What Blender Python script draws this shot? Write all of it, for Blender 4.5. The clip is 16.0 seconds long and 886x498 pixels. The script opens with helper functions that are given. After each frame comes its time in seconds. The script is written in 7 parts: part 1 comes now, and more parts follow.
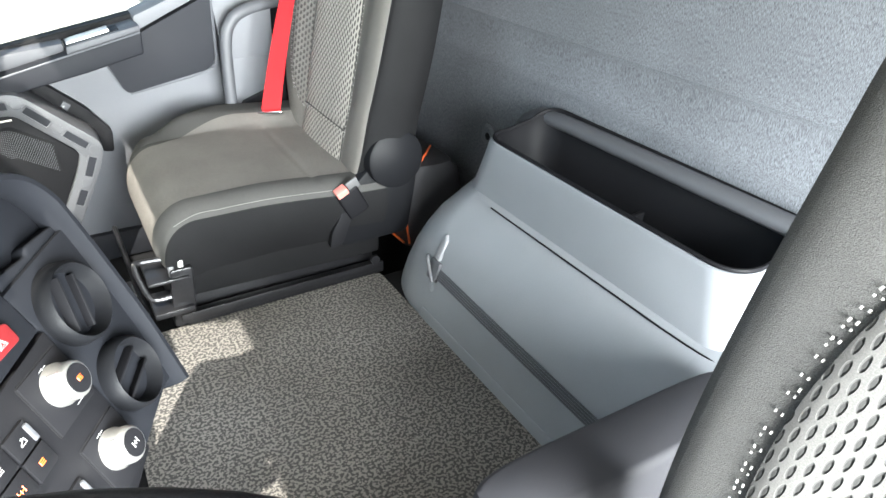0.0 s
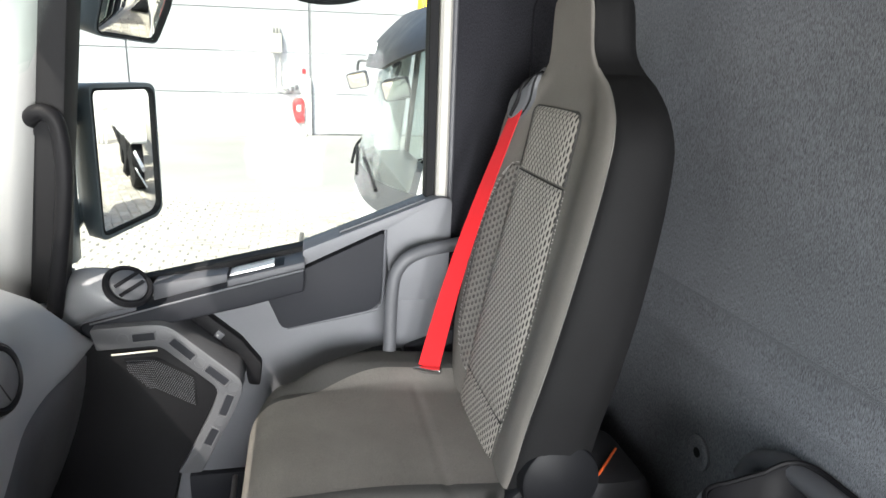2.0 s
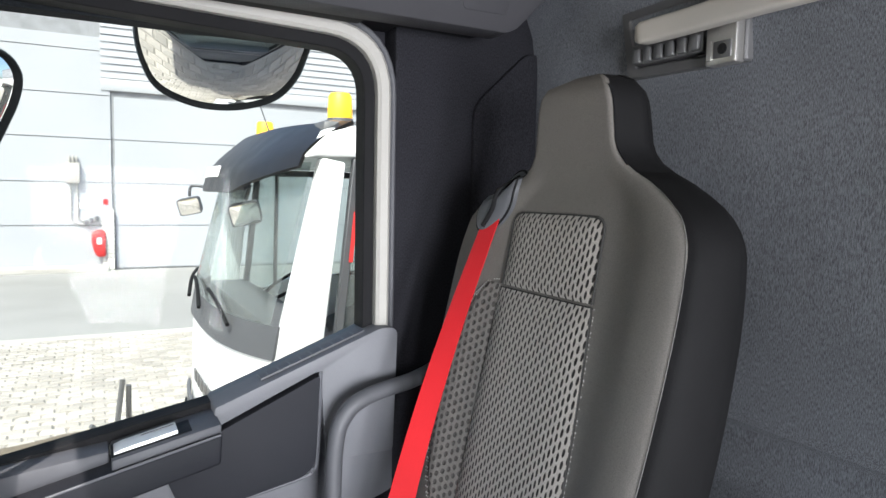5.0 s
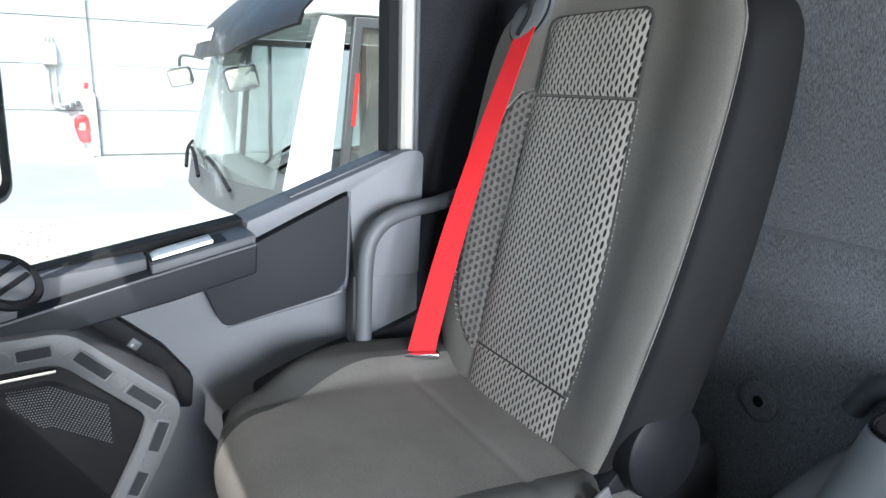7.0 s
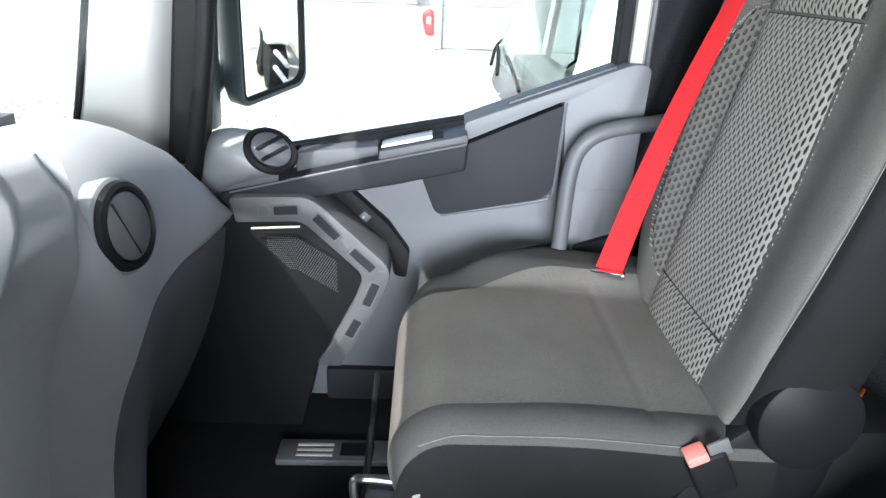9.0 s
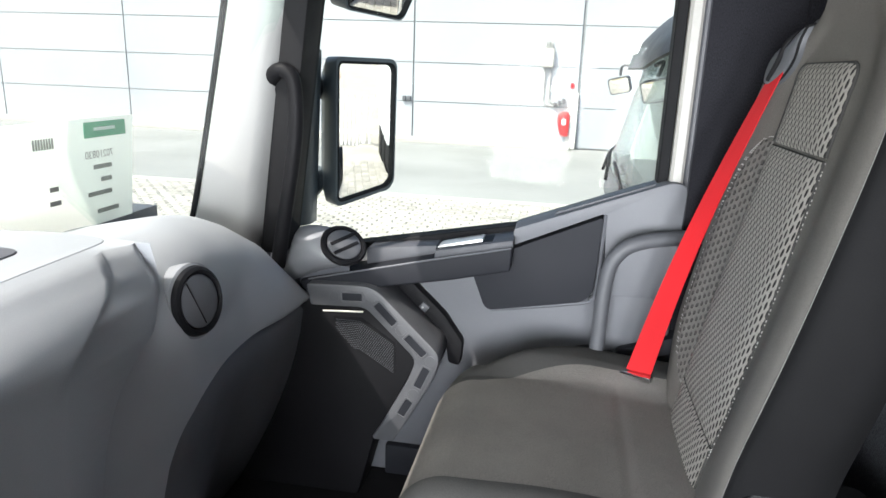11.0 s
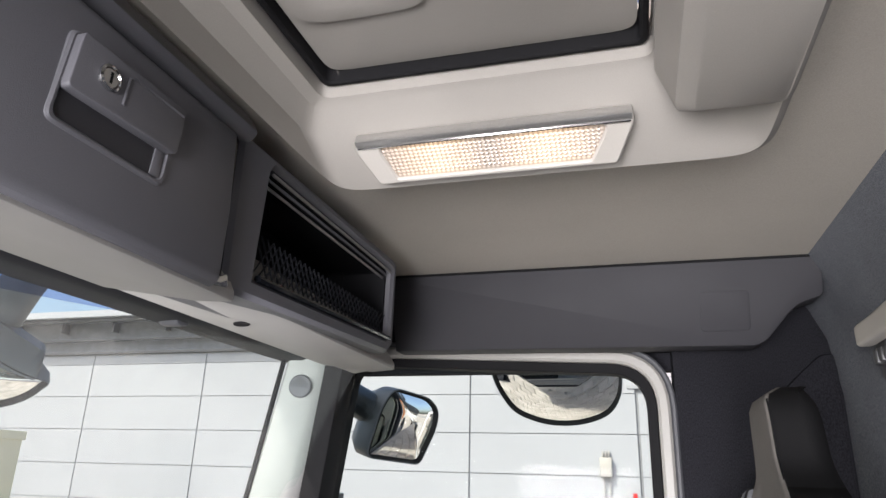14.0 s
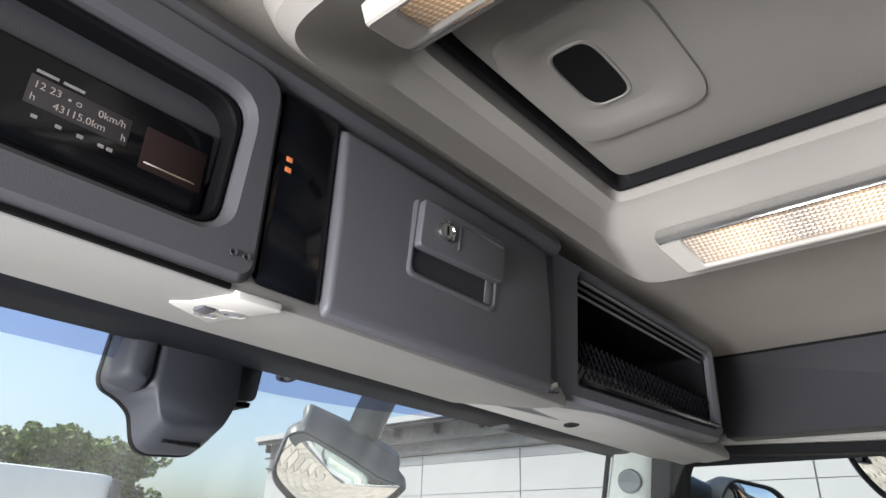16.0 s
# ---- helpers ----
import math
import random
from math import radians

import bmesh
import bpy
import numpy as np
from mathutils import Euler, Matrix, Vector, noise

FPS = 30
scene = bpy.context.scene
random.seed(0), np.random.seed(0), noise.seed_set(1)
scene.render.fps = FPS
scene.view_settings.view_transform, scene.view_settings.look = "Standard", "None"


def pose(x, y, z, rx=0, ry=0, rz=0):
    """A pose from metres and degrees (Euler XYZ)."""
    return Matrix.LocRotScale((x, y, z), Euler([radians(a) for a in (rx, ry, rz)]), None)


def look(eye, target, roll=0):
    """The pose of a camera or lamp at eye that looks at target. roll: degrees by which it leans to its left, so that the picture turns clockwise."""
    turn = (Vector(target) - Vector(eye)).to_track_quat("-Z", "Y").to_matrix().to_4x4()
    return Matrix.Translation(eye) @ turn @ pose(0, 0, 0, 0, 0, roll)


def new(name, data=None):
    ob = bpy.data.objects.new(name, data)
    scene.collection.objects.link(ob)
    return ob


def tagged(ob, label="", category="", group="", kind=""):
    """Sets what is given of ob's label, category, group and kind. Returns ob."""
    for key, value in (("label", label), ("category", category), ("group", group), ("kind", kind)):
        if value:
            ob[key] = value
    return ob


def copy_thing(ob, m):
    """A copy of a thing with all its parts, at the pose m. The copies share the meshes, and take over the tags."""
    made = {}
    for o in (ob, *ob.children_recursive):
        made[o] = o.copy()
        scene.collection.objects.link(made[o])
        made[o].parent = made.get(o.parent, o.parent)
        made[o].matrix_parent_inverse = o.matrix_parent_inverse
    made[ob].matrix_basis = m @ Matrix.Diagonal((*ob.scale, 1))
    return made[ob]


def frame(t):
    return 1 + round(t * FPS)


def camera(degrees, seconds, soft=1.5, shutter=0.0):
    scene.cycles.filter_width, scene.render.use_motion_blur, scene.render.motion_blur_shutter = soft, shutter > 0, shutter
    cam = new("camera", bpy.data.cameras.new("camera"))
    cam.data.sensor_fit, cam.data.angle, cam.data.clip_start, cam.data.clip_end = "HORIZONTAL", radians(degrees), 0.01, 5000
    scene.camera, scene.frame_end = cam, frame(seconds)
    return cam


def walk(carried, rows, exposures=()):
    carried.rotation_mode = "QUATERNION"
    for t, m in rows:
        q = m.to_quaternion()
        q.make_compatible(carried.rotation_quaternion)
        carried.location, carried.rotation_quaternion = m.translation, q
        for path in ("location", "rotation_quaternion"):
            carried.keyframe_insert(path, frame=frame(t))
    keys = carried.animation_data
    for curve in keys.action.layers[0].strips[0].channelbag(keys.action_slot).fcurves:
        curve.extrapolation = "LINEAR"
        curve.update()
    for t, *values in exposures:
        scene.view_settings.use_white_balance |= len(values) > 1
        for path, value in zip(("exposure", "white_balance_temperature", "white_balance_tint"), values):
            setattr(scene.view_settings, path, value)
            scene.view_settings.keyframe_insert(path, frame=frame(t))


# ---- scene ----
# ---- camera and its walk ----
cam = camera(66.90, 16.0)
PATH = [
    (0.0, 0.0078, 0.0105, 0.8630, 59.873, -1.353, -30.568),
    (0.5, 0.0298, -0.0210, 0.8689, 62.473, -1.696, -23.125),
    (1.0, 0.0906, 0.0732, 0.8554, 64.269, -2.010, -17.051),
    (1.5, 0.1625, 0.2073, 0.8795, 67.961, -1.994, -13.089),
    (2.0, 0.2352, 0.3631, 0.9438, 74.284, -1.837, -11.637),
    (2.5, 0.2876, 0.5560, 0.9578, 81.318, -1.523, -11.272),
    (3.0, 0.2700, 0.6143, 0.9928, 84.235, -1.346, -12.733),
    (3.5, 0.2313, 0.6311, 0.9911, 85.002, -1.415, -16.166),
    (3.7, 0.1964, 0.6338, 0.9936, 85.197, -1.317, -18.512),
    (5.8, 0.0278, 0.7015, 0.8310, 84.222, -1.390, -28.853),
    (6.0, 0.0315, 0.7045, 0.8230, 82.905, -1.315, -28.566),
    (6.5, 0.0018, 0.6996, 0.7826, 79.903, -1.515, -28.697),
    (7.0, -0.0243, 0.6903, 0.7571, 76.267, -1.569, -28.391),
    (7.5, -0.0390, 0.6733, 0.7467, 72.654, -1.681, -26.278),
    (8.0, -0.0172, 0.6480, 0.7479, 69.724, -1.851, -18.332),
    (8.5, 0.0673, 0.6259, 0.7614, 68.264, -2.005, -9.174),
    (9.0, 0.1534, 0.5863, 0.7827, 67.440, -2.088, -1.098),
    (9.2, 0.1583, 0.5680, 0.7975, 67.116, -2.695, 1.340),
    (11.3, 0.3536, 0.4517, 0.8504, 77.611, -2.042, 10.702),
    (11.5, 0.3624, 0.4479, 0.8592, 79.629, -1.717, 9.567),
    (12.0, 0.3684, 0.3952, 0.8988, 85.810, -1.863, 7.738),
    (12.5, 0.3916, 0.3613, 0.9349, 93.189, -1.614, 7.177),
    (13.0, 0.4370, 0.3205, 0.9359, 100.238, -1.484, 6.959),
    (13.5, 0.4699, 0.2896, 0.9320, 105.753, -1.529, 7.962),
    (14.0, 0.4977, 0.2943, 0.9343, 108.621, -1.475, 15.469),
    (14.5, 0.5077, 0.2866, 0.9348, 109.713, -1.946, 22.084),
    (15.0, 0.4980, 0.2601, 0.9408, 111.123, -2.047, 28.454),
    (15.5, 0.4968, 0.2423, 0.9354, 113.056, -1.935, 35.092),
    (16.0, 0.4953, 0.2342, 0.9380, 115.056, -1.970, 41.071),
]
EXPOSURES = [(0.0, 2.35, 6450, 5), (1.0, 2.03, 6450, 5), (2.0, 1.52, 6650, 9), (2.8, 1.0, 6600, 15), (3.7, 0.9, 6450, 15), (5.8, 1.35, 6250, 10), (7.0, 1.53, 6030, 8), (8.0, 1.76, 6060, 8), (9.0, 1.82, 6080, 7), (11.5, 1.07, 6480, 12), (12.5, 0.8, 6700, 17), (14.0, 0.86, 6600, 16), (15.0, 0.68, 6550, 13), (16.0, 0.78, 6500, 13)]
walk(cam, [(t, pose(x, y, z, rx, ry, rz)) for t, x, y, z, rx, ry, rz in PATH], EXPOSURES)

# ---- light ----
world = bpy.data.worlds.new("sky")
scene.world = world
world.use_nodes = True
wn = world.node_tree
sky = wn.nodes.new("ShaderNodeTexSky")
sky.sky_type, sky.sun_disc = "NISHITA", False
SUN_FROM = Vector((-0.495, -0.60, 1.0)).normalized()
sky.sun_elevation = math.asin(SUN_FROM.z)
sky.sun_rotation = math.atan2(SUN_FROM.x, SUN_FROM.y)
sky.air_density, sky.dust_density = 1.0, 4.2
wn.nodes["Background"].inputs["Strength"].default_value = 0.15
wn.links.new(sky.outputs[0], wn.nodes["Background"].inputs["Color"])
sun = new("sun", bpy.data.lights.new("sun", "SUN"))
sun.data.energy, sun.data.angle, sun.data.color = 3.5, radians(0.5), (1.0, 0.94, 0.86)
sun.matrix_world = look(SUN_FROM * 30, (0, 0, 0))


def sky_opening(name, at, target, width, height, power):
    """Sky light that comes in through an opening of the cab."""
    lamp_ = new(name, bpy.data.lights.new(name, "AREA"))
    lamp_.data.shape, lamp_.data.size, lamp_.data.size_y, lamp_.data.energy = "RECTANGLE", width, height, power
    lamp_.data.color = (0.96, 0.98, 1.0)
    lamp_.data.spread = radians(112)
    lamp_.matrix_world = look(at, target)


sky_opening("open_driver_door", (0.26, -0.95, 0.50), (0.24, 0.70, 0.05), 1.00, 1.05, 55.0)


# ---- materials ----
def nodes_of(m):
    m.use_nodes = True
    nt = m.node_tree
    return nt, nt.nodes["Principled BSDF"]


def link(nt, a, b):
    nt.links.new(a, b)


def mathn(nt, op, a, b=None):
    n = nt.nodes.new("ShaderNodeMath")
    n.operation = op
    for i, v in enumerate((a, b)):
        if v is None:
            continue
        if isinstance(v, (int, float)):
            n.inputs[i].default_value = v
        else:
            nt.links.new(v, n.inputs[i])
    return n.outputs[0]


def ramp(nt, fac, a, b, lo=0.35, hi=0.65):
    r = nt.nodes.new("ShaderNodeValToRGB")
    r.color_ramp.elements[0].position, r.color_ramp.elements[1].position = lo, hi
    r.color_ramp.elements[0].color, r.color_ramp.elements[1].color = (*a, 1), (*b, 1)
    nt.links.new(fac, r.inputs[0])
    return r.outputs[0]


def noise_tex(nt, scale, detail=3.0, stretch=None):
    tc = nt.nodes.new("ShaderNodeTexCoord")
    n = nt.nodes.new("ShaderNodeTexNoise")
    n.inputs["Scale"].default_value, n.inputs["Detail"].default_value = scale, detail
    if stretch:
        mp = nt.nodes.new("ShaderNodeMapping")
        mp.inputs["Scale"].default_value = stretch
        nt.links.new(tc.outputs["Object"], mp.inputs[0])
        nt.links.new(mp.outputs[0], n.inputs["Vector"])
    else:
        nt.links.new(tc.outputs["Object"], n.inputs["Vector"])
    return n.outputs["Fac"]


def table(pairs, z):
    """A smooth curve through pairs of (position, value)."""
    n = len(pairs)
    if z <= pairs[0][0]:
        return pairs[0][1]
    for i in range(n - 1):
        (a, va), (b, vb) = pairs[i], pairs[i + 1]
        if z <= b:
            d = (vb - va) / (b - a)
            d0 = d if i == 0 else (vb - pairs[i - 1][1]) / (b - pairs[i - 1][0])
            d1 = d if i == n - 2 else (pairs[i + 2][1] - va) / (pairs[i + 2][0] - a)
            lim = 2.5 * abs(d)
            d0, d1 = max(-lim, min(lim, d0)), max(-lim, min(lim, d1))
            t, h = (z - a) / (b - a), b - a
            return va * (2 * t ** 3 - 3 * t * t + 1) + d0 * h * (t ** 3 - 2 * t * t + t) + vb * (3 * t * t - 2 * t ** 3) + d1 * h * (t ** 3 - t * t)
    return pairs[-1][1]


def shade(c, k):
    return tuple(max(0.0, min(1.0, v * k)) for v in c)


def surface(name, col, rough=0.5, metal=0.0, var=0.14, blotch=None, big=4.0, fine=350.0, bump=0.12, depth=0.0008, spread=0.08, stretch=None, island=0.0, spec=0.5):
    """A paint, plastic, cloth or stone with blotches, grain and fine relief."""
    m = bpy.data.materials.new(name)
    nt, p = nodes_of(m)
    p.inputs["Metallic"].default_value = metal
    p.inputs["Specular IOR Level"].default_value = spec
    a = ramp(nt, noise_tex(nt, big), shade(col, 1 - (var if blotch is None else blotch)), shade(col, 1 + (var if blotch is None else blotch)), 0.3, 0.7)
    f = noise_tex(nt, fine, 2.0, stretch)
    b = ramp(nt, f, shade((1, 1, 1), 1 - var), (1, 1, 1), 0.3, 0.7)
    mx = nt.nodes.new("ShaderNodeMixRGB")
    mx.blend_type = "MULTIPLY"
    mx.inputs[0].default_value = 1.0
    link(nt, a, mx.inputs[1])
    link(nt, b, mx.inputs[2])
    out = mx.outputs[0]
    if island:
        oi = nt.nodes.new("ShaderNodeObjectInfo")
        ge = nt.nodes.new("ShaderNodeNewGeometry")
        s = mathn(nt, "FRACT", mathn(nt, "ADD", oi.outputs["Random"], ge.outputs["Random Per Island"]))
        k = mathn(nt, "ADD", mathn(nt, "MULTIPLY", s, island), 1 - island / 2)
        m2 = nt.nodes.new("ShaderNodeMixRGB")
        m2.blend_type = "MULTIPLY"
        m2.inputs[0].default_value = 1.0
        link(nt, out, m2.inputs[1])
        link(nt, k, m2.inputs[2])
        out = m2.outputs[0]
    link(nt, out, p.inputs["Base Color"])
    r = mathn(nt, "ADD", mathn(nt, "MULTIPLY", noise_tex(nt, big * 2.3), spread * 2), rough - spread)
    link(nt, r, p.inputs["Roughness"])
    bp = nt.nodes.new("ShaderNodeBump")
    bp.inputs["Strength"].default_value, bp.inputs["Distance"].default_value = bump, depth
    link(nt, f, bp.inputs["Height"])
    link(nt, bp.outputs[0], p.inputs["Normal"])
    return m


def knit(name, base, dark, du, dv, hole_u, hole_v, slant=0.0, rough=0.9, deep=0.0025):
    """A spacer-knit cloth: staggered oval openings in the plane of y and z."""
    m = bpy.data.materials.new(name)
    nt, p = nodes_of(m)
    tc = nt.nodes.new("ShaderNodeTexCoord")
    sx = nt.nodes.new("ShaderNodeSeparateXYZ")
    link(nt, tc.outputs["Object"], sx.inputs[0])
    v = mathn(nt, "DIVIDE", sx.outputs["Z"], dv)
    u = mathn(nt, "ADD", mathn(nt, "DIVIDE", sx.outputs["Y"], du), mathn(nt, "MULTIPLY", v, slant))
    col = mathn(nt, "FLOOR", u)
    v2 = mathn(nt, "ADD", v, mathn(nt, "MULTIPLY", mathn(nt, "MODULO", mathn(nt, "ABSOLUTE", col), 2.0), 0.5))
    fu = mathn(nt, "SUBTRACT", mathn(nt, "FRACT", u), 0.5)
    fv = mathn(nt, "SUBTRACT", mathn(nt, "FRACT", v2), 0.5)
    fu = mathn(nt, "ADD", fu, mathn(nt, "MULTIPLY", fv, 0.22))
    d = mathn(nt, "ADD", mathn(nt, "POWER", mathn(nt, "ABSOLUTE", mathn(nt, "DIVIDE", fu, hole_u)), 2.0),
              mathn(nt, "POWER", mathn(nt, "ABSOLUTE", mathn(nt, "DIVIDE", fv, hole_v)), 2.0))
    d = mathn(nt, "ADD", d, mathn(nt, "MULTIPLY", mathn(nt, "SUBTRACT", noise_tex(nt, 160.0, 1.0), 0.5), 0.5))
    thread = noise_tex(nt, 900.0, 2.0)
    c = ramp(nt, d, dark, base, 0.6, 1.1)
    mx = nt.nodes.new("ShaderNodeMixRGB")
    mx.blend_type = "MULTIPLY"
    mx.inputs[0].default_value = 1.0
    link(nt, c, mx.inputs[1])
    link(nt, ramp(nt, thread, (0.65, 0.65, 0.65), (1, 1, 1), 0.3, 0.7), mx.inputs[2])
    link(nt, mx.outputs[0], p.inputs["Base Color"])
    p.inputs["Roughness"].default_value = rough
    bp = nt.nodes.new("ShaderNodeBump")
    bp.inputs["Strength"].default_value, bp.inputs["Distance"].default_value = 0.9, deep
    link(nt, ramp(nt, d, (0, 0, 0), (1, 1, 1), 0.3, 1.4), bp.inputs["Height"])
    link(nt, bp.outputs[0], p.inputs["Normal"])
    return m


def speckle(name, base, dark, scale, rough=0.75, cut=0.5):
    """Rubber floor covering with a worm-like dark print and small pimples."""
    m = bpy.data.materials.new(name)
    nt, p = nodes_of(m)
    f = noise_tex(nt, scale, 1.0)
    g = noise_tex(nt, 3.0, 3.0)
    c = ramp(nt, f, dark, base, cut - 0.02, cut + 0.03)
    mx = nt.nodes.new("ShaderNodeMixRGB")
    mx.blend_type = "MULTIPLY"
    mx.inputs[0].default_value = 1.0
    link(nt, c, mx.inputs[1])
    link(nt, ramp(nt, g, (0.75, 0.73, 0.7), (1.1, 1.1, 1.1), 0.35, 0.7), mx.inputs[2])
    link(nt, mx.outputs[0], p.inputs["Base Color"])
    p.inputs["Roughness"].default_value = rough
    bp = nt.nodes.new("ShaderNodeBump")
    bp.inputs["Strength"].default_value, bp.inputs["Distance"].default_value = 0.5, 0.0015
    link(nt, f, bp.inputs["Height"])
    link(nt, bp.outputs[0], p.inputs["Normal"])
    return m


def pane(name, tint=(0.92, 0.97, 0.95), gloss=0.08, dust=0.0):
    m = bpy.data.materials.new(name)
    m.use_nodes = True
    nt = m.node_tree
    nt.nodes.remove(nt.nodes["Principled BSDF"])
    t = nt.nodes.new("ShaderNodeBsdfTransparent")
    t.inputs[0].default_value = (*tint, 1)
    g = nt.nodes.new("ShaderNodeBsdfGlossy")
    g.inputs["Roughness"].default_value = 0.02
    lw = nt.nodes.new("ShaderNodeLayerWeight")
    lw.inputs[0].default_value = 0.5
    fac = mathn(nt, "ADD", mathn(nt, "MULTIPLY", mathn(nt, "POWER", lw.outputs["Facing"], 5.0), 0.5), gloss * 0.02)
    mx = nt.nodes.new("ShaderNodeMixShader")
    link(nt, fac, mx.inputs[0])
    link(nt, t.outputs[0], mx.inputs[1])
    link(nt, g.outputs[0], mx.inputs[2])
    if dust:
        df = nt.nodes.new("ShaderNodeBsdfTranslucent")
        d2 = nt.nodes.new("ShaderNodeBsdfDiffuse")
        both = nt.nodes.new("ShaderNodeMixShader")
        link(nt, df.outputs[0], both.inputs[1])
        link(nt, d2.outputs[0], both.inputs[2])
        m2 = nt.nodes.new("ShaderNodeMixShader")
        streak = ramp(nt, noise_tex(nt, 7.0, 4.0, (1, 3, 0.6)), (dust * 0.5,) * 3, (dust * 1.6,) * 3, 0.3, 0.75)
        link(nt, streak, m2.inputs[0])
        link(nt, mx.outputs[0], m2.inputs[1])
        link(nt, both.outputs[0], m2.inputs[2])
        mx = m2
    link(nt, mx.outputs[0], nt.nodes["Material Output"].inputs[0])
    return m


def glow(name, col, power):
    m = bpy.data.materials.new(name)
    nt, p = nodes_of(m)
    p.inputs["Base Color"].default_value = (*col, 1)
    p.inputs["Emission Color"].default_value = (*col, 1)
    p.inputs["Emission Strength"].default_value = power
    return m


CHARCOAL = surface("charcoal_plastic", (0.07, 0.072, 0.08), 0.55, fine=900, bump=0.25, var=0.10)
SATIN = surface("satin_black_plastic", (0.0065, 0.0068, 0.008), 0.5, fine=700, bump=0.2, var=0.2, spec=0.10)
DARK = surface("black_plastic", (0.0085, 0.0085, 0.0098), 0.55, fine=900, bump=0.25, var=0.2, spec=0.10)
GLOSS = surface("gloss_black", (0.006, 0.007, 0.010), 0.10, fine=300, bump=0.004, var=0.1, spread=0.03, spec=0.30)
SLATE = surface("slate_plastic", (0.104, 0.104, 0.116), 0.55, fine=900, bump=0.25, var=0.08)
DASHGREY = surface("dash_plastic", (0.345, 0.36, 0.38), 0.6, fine=900, bump=0.25, var=0.06)
COWL = surface("cowl_plastic", (0.0085, 0.0092, 0.0115), 0.7, spec=0.08, fine=900, bump=0.25, var=0.08)
GREY = surface("grey_plastic", (0.20, 0.205, 0.218), 0.55, fine=900, bump=0.25, var=0.07)
TUNNEL = surface("tunnel_plastic", (0.200, 0.210, 0.228), 0.5, fine=900, bump=0.25, var=0.07)
PALE = surface("pale_plastic", (0.47, 0.445, 0.405), 0.6, fine=800, bump=0.2, var=0.06)
WHITE = surface("white_plastic", (0.54, 0.525, 0.49), 0.5, fine=600, bump=0.1, var=0.05)
SILVER = surface("silver_plastic", (0.13, 0.13, 0.133), 0.45, 0.4, fine=800, bump=0.08, var=0.06)
CHROME = surface("chrome", (0.75, 0.75, 0.75), 0.12, 1.0, bump=0.02, var=0.05, spread=0.04)
STEEL = surface("dark_steel", (0.016, 0.016, 0.018), 0.32, 0.4, fine=200, bump=0.15, var=0.3)
WALLCLOTH = surface("wall_cloth", (0.205, 0.216, 0.238), 0.95, fine=1100, bump=0.4, depth=0.0010, var=0.70, blotch=0.12, stretch=(1, 1, 0.16), big=5.0, spec=0.12)
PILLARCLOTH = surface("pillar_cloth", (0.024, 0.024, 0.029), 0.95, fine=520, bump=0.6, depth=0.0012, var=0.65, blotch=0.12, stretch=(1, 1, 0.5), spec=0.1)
HEADLINER = surface("headliner_cloth", (0.42, 0.39, 0.34), 0.95, fine=700, bump=0.4, var=0.14, blotch=0.04)
SEATCLOTH = surface("seat_cloth", (0.180, 0.168, 0.155), 0.95, fine=1000, bump=0.6, depth=0.0012, var=0.40, blotch=0.08, spec=0.12)
CUSHCLOTH = surface("cushion_cloth", (0.185, 0.173, 0.161), 0.95, fine=620, bump=0.9, depth=0.0016, var=0.50, blotch=0.10, stretch=(1, 2.2, 1), big=9.0, spec=0.10)
SEATBLACK = surface("black_leatherette", (0.0070, 0.0070, 0.0076), 0.75, fine=500, bump=0.3, var=0.25, spec=0.12)
INSERT = knit("knit_insert", (0.36, 0.335, 0.305), (0.014, 0.013, 0.012), 0.0082, 0.0165, 0.28, 0.41, deep=0.006)
BOLSTER = knit("dotted_bolster", (0.165, 0.154, 0.142), (0.070, 0.065, 0.060), 0.0125, 0.0150, 0.36, 0.34)
RED = surface("red_webbing", (0.46, 0.010, 0.014), 0.65, fine=500, bump=0.35, var=0.10, stretch=(1, 1, 3), spec=0.3)
BORDER = surface("border_cloth", (0.058, 0.057, 0.055), 0.95, fine=700, bump=0.6, depth=0.0014, var=0.28, blotch=0.08, spec=0.2)
DOORGREY = surface("door_plastic", (0.095, 0.098, 0.110), 0.6, fine=900, bump=0.3, var=0.12, blotch=0.05)
DOORDARK = surface("door_dark_plastic", (0.013, 0.014, 0.018), 0.65, spec=0.2, fine=900, bump=0.3, var=0.12, blotch=0.05)
HEADER = surface("header_plastic", (0.031, 0.0305, 0.035), 0.65, fine=900, bump=0.3, var=0.12, blotch=0.05, spec=0.35)
TRIM = surface("pillar_plastic", (0.34, 0.34, 0.33), 0.55, fine=800, bump=0.2, var=0.06)
FRAMEPAINT = surface("frame_paint", (0.34, 0.33, 0.305), 0.45, fine=300, bump=0.05, var=0.04)
HATCHGREY = surface("hatch_plastic", (0.305, 0.288, 0.262), 0.6, fine=800, bump=0.2, var=0.06)
BRIGHTMETAL = surface("brushed_metal", (0.52, 0.51, 0.49), 0.32, 0.85, fine=300, bump=0.08, var=0.08)
VISOR = surface("visor_black", (0.012, 0.012, 0.014), 0.4, fine=60, bump=0.02, var=0.1, spec=0.3)
UNDERSIDE = surface("underside_plastic", (0.33, 0.322, 0.308), 0.6, fine=800, bump=0.2, var=0.06)
DOORMID = surface("door_mid_plastic", (0.062, 0.064, 0.073), 0.6, fine=900, bump=0.3, var=0.12, blotch=0.05)
LEVER = surface("lever_metal", (0.62, 0.62, 0.61), 0.38, 0.3, fine=300, bump=0.04, var=0.05)
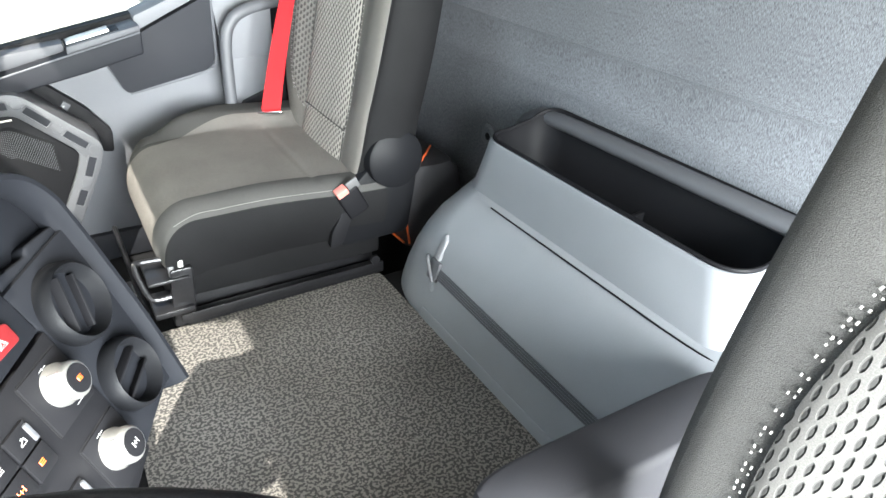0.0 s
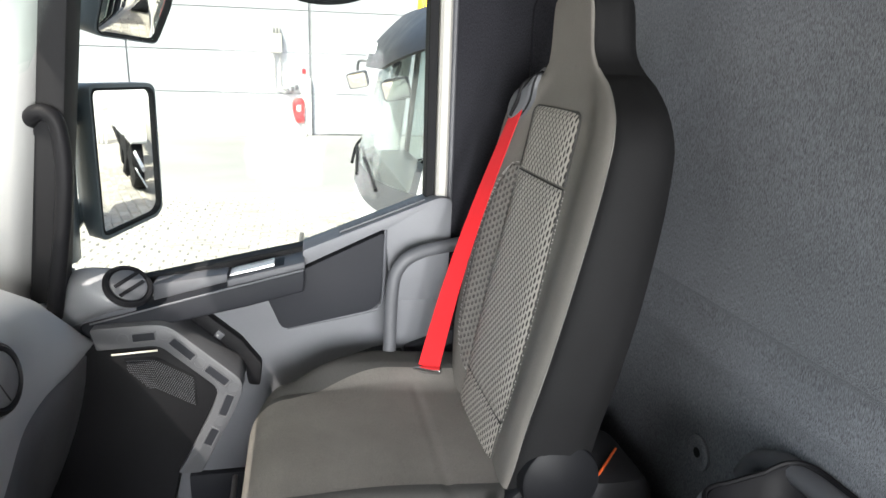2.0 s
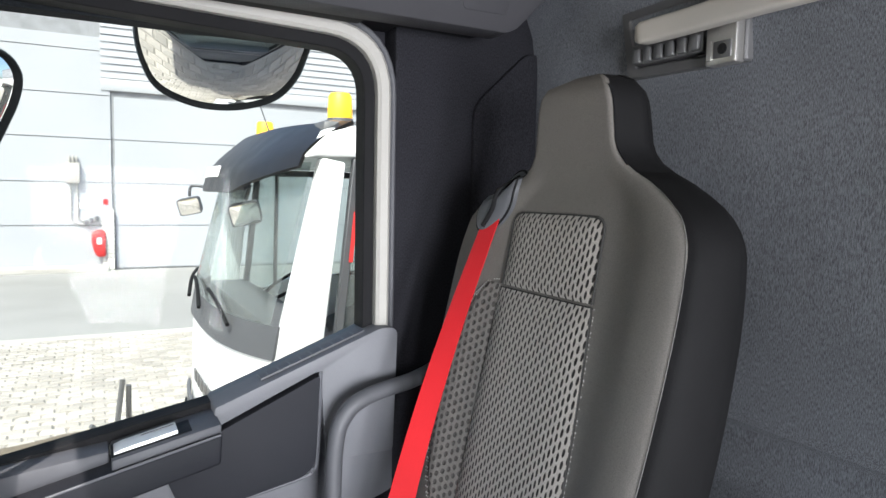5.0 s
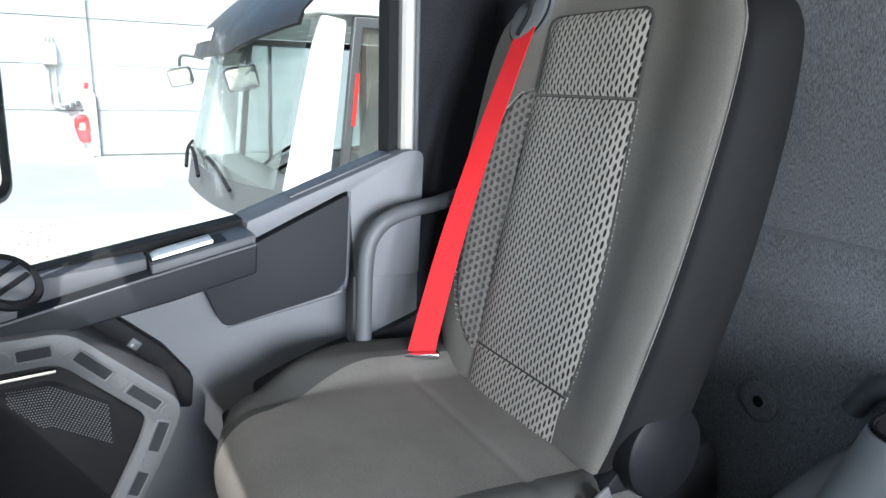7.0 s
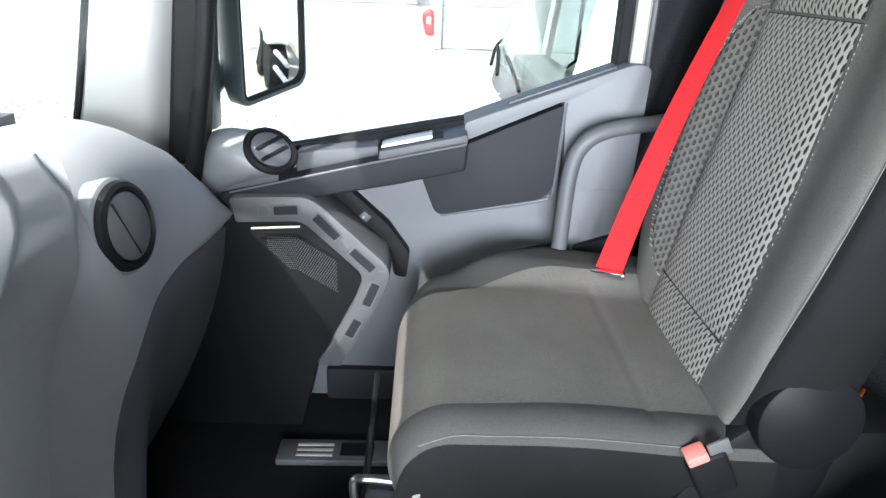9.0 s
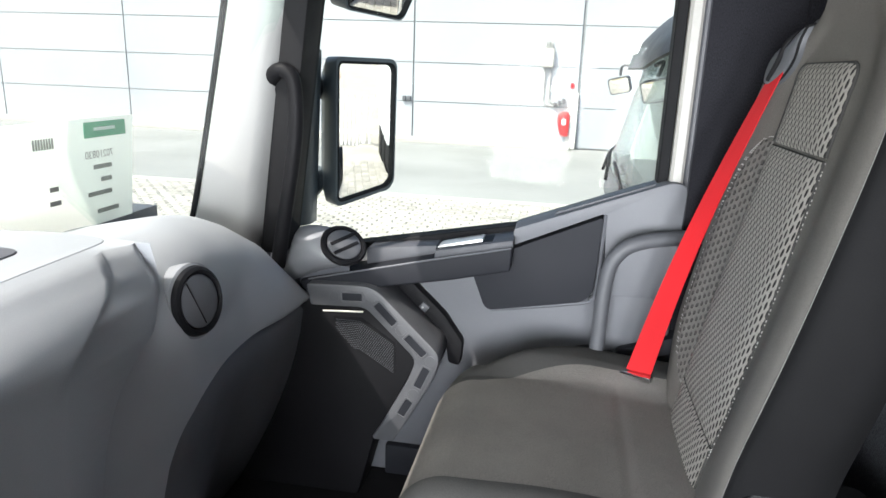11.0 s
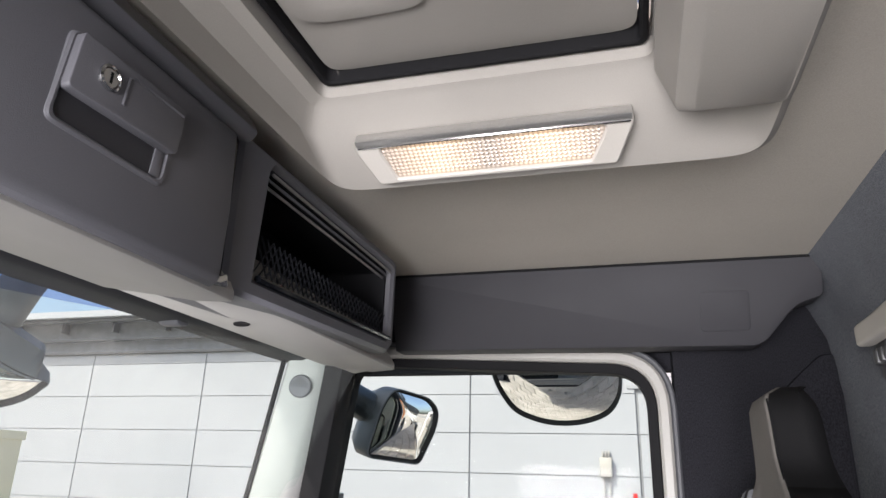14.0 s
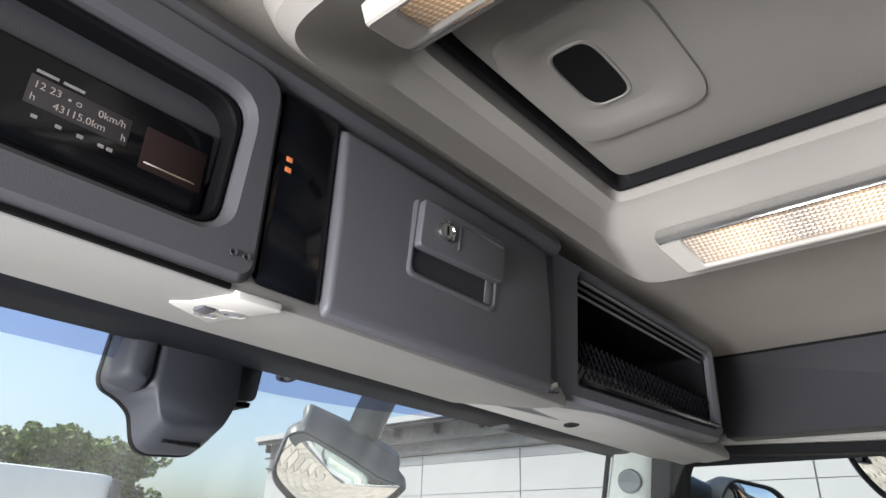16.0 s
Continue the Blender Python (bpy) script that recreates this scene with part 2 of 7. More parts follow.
HOUSING = surface("sensor_plastic", (0.036, 0.040, 0.050), 0.6, fine=900, bump=0.25, var=0.08)
SEAMTHREAD = surface("dull_thread", (0.13, 0.127, 0.12), 0.8)
THREAD = surface("stitch_thread", (0.42, 0.41, 0.39), 0.8)
MAT = speckle("floor_covering", (0.175, 0.165, 0.155), (0.042, 0.040, 0.039), 185.0, cut=0.50)
RUBBER = surface("black_rubber", (0.008, 0.008, 0.009), 0.75, fine=300, bump=0.2, spec=0.18)
ORANGE = surface("orange_piping", (0.75, 0.13, 0.03), 0.6)
BAGCLOTH = surface("bag_cloth", (0.012, 0.012, 0.015), 0.75, fine=700, bump=0.4)
PINK = surface("red_button", (0.62, 0.19, 0.16), 0.4)
GLASS = pane("window_glass")
SCREENGLASS = pane("windscreen_glass", dust=0.035)
CABGLASS = pane("cab_glass", (0.78, 0.83, 0.82), 1.5, 0.08)
MIRROR = surface("mirror_silver", (0.9, 0.9, 0.9), 0.015, 1.0, bump=0.0, var=0.0, spread=0.0)
LENS = bpy.data.materials.new("lamp_lens")
nt_, p_ = nodes_of(LENS)
tc_ = nt_.nodes.new("ShaderNodeTexCoord")
sx_ = nt_.nodes.new("ShaderNodeSeparateXYZ")
link(nt_, tc_.outputs["Object"], sx_.inputs[0])


def cell(out, pitch):
    return mathn(nt_, "MULTIPLY", mathn(nt_, "ABSOLUTE", mathn(nt_, "SUBTRACT", mathn(nt_, "FRACT", mathn(nt_, "DIVIDE", out, pitch)), 0.5)), 2.0)


def bulb(x):
    return mathn(nt_, "MAXIMUM", mathn(nt_, "SUBTRACT", 1.0, mathn(nt_, "DIVIDE", mathn(nt_, "ABSOLUTE", mathn(nt_, "SUBTRACT", sx_.outputs["X"], x)), 0.062)), 0.0)


prisms = mathn(nt_, "MULTIPLY", cell(sx_.outputs["X"], 0.0056), cell(sx_.outputs["Y"], 0.0051))
lit = mathn(nt_, "ADD", mathn(nt_, "MULTIPLY", mathn(nt_, "ADD", bulb(0.287), bulb(0.418)), 0.42), 0.06)
link(nt_, mathn(nt_, "MULTIPLY", lit, mathn(nt_, "ADD", mathn(nt_, "MULTIPLY", prisms, 1.3), 0.45)), p_.inputs["Emission Strength"])
p_.inputs["Emission Color"].default_value = (1.0, 0.66, 0.36, 1)
link(nt_, ramp(nt_, prisms, (0.30, 0.26, 0.22), (0.62, 0.56, 0.50), 0.0, 0.8), p_.inputs["Base Color"])
p_.inputs["Roughness"].default_value = 0.25
REDPLASTIC = surface("hazard_red", (0.15, 0.012, 0.014), 0.4)
AMBERLED = glow("amber_symbol", (1.0, 0.16, 0.03), 0.35)
MARK = surface("grey_marking", (0.36, 0.36, 0.36), 0.6)
# outdoors
WETSAND = surface("wet_sand", (0.15, 0.12, 0.085), 0.55, big=2.0, fine=60, bump=0.2, depth=0.004)
ORANGEPAINT = surface("orange_paint", (0.75, 0.25, 0.04), 0.35, fine=40, bump=0.01)
STONE = surface("paving_stone", (0.36, 0.335, 0.30), 0.85, big=0.8, fine=40, bump=0.5, depth=0.006, island=0.35)
JOINT = surface("sandy_joint", (0.38, 0.35, 0.31), 0.95, big=1.0, fine=60, bump=0.5, depth=0.01)
ASPHALT = surface("asphalt", (0.25, 0.247, 0.24), 0.9, big=0.3, fine=60, bump=0.4, depth=0.006)
CLAD = surface("grey_cladding", (0.38, 0.39, 0.415), 0.55, big=0.25, fine=30, bump=0.05, var=0.05)
SEAM = surface("panel_seam", (0.25, 0.255, 0.27), 0.8)
KERB = surface("kerb_concrete", (0.42, 0.40, 0.37), 0.9, big=1.0, fine=50, bump=0.4, depth=0.005)
WHITEPAINT = surface("white_paint", (0.78, 0.79, 0.80), 0.25, fine=40, bump=0.01, var=0.03)
AMBER = glow("amber_beacon", (1.0, 0.45, 0.02), 0.4)
EXTRED = surface("red_cover", (0.62, 0.03, 0.03), 0.5)
BARK = surface("bark", (0.10, 0.075, 0.05), 0.9)
LEAF = surface("leaf", (0.15, 0.215, 0.06), 0.7, island=0.7)
CREAM = surface("cream_steel", (0.66, 0.62, 0.45), 0.6, big=0.6, fine=30)
FENCE = surface("white_fence", (0.7, 0.7, 0.7), 0.5)
BRICK = surface("white_brick", (0.62, 0.60, 0.57), 0.8, island=0.3)


# ---- mesh helpers ----
def thing(name, label, category, at=(0, 0, 0), group="", kind=""):
    ob = new(name)
    ob.location = at
    ob.empty_display_size = 0.05
    return tagged(ob, label, category, group, kind)


def part(name, bm, material, parent=None, label="", smooth=40):
    """Links a bmesh as one mesh object, under a thing or a part."""
    me = bpy.data.meshes.new(name)
    bmesh.ops.recalc_face_normals(bm, faces=bm.faces)
    bm.to_mesh(me)
    bm.free()
    me.materials.append(material)
    if smooth:
        me.polygons.foreach_set("use_smooth", [True] * len(me.polygons))
        me.set_sharp_from_angle(angle=radians(smooth))
    ob = new(name, me)
    if parent is not None:
        ob.parent = parent
        if parent.data is None:
            ob.matrix_parent_inverse = parent.matrix_basis.inverted()
    if label:
        tagged(ob, label)
    return ob


def solo(name, bm, material, label, category, group="", kind="", smooth=40):
    return tagged(part(name, bm, material, None, "", smooth), label, category, group, kind)


def bevel(bm, r, seg=2, angle=25):
    es = [e for e in bm.edges if len(e.link_faces) == 2 and e.calc_face_angle(0) > radians(angle)]
    if r > 0 and es:
        bmesh.ops.bevel(bm, geom=es, offset=r, segments=seg, profile=0.5, affect="EDGES", clamp_overlap=True)
    return bm


def box(x0, x1, y0, y1, z0, z1, r=0.004, seg=2, bm=None, m=None):
    b = bmesh.new()
    bmesh.ops.create_cube(b, size=1)
    for v in b.verts:
        v.co = Vector(((x0 + x1) / 2 + v.co.x * (x1 - x0), (y0 + y1) / 2 + v.co.y * (y1 - y0), (z0 + z1) / 2 + v.co.z * (z1 - z0)))
    bevel(b, r, seg)
    if m is not None:
        bmesh.ops.transform(b, matrix=m, verts=b.verts)
    return b


def prism(poly, axis, a, b, r=0.004, seg=2, shear=None):
    """A polygon swept along an axis. axis y: points are (x, z); x: (y, z); z: (x, y)."""
    bm = bmesh.new()

    def place(p, t):
        if axis == "y":
            return (p[0], t, p[1])
        if axis == "x":
            return (t, p[0], p[1])
        return (p[0], p[1], t)
    lo = [bm.verts.new(place(p, a)) for p in poly]
    hi = [bm.verts.new(place(p, b)) for p in poly]
    bm.faces.new(lo)
    bm.faces.new(hi[::-1])
    n = len(poly)
    for i in range(n):
        bm.faces.new((lo[i], hi[i], hi[(i + 1) % n], lo[(i + 1) % n]))
    if shear:
        for v in bm.verts:
            v.co = Vector(shear(*v.co))
    bmesh.ops.recalc_face_normals(bm, faces=bm.faces)
    return bevel(bm, r, seg)


def frame_ring(outer, inner, axis, a, b, r=0.002):
    """A closed band between two outlines with as many points, swept along an axis."""
    bm = bmesh.new()

    def place(p, t):
        return (p[0], t, p[1]) if axis == "y" else ((t, p[0], p[1]) if axis == "x" else (p[0], p[1], t))
    rows = [[bm.verts.new(place(p, t)) for p in ring] for ring, t in ((outer, a), (inner, a), (inner, b), (outer, b))]
    n = len(outer)
    for k in range(4):
        s, t = rows[k], rows[(k + 1) % 4]
        for i in range(n):
            bm.faces.new((s[i], s[(i + 1) % n], t[(i + 1) % n], t[i]))
    bmesh.ops.recalc_face_normals(bm, faces=bm.faces)
    return bevel(bm, r, 1, 50)


def rounded(poly, r, seg=5):
    """A polygon with rounded corners; r one radius or one for each corner."""
    out, n = [], len(poly)
    for i, p in enumerate(poly):
        p = Vector(p)
        a, b = Vector(poly[i - 1]) - p, Vector(poly[(i + 1) % n]) - p
        k = r[i] if isinstance(r, (list, tuple)) else r
        k = min(k, a.length * 0.48, b.length * 0.48)
        s, e = p + a.normalized() * k, p + b.normalized() * k
        for j in range(seg + 1):
            t = j / seg
            out.append(tuple(s * (1 - t) ** 2 + p * 2 * t * (1 - t) + e * t * t))
    return out


def rect(u0, u1, v0, v1):
    return [(u0, v0), (u1, v0), (u1, v1), (u0, v1)]


def loft(rings, caps=True, closed=True, first=True):
    bm = bmesh.new()
    vs = [[bm.verts.new(p) for p in ring] for ring in rings]
    n = len(rings[0])
    for a, b in zip(vs, vs[1:]):
        for i in range(n if closed else n - 1):
            bm.faces.new((a[i], a[(i + 1) % n], b[(i + 1) % n], b[i]))
    if caps:
        if first:
            bm.faces.new(vs[0])
        bm.faces.new(vs[-1][::-1])
    return bm


def sheet(f, nu, nv, thick=0.0):
    """A surface f(u, v) for u, v in 0..1, given a thickness."""
    bm = bmesh.new()
    vs = [[bm.verts.new(f(i / nu, j / nv)) for j in range(nv + 1)] for i in range(nu + 1)]
    for i in range(nu):
        for j in range(nv):
            bm.faces.new((vs[i][j], vs[i + 1][j], vs[i + 1][j + 1], vs[i][j + 1]))
    bmesh.ops.recalc_face_normals(bm, faces=bm.faces)
    if thick:
        bmesh.ops.solidify(bm, geom=bm.faces[:], thickness=thick)
    return bm


def smooth_path(pts, steps=6):
    ps = [Vector(p) for p in pts]
    out = []
    for i in range(len(ps) - 1):
        a, b = ps[max(i - 1, 0)], ps[i]
        c, d = ps[i + 1], ps[min(i + 2, len(ps) - 1)]
        for k in range(steps):
            t = k / steps
            out.append(0.5 * ((2 * b) + (c - a) * t + (2 * a - 5 * b + 4 * c - d) * t * t + (3 * b - a - 3 * c + d) * t ** 3))
    return out + [ps[-1]]


def tube(pts, r, n=8, steps=6, flat=1.0, up=(0, 0, 1)):
    ps = smooth_path(pts, steps) if steps else [Vector(p) for p in pts]
    rings = []
    side = None
    for i, p in enumerate(ps):
        d = (ps[min(i + 1, len(ps) - 1)] - ps[max(i - 1, 0)]).normalized()
        if side is None:
            side = d.cross(Vector(up))
            side = (side if side.length > 0.05 else d.cross(Vector((1, 0, 0)))).normalized()
        else:
            side = (side - d * side.dot(d)).normalized()
        w = d.cross(side)
        rings.append([p + side * (r * math.cos(k * math.tau / n)) + w * (r * flat * math.sin(k * math.tau / n)) for k in range(n)])
    return loft(rings)


def disc(c, normal, profile, n=32):
    """A turned body: profile is (radius, height) along the normal."""
    q = Vector(normal).to_track_quat("Z", "Y")
    c = Vector(c)
    rings = [[c + q @ Vector((r * math.cos(k * math.tau / n), r * math.sin(k * math.tau / n), h)) for k in range(n)] for r, h in profile]
    return loft(rings)


def merge(*bms):
    out = bmesh.new()
    for b in bms:
        me = bpy.data.meshes.new("join")
        b.to_mesh(me)
        b.free()
        out.from_mesh(me)
        bpy.data.meshes.remove(me)
    return out


def sstep(a, b, x):
    t = max(0.0, min(1.0, (x - a) / (b - a)))
    return t * t * (3 - 2 * t)


# ---- the cab's shell ----
ROOF, REAR, SIDE = 1.365, 0.93, 1.95
# floor
solo("floor", box(-0.75, 0.97, -0.55, 2.02, -0.22, -0.165, 0), RUBBER, "black rubber cab floor in the footwell", "floor", kind="structure")
floor_step = solo("floor_step", prism([(-0.06, -0.164), (0.70, -0.164), (0.70, -0.010), (-0.01, -0.010), (-0.06, -0.05)], "y", -0.5, 1.262, 0.01), RUBBER,
                  "raised black floor step beside the engine cover", "floor", kind="structure")
mat = solo("floor_mat", prism(rounded([(-0.02, -0.45), (0.592, -0.45), (0.592, 1.262), (0.0, 1.262)], 0.02), "z", -0.009, 0.0, 0.002), MAT,
           "grey floor covering with dark worm-shaped print", "floor mat")
# rear wall with two soft folds
REAR_LINE = [(0.955, -0.2), (0.945, 0.30), (0.936, 0.44), (0.930, 0.455), (0.934, 0.47), (0.933, 0.545), (0.926, 0.556), (0.931, 0.57), (0.930, 1.12), (0.915, 1.24), (0.885, 1.31), (0.838, 1.375)]


solo("wall_rear", prism(REAR_LINE + [(1.06, 1.42), (1.06, -0.2)], "y", -0.6, 2.03, 0), WALLCLOTH, "grey-blue speckled cloth lining of the cab's rear wall", "wall", kind="structure")
plug = thing("wall_plug", "round dimple with a dark hole in the wall lining", "plug", (0.938, 1.338, 0.258))
part("dish", disc((0.941, 1.338, 0.258), (-1, 0, 0), [(0.034, -0.004), (0.034, 0.001), (0.028, 0.0042), (0.020, 0.003), (0.012, 0.001), (0.0, 0.001)], 28), WALLCLOTH, plug)
part("hole", disc((0.9398, 1.338, 0.258), (-1, 0, 0), [(0.0095, 0.0), (0.0095, 0.0008), (0.0, 0.0008)], 20), RUBBER, plug, "dark open hole")
# roof lining with the hatch's opening
HX0, HX1, HY0, HY1 = 0.17, 0.533, 0.563, 0.918
solo("ceiling", frame_ring(rect(-0.35, 0.93, -0.6, 2.03), rect(HX0 - 0.01, HX1 + 0.01, HY0 - 0.01, HY1 + 0.01), "z", ROOF, ROOF + 0.05, 0), HEADLINER,
     "pale beige cloth headliner", "ceiling", kind="structure")
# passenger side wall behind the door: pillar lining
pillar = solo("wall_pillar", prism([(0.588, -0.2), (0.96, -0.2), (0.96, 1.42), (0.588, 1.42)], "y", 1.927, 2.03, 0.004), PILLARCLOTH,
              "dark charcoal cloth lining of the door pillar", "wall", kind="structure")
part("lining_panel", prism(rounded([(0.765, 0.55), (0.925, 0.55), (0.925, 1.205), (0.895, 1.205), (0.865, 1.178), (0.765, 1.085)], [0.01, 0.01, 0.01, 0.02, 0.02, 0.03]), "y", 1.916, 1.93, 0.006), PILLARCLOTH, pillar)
# driver's side wall, with a window that lets the day in
solo("wall_driver", frame_ring(rect(-0.80, 1.0, -0.2, 1.42), rect(-0.66, 0.90, -0.12, 1.22), "y", -0.62, -0.56, 0), SLATE, "grey lining round the open driver's doorway", "wall", kind="structure")
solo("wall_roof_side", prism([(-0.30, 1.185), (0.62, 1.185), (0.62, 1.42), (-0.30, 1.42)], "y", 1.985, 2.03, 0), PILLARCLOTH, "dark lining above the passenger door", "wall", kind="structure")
# windscreen surround: sill and header
# unseen box, added to block the sun's second patch on the floor
solo("trim", box(-0.345, -0.215, -0.5, 0.32, 1.045, 1.158, 0.01), DOORDARK, "added unseen dark block that keeps sun off the cab floor", "trim", kind="structure")
solo("wall_front_side", box(-0.78, -0.30, 1.992, 2.03, -0.2, 0.44, 0), CHARCOAL, "dark side wall of the footwell", "wall", kind="structure")
solo("wall_front", box(-0.80, -0.72, -0.6, 2.03, -0.2, 0.47, 0), CHARCOAL, "dark bulkhead under the windscreen", "wall", kind="structure")
solo("windscreen_header", prism([(-0.325, 1.164), (-0.290, 1.153), (-0.235, 1.155), (-0.195, 1.178), (-0.195, 1.42), (-0.36, 1.42), (-0.36, 1.21)], "y", -0.6, 1.98, 0.008,
                                shear=lambda x, y, z: (x, y, z + (0.026 * sstep(0.3, 1.75, y) if z < 1.2 else 0))), DOORDARK,
     "dark trim strip along the windscreen's top edge", "trim", kind="structure")


# ---- windscreen ----
def ws_x(z):
    return -0.665 + (z - 0.47) * 0.50


windscreen = thing("windscreen", "clear laminated windscreen with a dark top band", "windscreen", (-0.6, 0.7, 0.5), kind="structure")
g = part("glass_pane", sheet(lambda u, v: (ws_x(0.45 + 0.75 * v) + 0.20 * (2 * u - 1) ** 4, -0.50 + 2.24 * u, 0.45 + 0.75 * v), 24, 8, 0.004), SCREENGLASS, windscreen)
g.visible_shadow = False
SUNBAND = pane("sun_band_glass", (0.74, 0.77, 0.89))


def band_low(y):
    return 1.146 + 0.045 * sstep(0.70, 1.55, y)


g = part("sun_band", sheet(lambda u, v: (ws_x(band_low(-0.46 + 2.16 * u) * (1 - v) + 1.205 * v) + 0.006 + 0.20 * (2 * (0.02 + 0.96 * u) - 1) ** 4, -0.46 + 2.16 * u, band_low(-0.46 + 2.16 * u) * (1 - v) + 1.205 * v), 24, 2, 0.001), SUNBAND, windscreen, "blue tinted sun band")
g.visible_shadow = False

# ---- front pillar on the passenger side ----
a_pillar = thing("front_pillar", "pale grey windscreen pillar trim with a small round speaker", "pillar", (-0.35, 1.75, 0.5), kind="structure")


def pillar_ring(z):
    k = (z - 0.47) / 0.72
    xa, xb = -0.445 + 0.165 * k, -0.318 + 0.135 * k
    return [(xa, 1.735 - 0.015 * k, z), (xa + 0.015, 1.715 - 0.015 * k, z), (xb - 0.02, 1.735 - 0.02 * k, z), (xb, 1.76 - 0.02 * k, z), (xb + 0.01, 1.86, z), (xa - 0.02, 1.86, z)]


part("pillar_trim", bevel(loft([pillar_ring(0.44 + 0.76 * i / 8) for i in range(9)]), 0.008, 2, 35), TRIM, a_pillar)
part("rubber_seal", tube([(-0.475, 1.725, 0.46), (-0.440, 1.722, 0.50), (-0.368, 1.715, 0.79), (-0.286, 1.708, 1.18)], 0.006), RUBBER, a_pillar)
part("inner_trim", prism([(-0.312, 0.44), (-0.255, 0.44), (-0.135, 1.205), (-0.185, 1.205)], "y", 1.775, 1.86, 0.01, shear=lambda x, y, z: (x, y - 0.055 * (z - 0.44) / 0.75, z)), RUBBER, a_pillar)
part("speaker_grille", disc((-0.236, 1.704, 1.118), (0.25, -1, 0.02), [(0.026, -0.004), (0.026, 0.003), (0.023, 0.006), (0.0, 0.006)]), SLATE, a_pillar)
holes = bmesh.new()
for i in range(-4, 5):
    for j in range(-4, 5):
        if i * i + j * j < 18:
            d = disc(Vector((-0.236, 1.699, 1.118)) + Vector((0.97 * i, 0.24 * i, 0)) * 0.0046 + Vector((0, 0, j * 0.0046)), (0.25, -1, 0.02), [(0.0014, 0), (0.0014, 0.0012)], 6)
            me = bpy.data.meshes.new("h")
            d.to_mesh(me)
            d.free()
            holes.from_mesh(me)
            bpy.data.meshes.remove(me)
part("speaker_holes", holes, RUBBER, a_pillar, smooth=0)
part("end_cap", prism([(-0.16, 1.166), (-0.12, 1.150), (-0.06, 1.160), (-0.16, 1.190)], "y", 1.603, 1.74, 0.004), UNDERSIDE, a_pillar)
grab = thing("grab_bar", "black plastic grab bar on the windscreen pillar", "grab handle", (-0.26, 1.76, 0.44))
part("bar", tube([(-0.265, 1.765, 0.808), (-0.245, 1.738, 0.824), (-0.222, 1.732, 0.828), (-0.204, 1.732, 0.800), (-0.206, 1.735, 0.69), (-0.243, 1.745, 0.497), (-0.262, 1.76, 0.42)], 0.0155, 12), DARK, grab)
part("mount", disc((-0.268, 1.772, 0.808), (0.1, -1, 0.05), [(0.028, -0.02), (0.028, 0.006), (0.020, 0.012)]), DARK, grab)

# ---- passenger door ----
SPKGREY = surface("speaker_frame_plastic", (0.066, 0.068, 0.075), 0.5, fine=1200, bump=0.3, var=0.1, blotch=0.04)
SILL = surface("sill_plastic", (0.115, 0.118, 0.130), 0.6, fine=900, bump=0.3, var=0.1)
door = thing("door_1", "grey passenger door with armrest, pocket and window", "door", (0.15, 1.95, 0.0), kind="structure")


def grown(k):
    return rounded([(-0.312 - k, 0.40 - k), (0.530 + k, 0.56 - k), (0.530 + k, 1.172 + k), (-0.205 - k, 1.204 + k)], [0.01, 0.02, 0.085 + k, 0.06 + k], 8)


part("black_gasket", frame_ring(grown(0.018), grown(-0.004), "y", 1.935, 1.985), RUBBER, door, "black rubber window seal")
part("window_frame", frame_ring(grown(0.046), grown(0.0185), "y", 1.915, 1.99, 0.006), FRAMEPAINT, door, "pale painted window frame")
part("outer_seal", frame_ring(grown(0.060), grown(0.0465), "y", 1.922, 1.99, 0.004), CHARCOAL, door)
gl = part("window_pane", prism(grown(-0.002), "y", 1.958, 1.962, 0), GLASS, door)
gl.visible_shadow = False
part("door_panel", prism([(-0.74, -0.16), (0.575, -0.16), (0.585, 0.60), (0.235, 0.47), (-0.30, 0.36), (-0.74, 0.34)], "y", 1.935, 1.99, 0.006), DOORGREY, door, "grey moulded door lining")
part("window_sill", prism(rounded([(0.232, 0.474), (0.424, 0.560), (0.436, 0.38), (0.575, 0.38), (0.582, 0.628), (0.55, 0.632), (0.232, 0.510)], [0.004, 0.012, 0.01, 0.01, 0.02, 0.03, 0.006]), "y", 1.885, 1.985, 0.008), SILL, door, "grey upper sill of the door")
part("sill_slot", prism(rounded([(0.318, 0.5445), (0.520, 0.6205), (0.520, 0.6245), (0.318, 0.5485)], 0.001), "y", 1.908, 1.946, 0.001), CHARCOAL, door)
for k in range(9):
    part("slot_vane", prism([(0.330 + 0.021 * k, 0.5515 + 0.0079 * k), (0.333 + 0.021 * k, 0.5526 + 0.0079 * k), (0.333 + 0.021 * k, 0.5545 + 0.0079 * k), (0.330 + 0.021 * k, 0.5535 + 0.0079 * k)], "y", 1.912, 1.942, 0), SILL, door)
part("rear_post", prism(rounded([(0.428, -0.10), (0.585, -0.10), (0.585, 0.40), (0.436, 0.40)], 0.02), "y", 1.900, 1.94, 0.012), DOORGREY, door)
part("lower_door", prism([(-0.06, -0.160), (0.575, -0.160), (0.580, -0.077), (-0.06, -0.077)], "y", 1.915, 1.94, 0.006), DOORDARK, door, "black lower edge of the door lining")
pocket = part("door_pocket", prism(rounded([(0.142, 0.420), (0.180, 0.322), (0.390, 0.362), (0.412, 0.384), (0.420, 0.553), (0.235, 0.470)], [0.01, 0.02, 0.03, 0.03, 0.010, 0.006]), "y", 1.872, 1.94, 0.016, 4), DOORDARK, door, "dark slate door pocket")
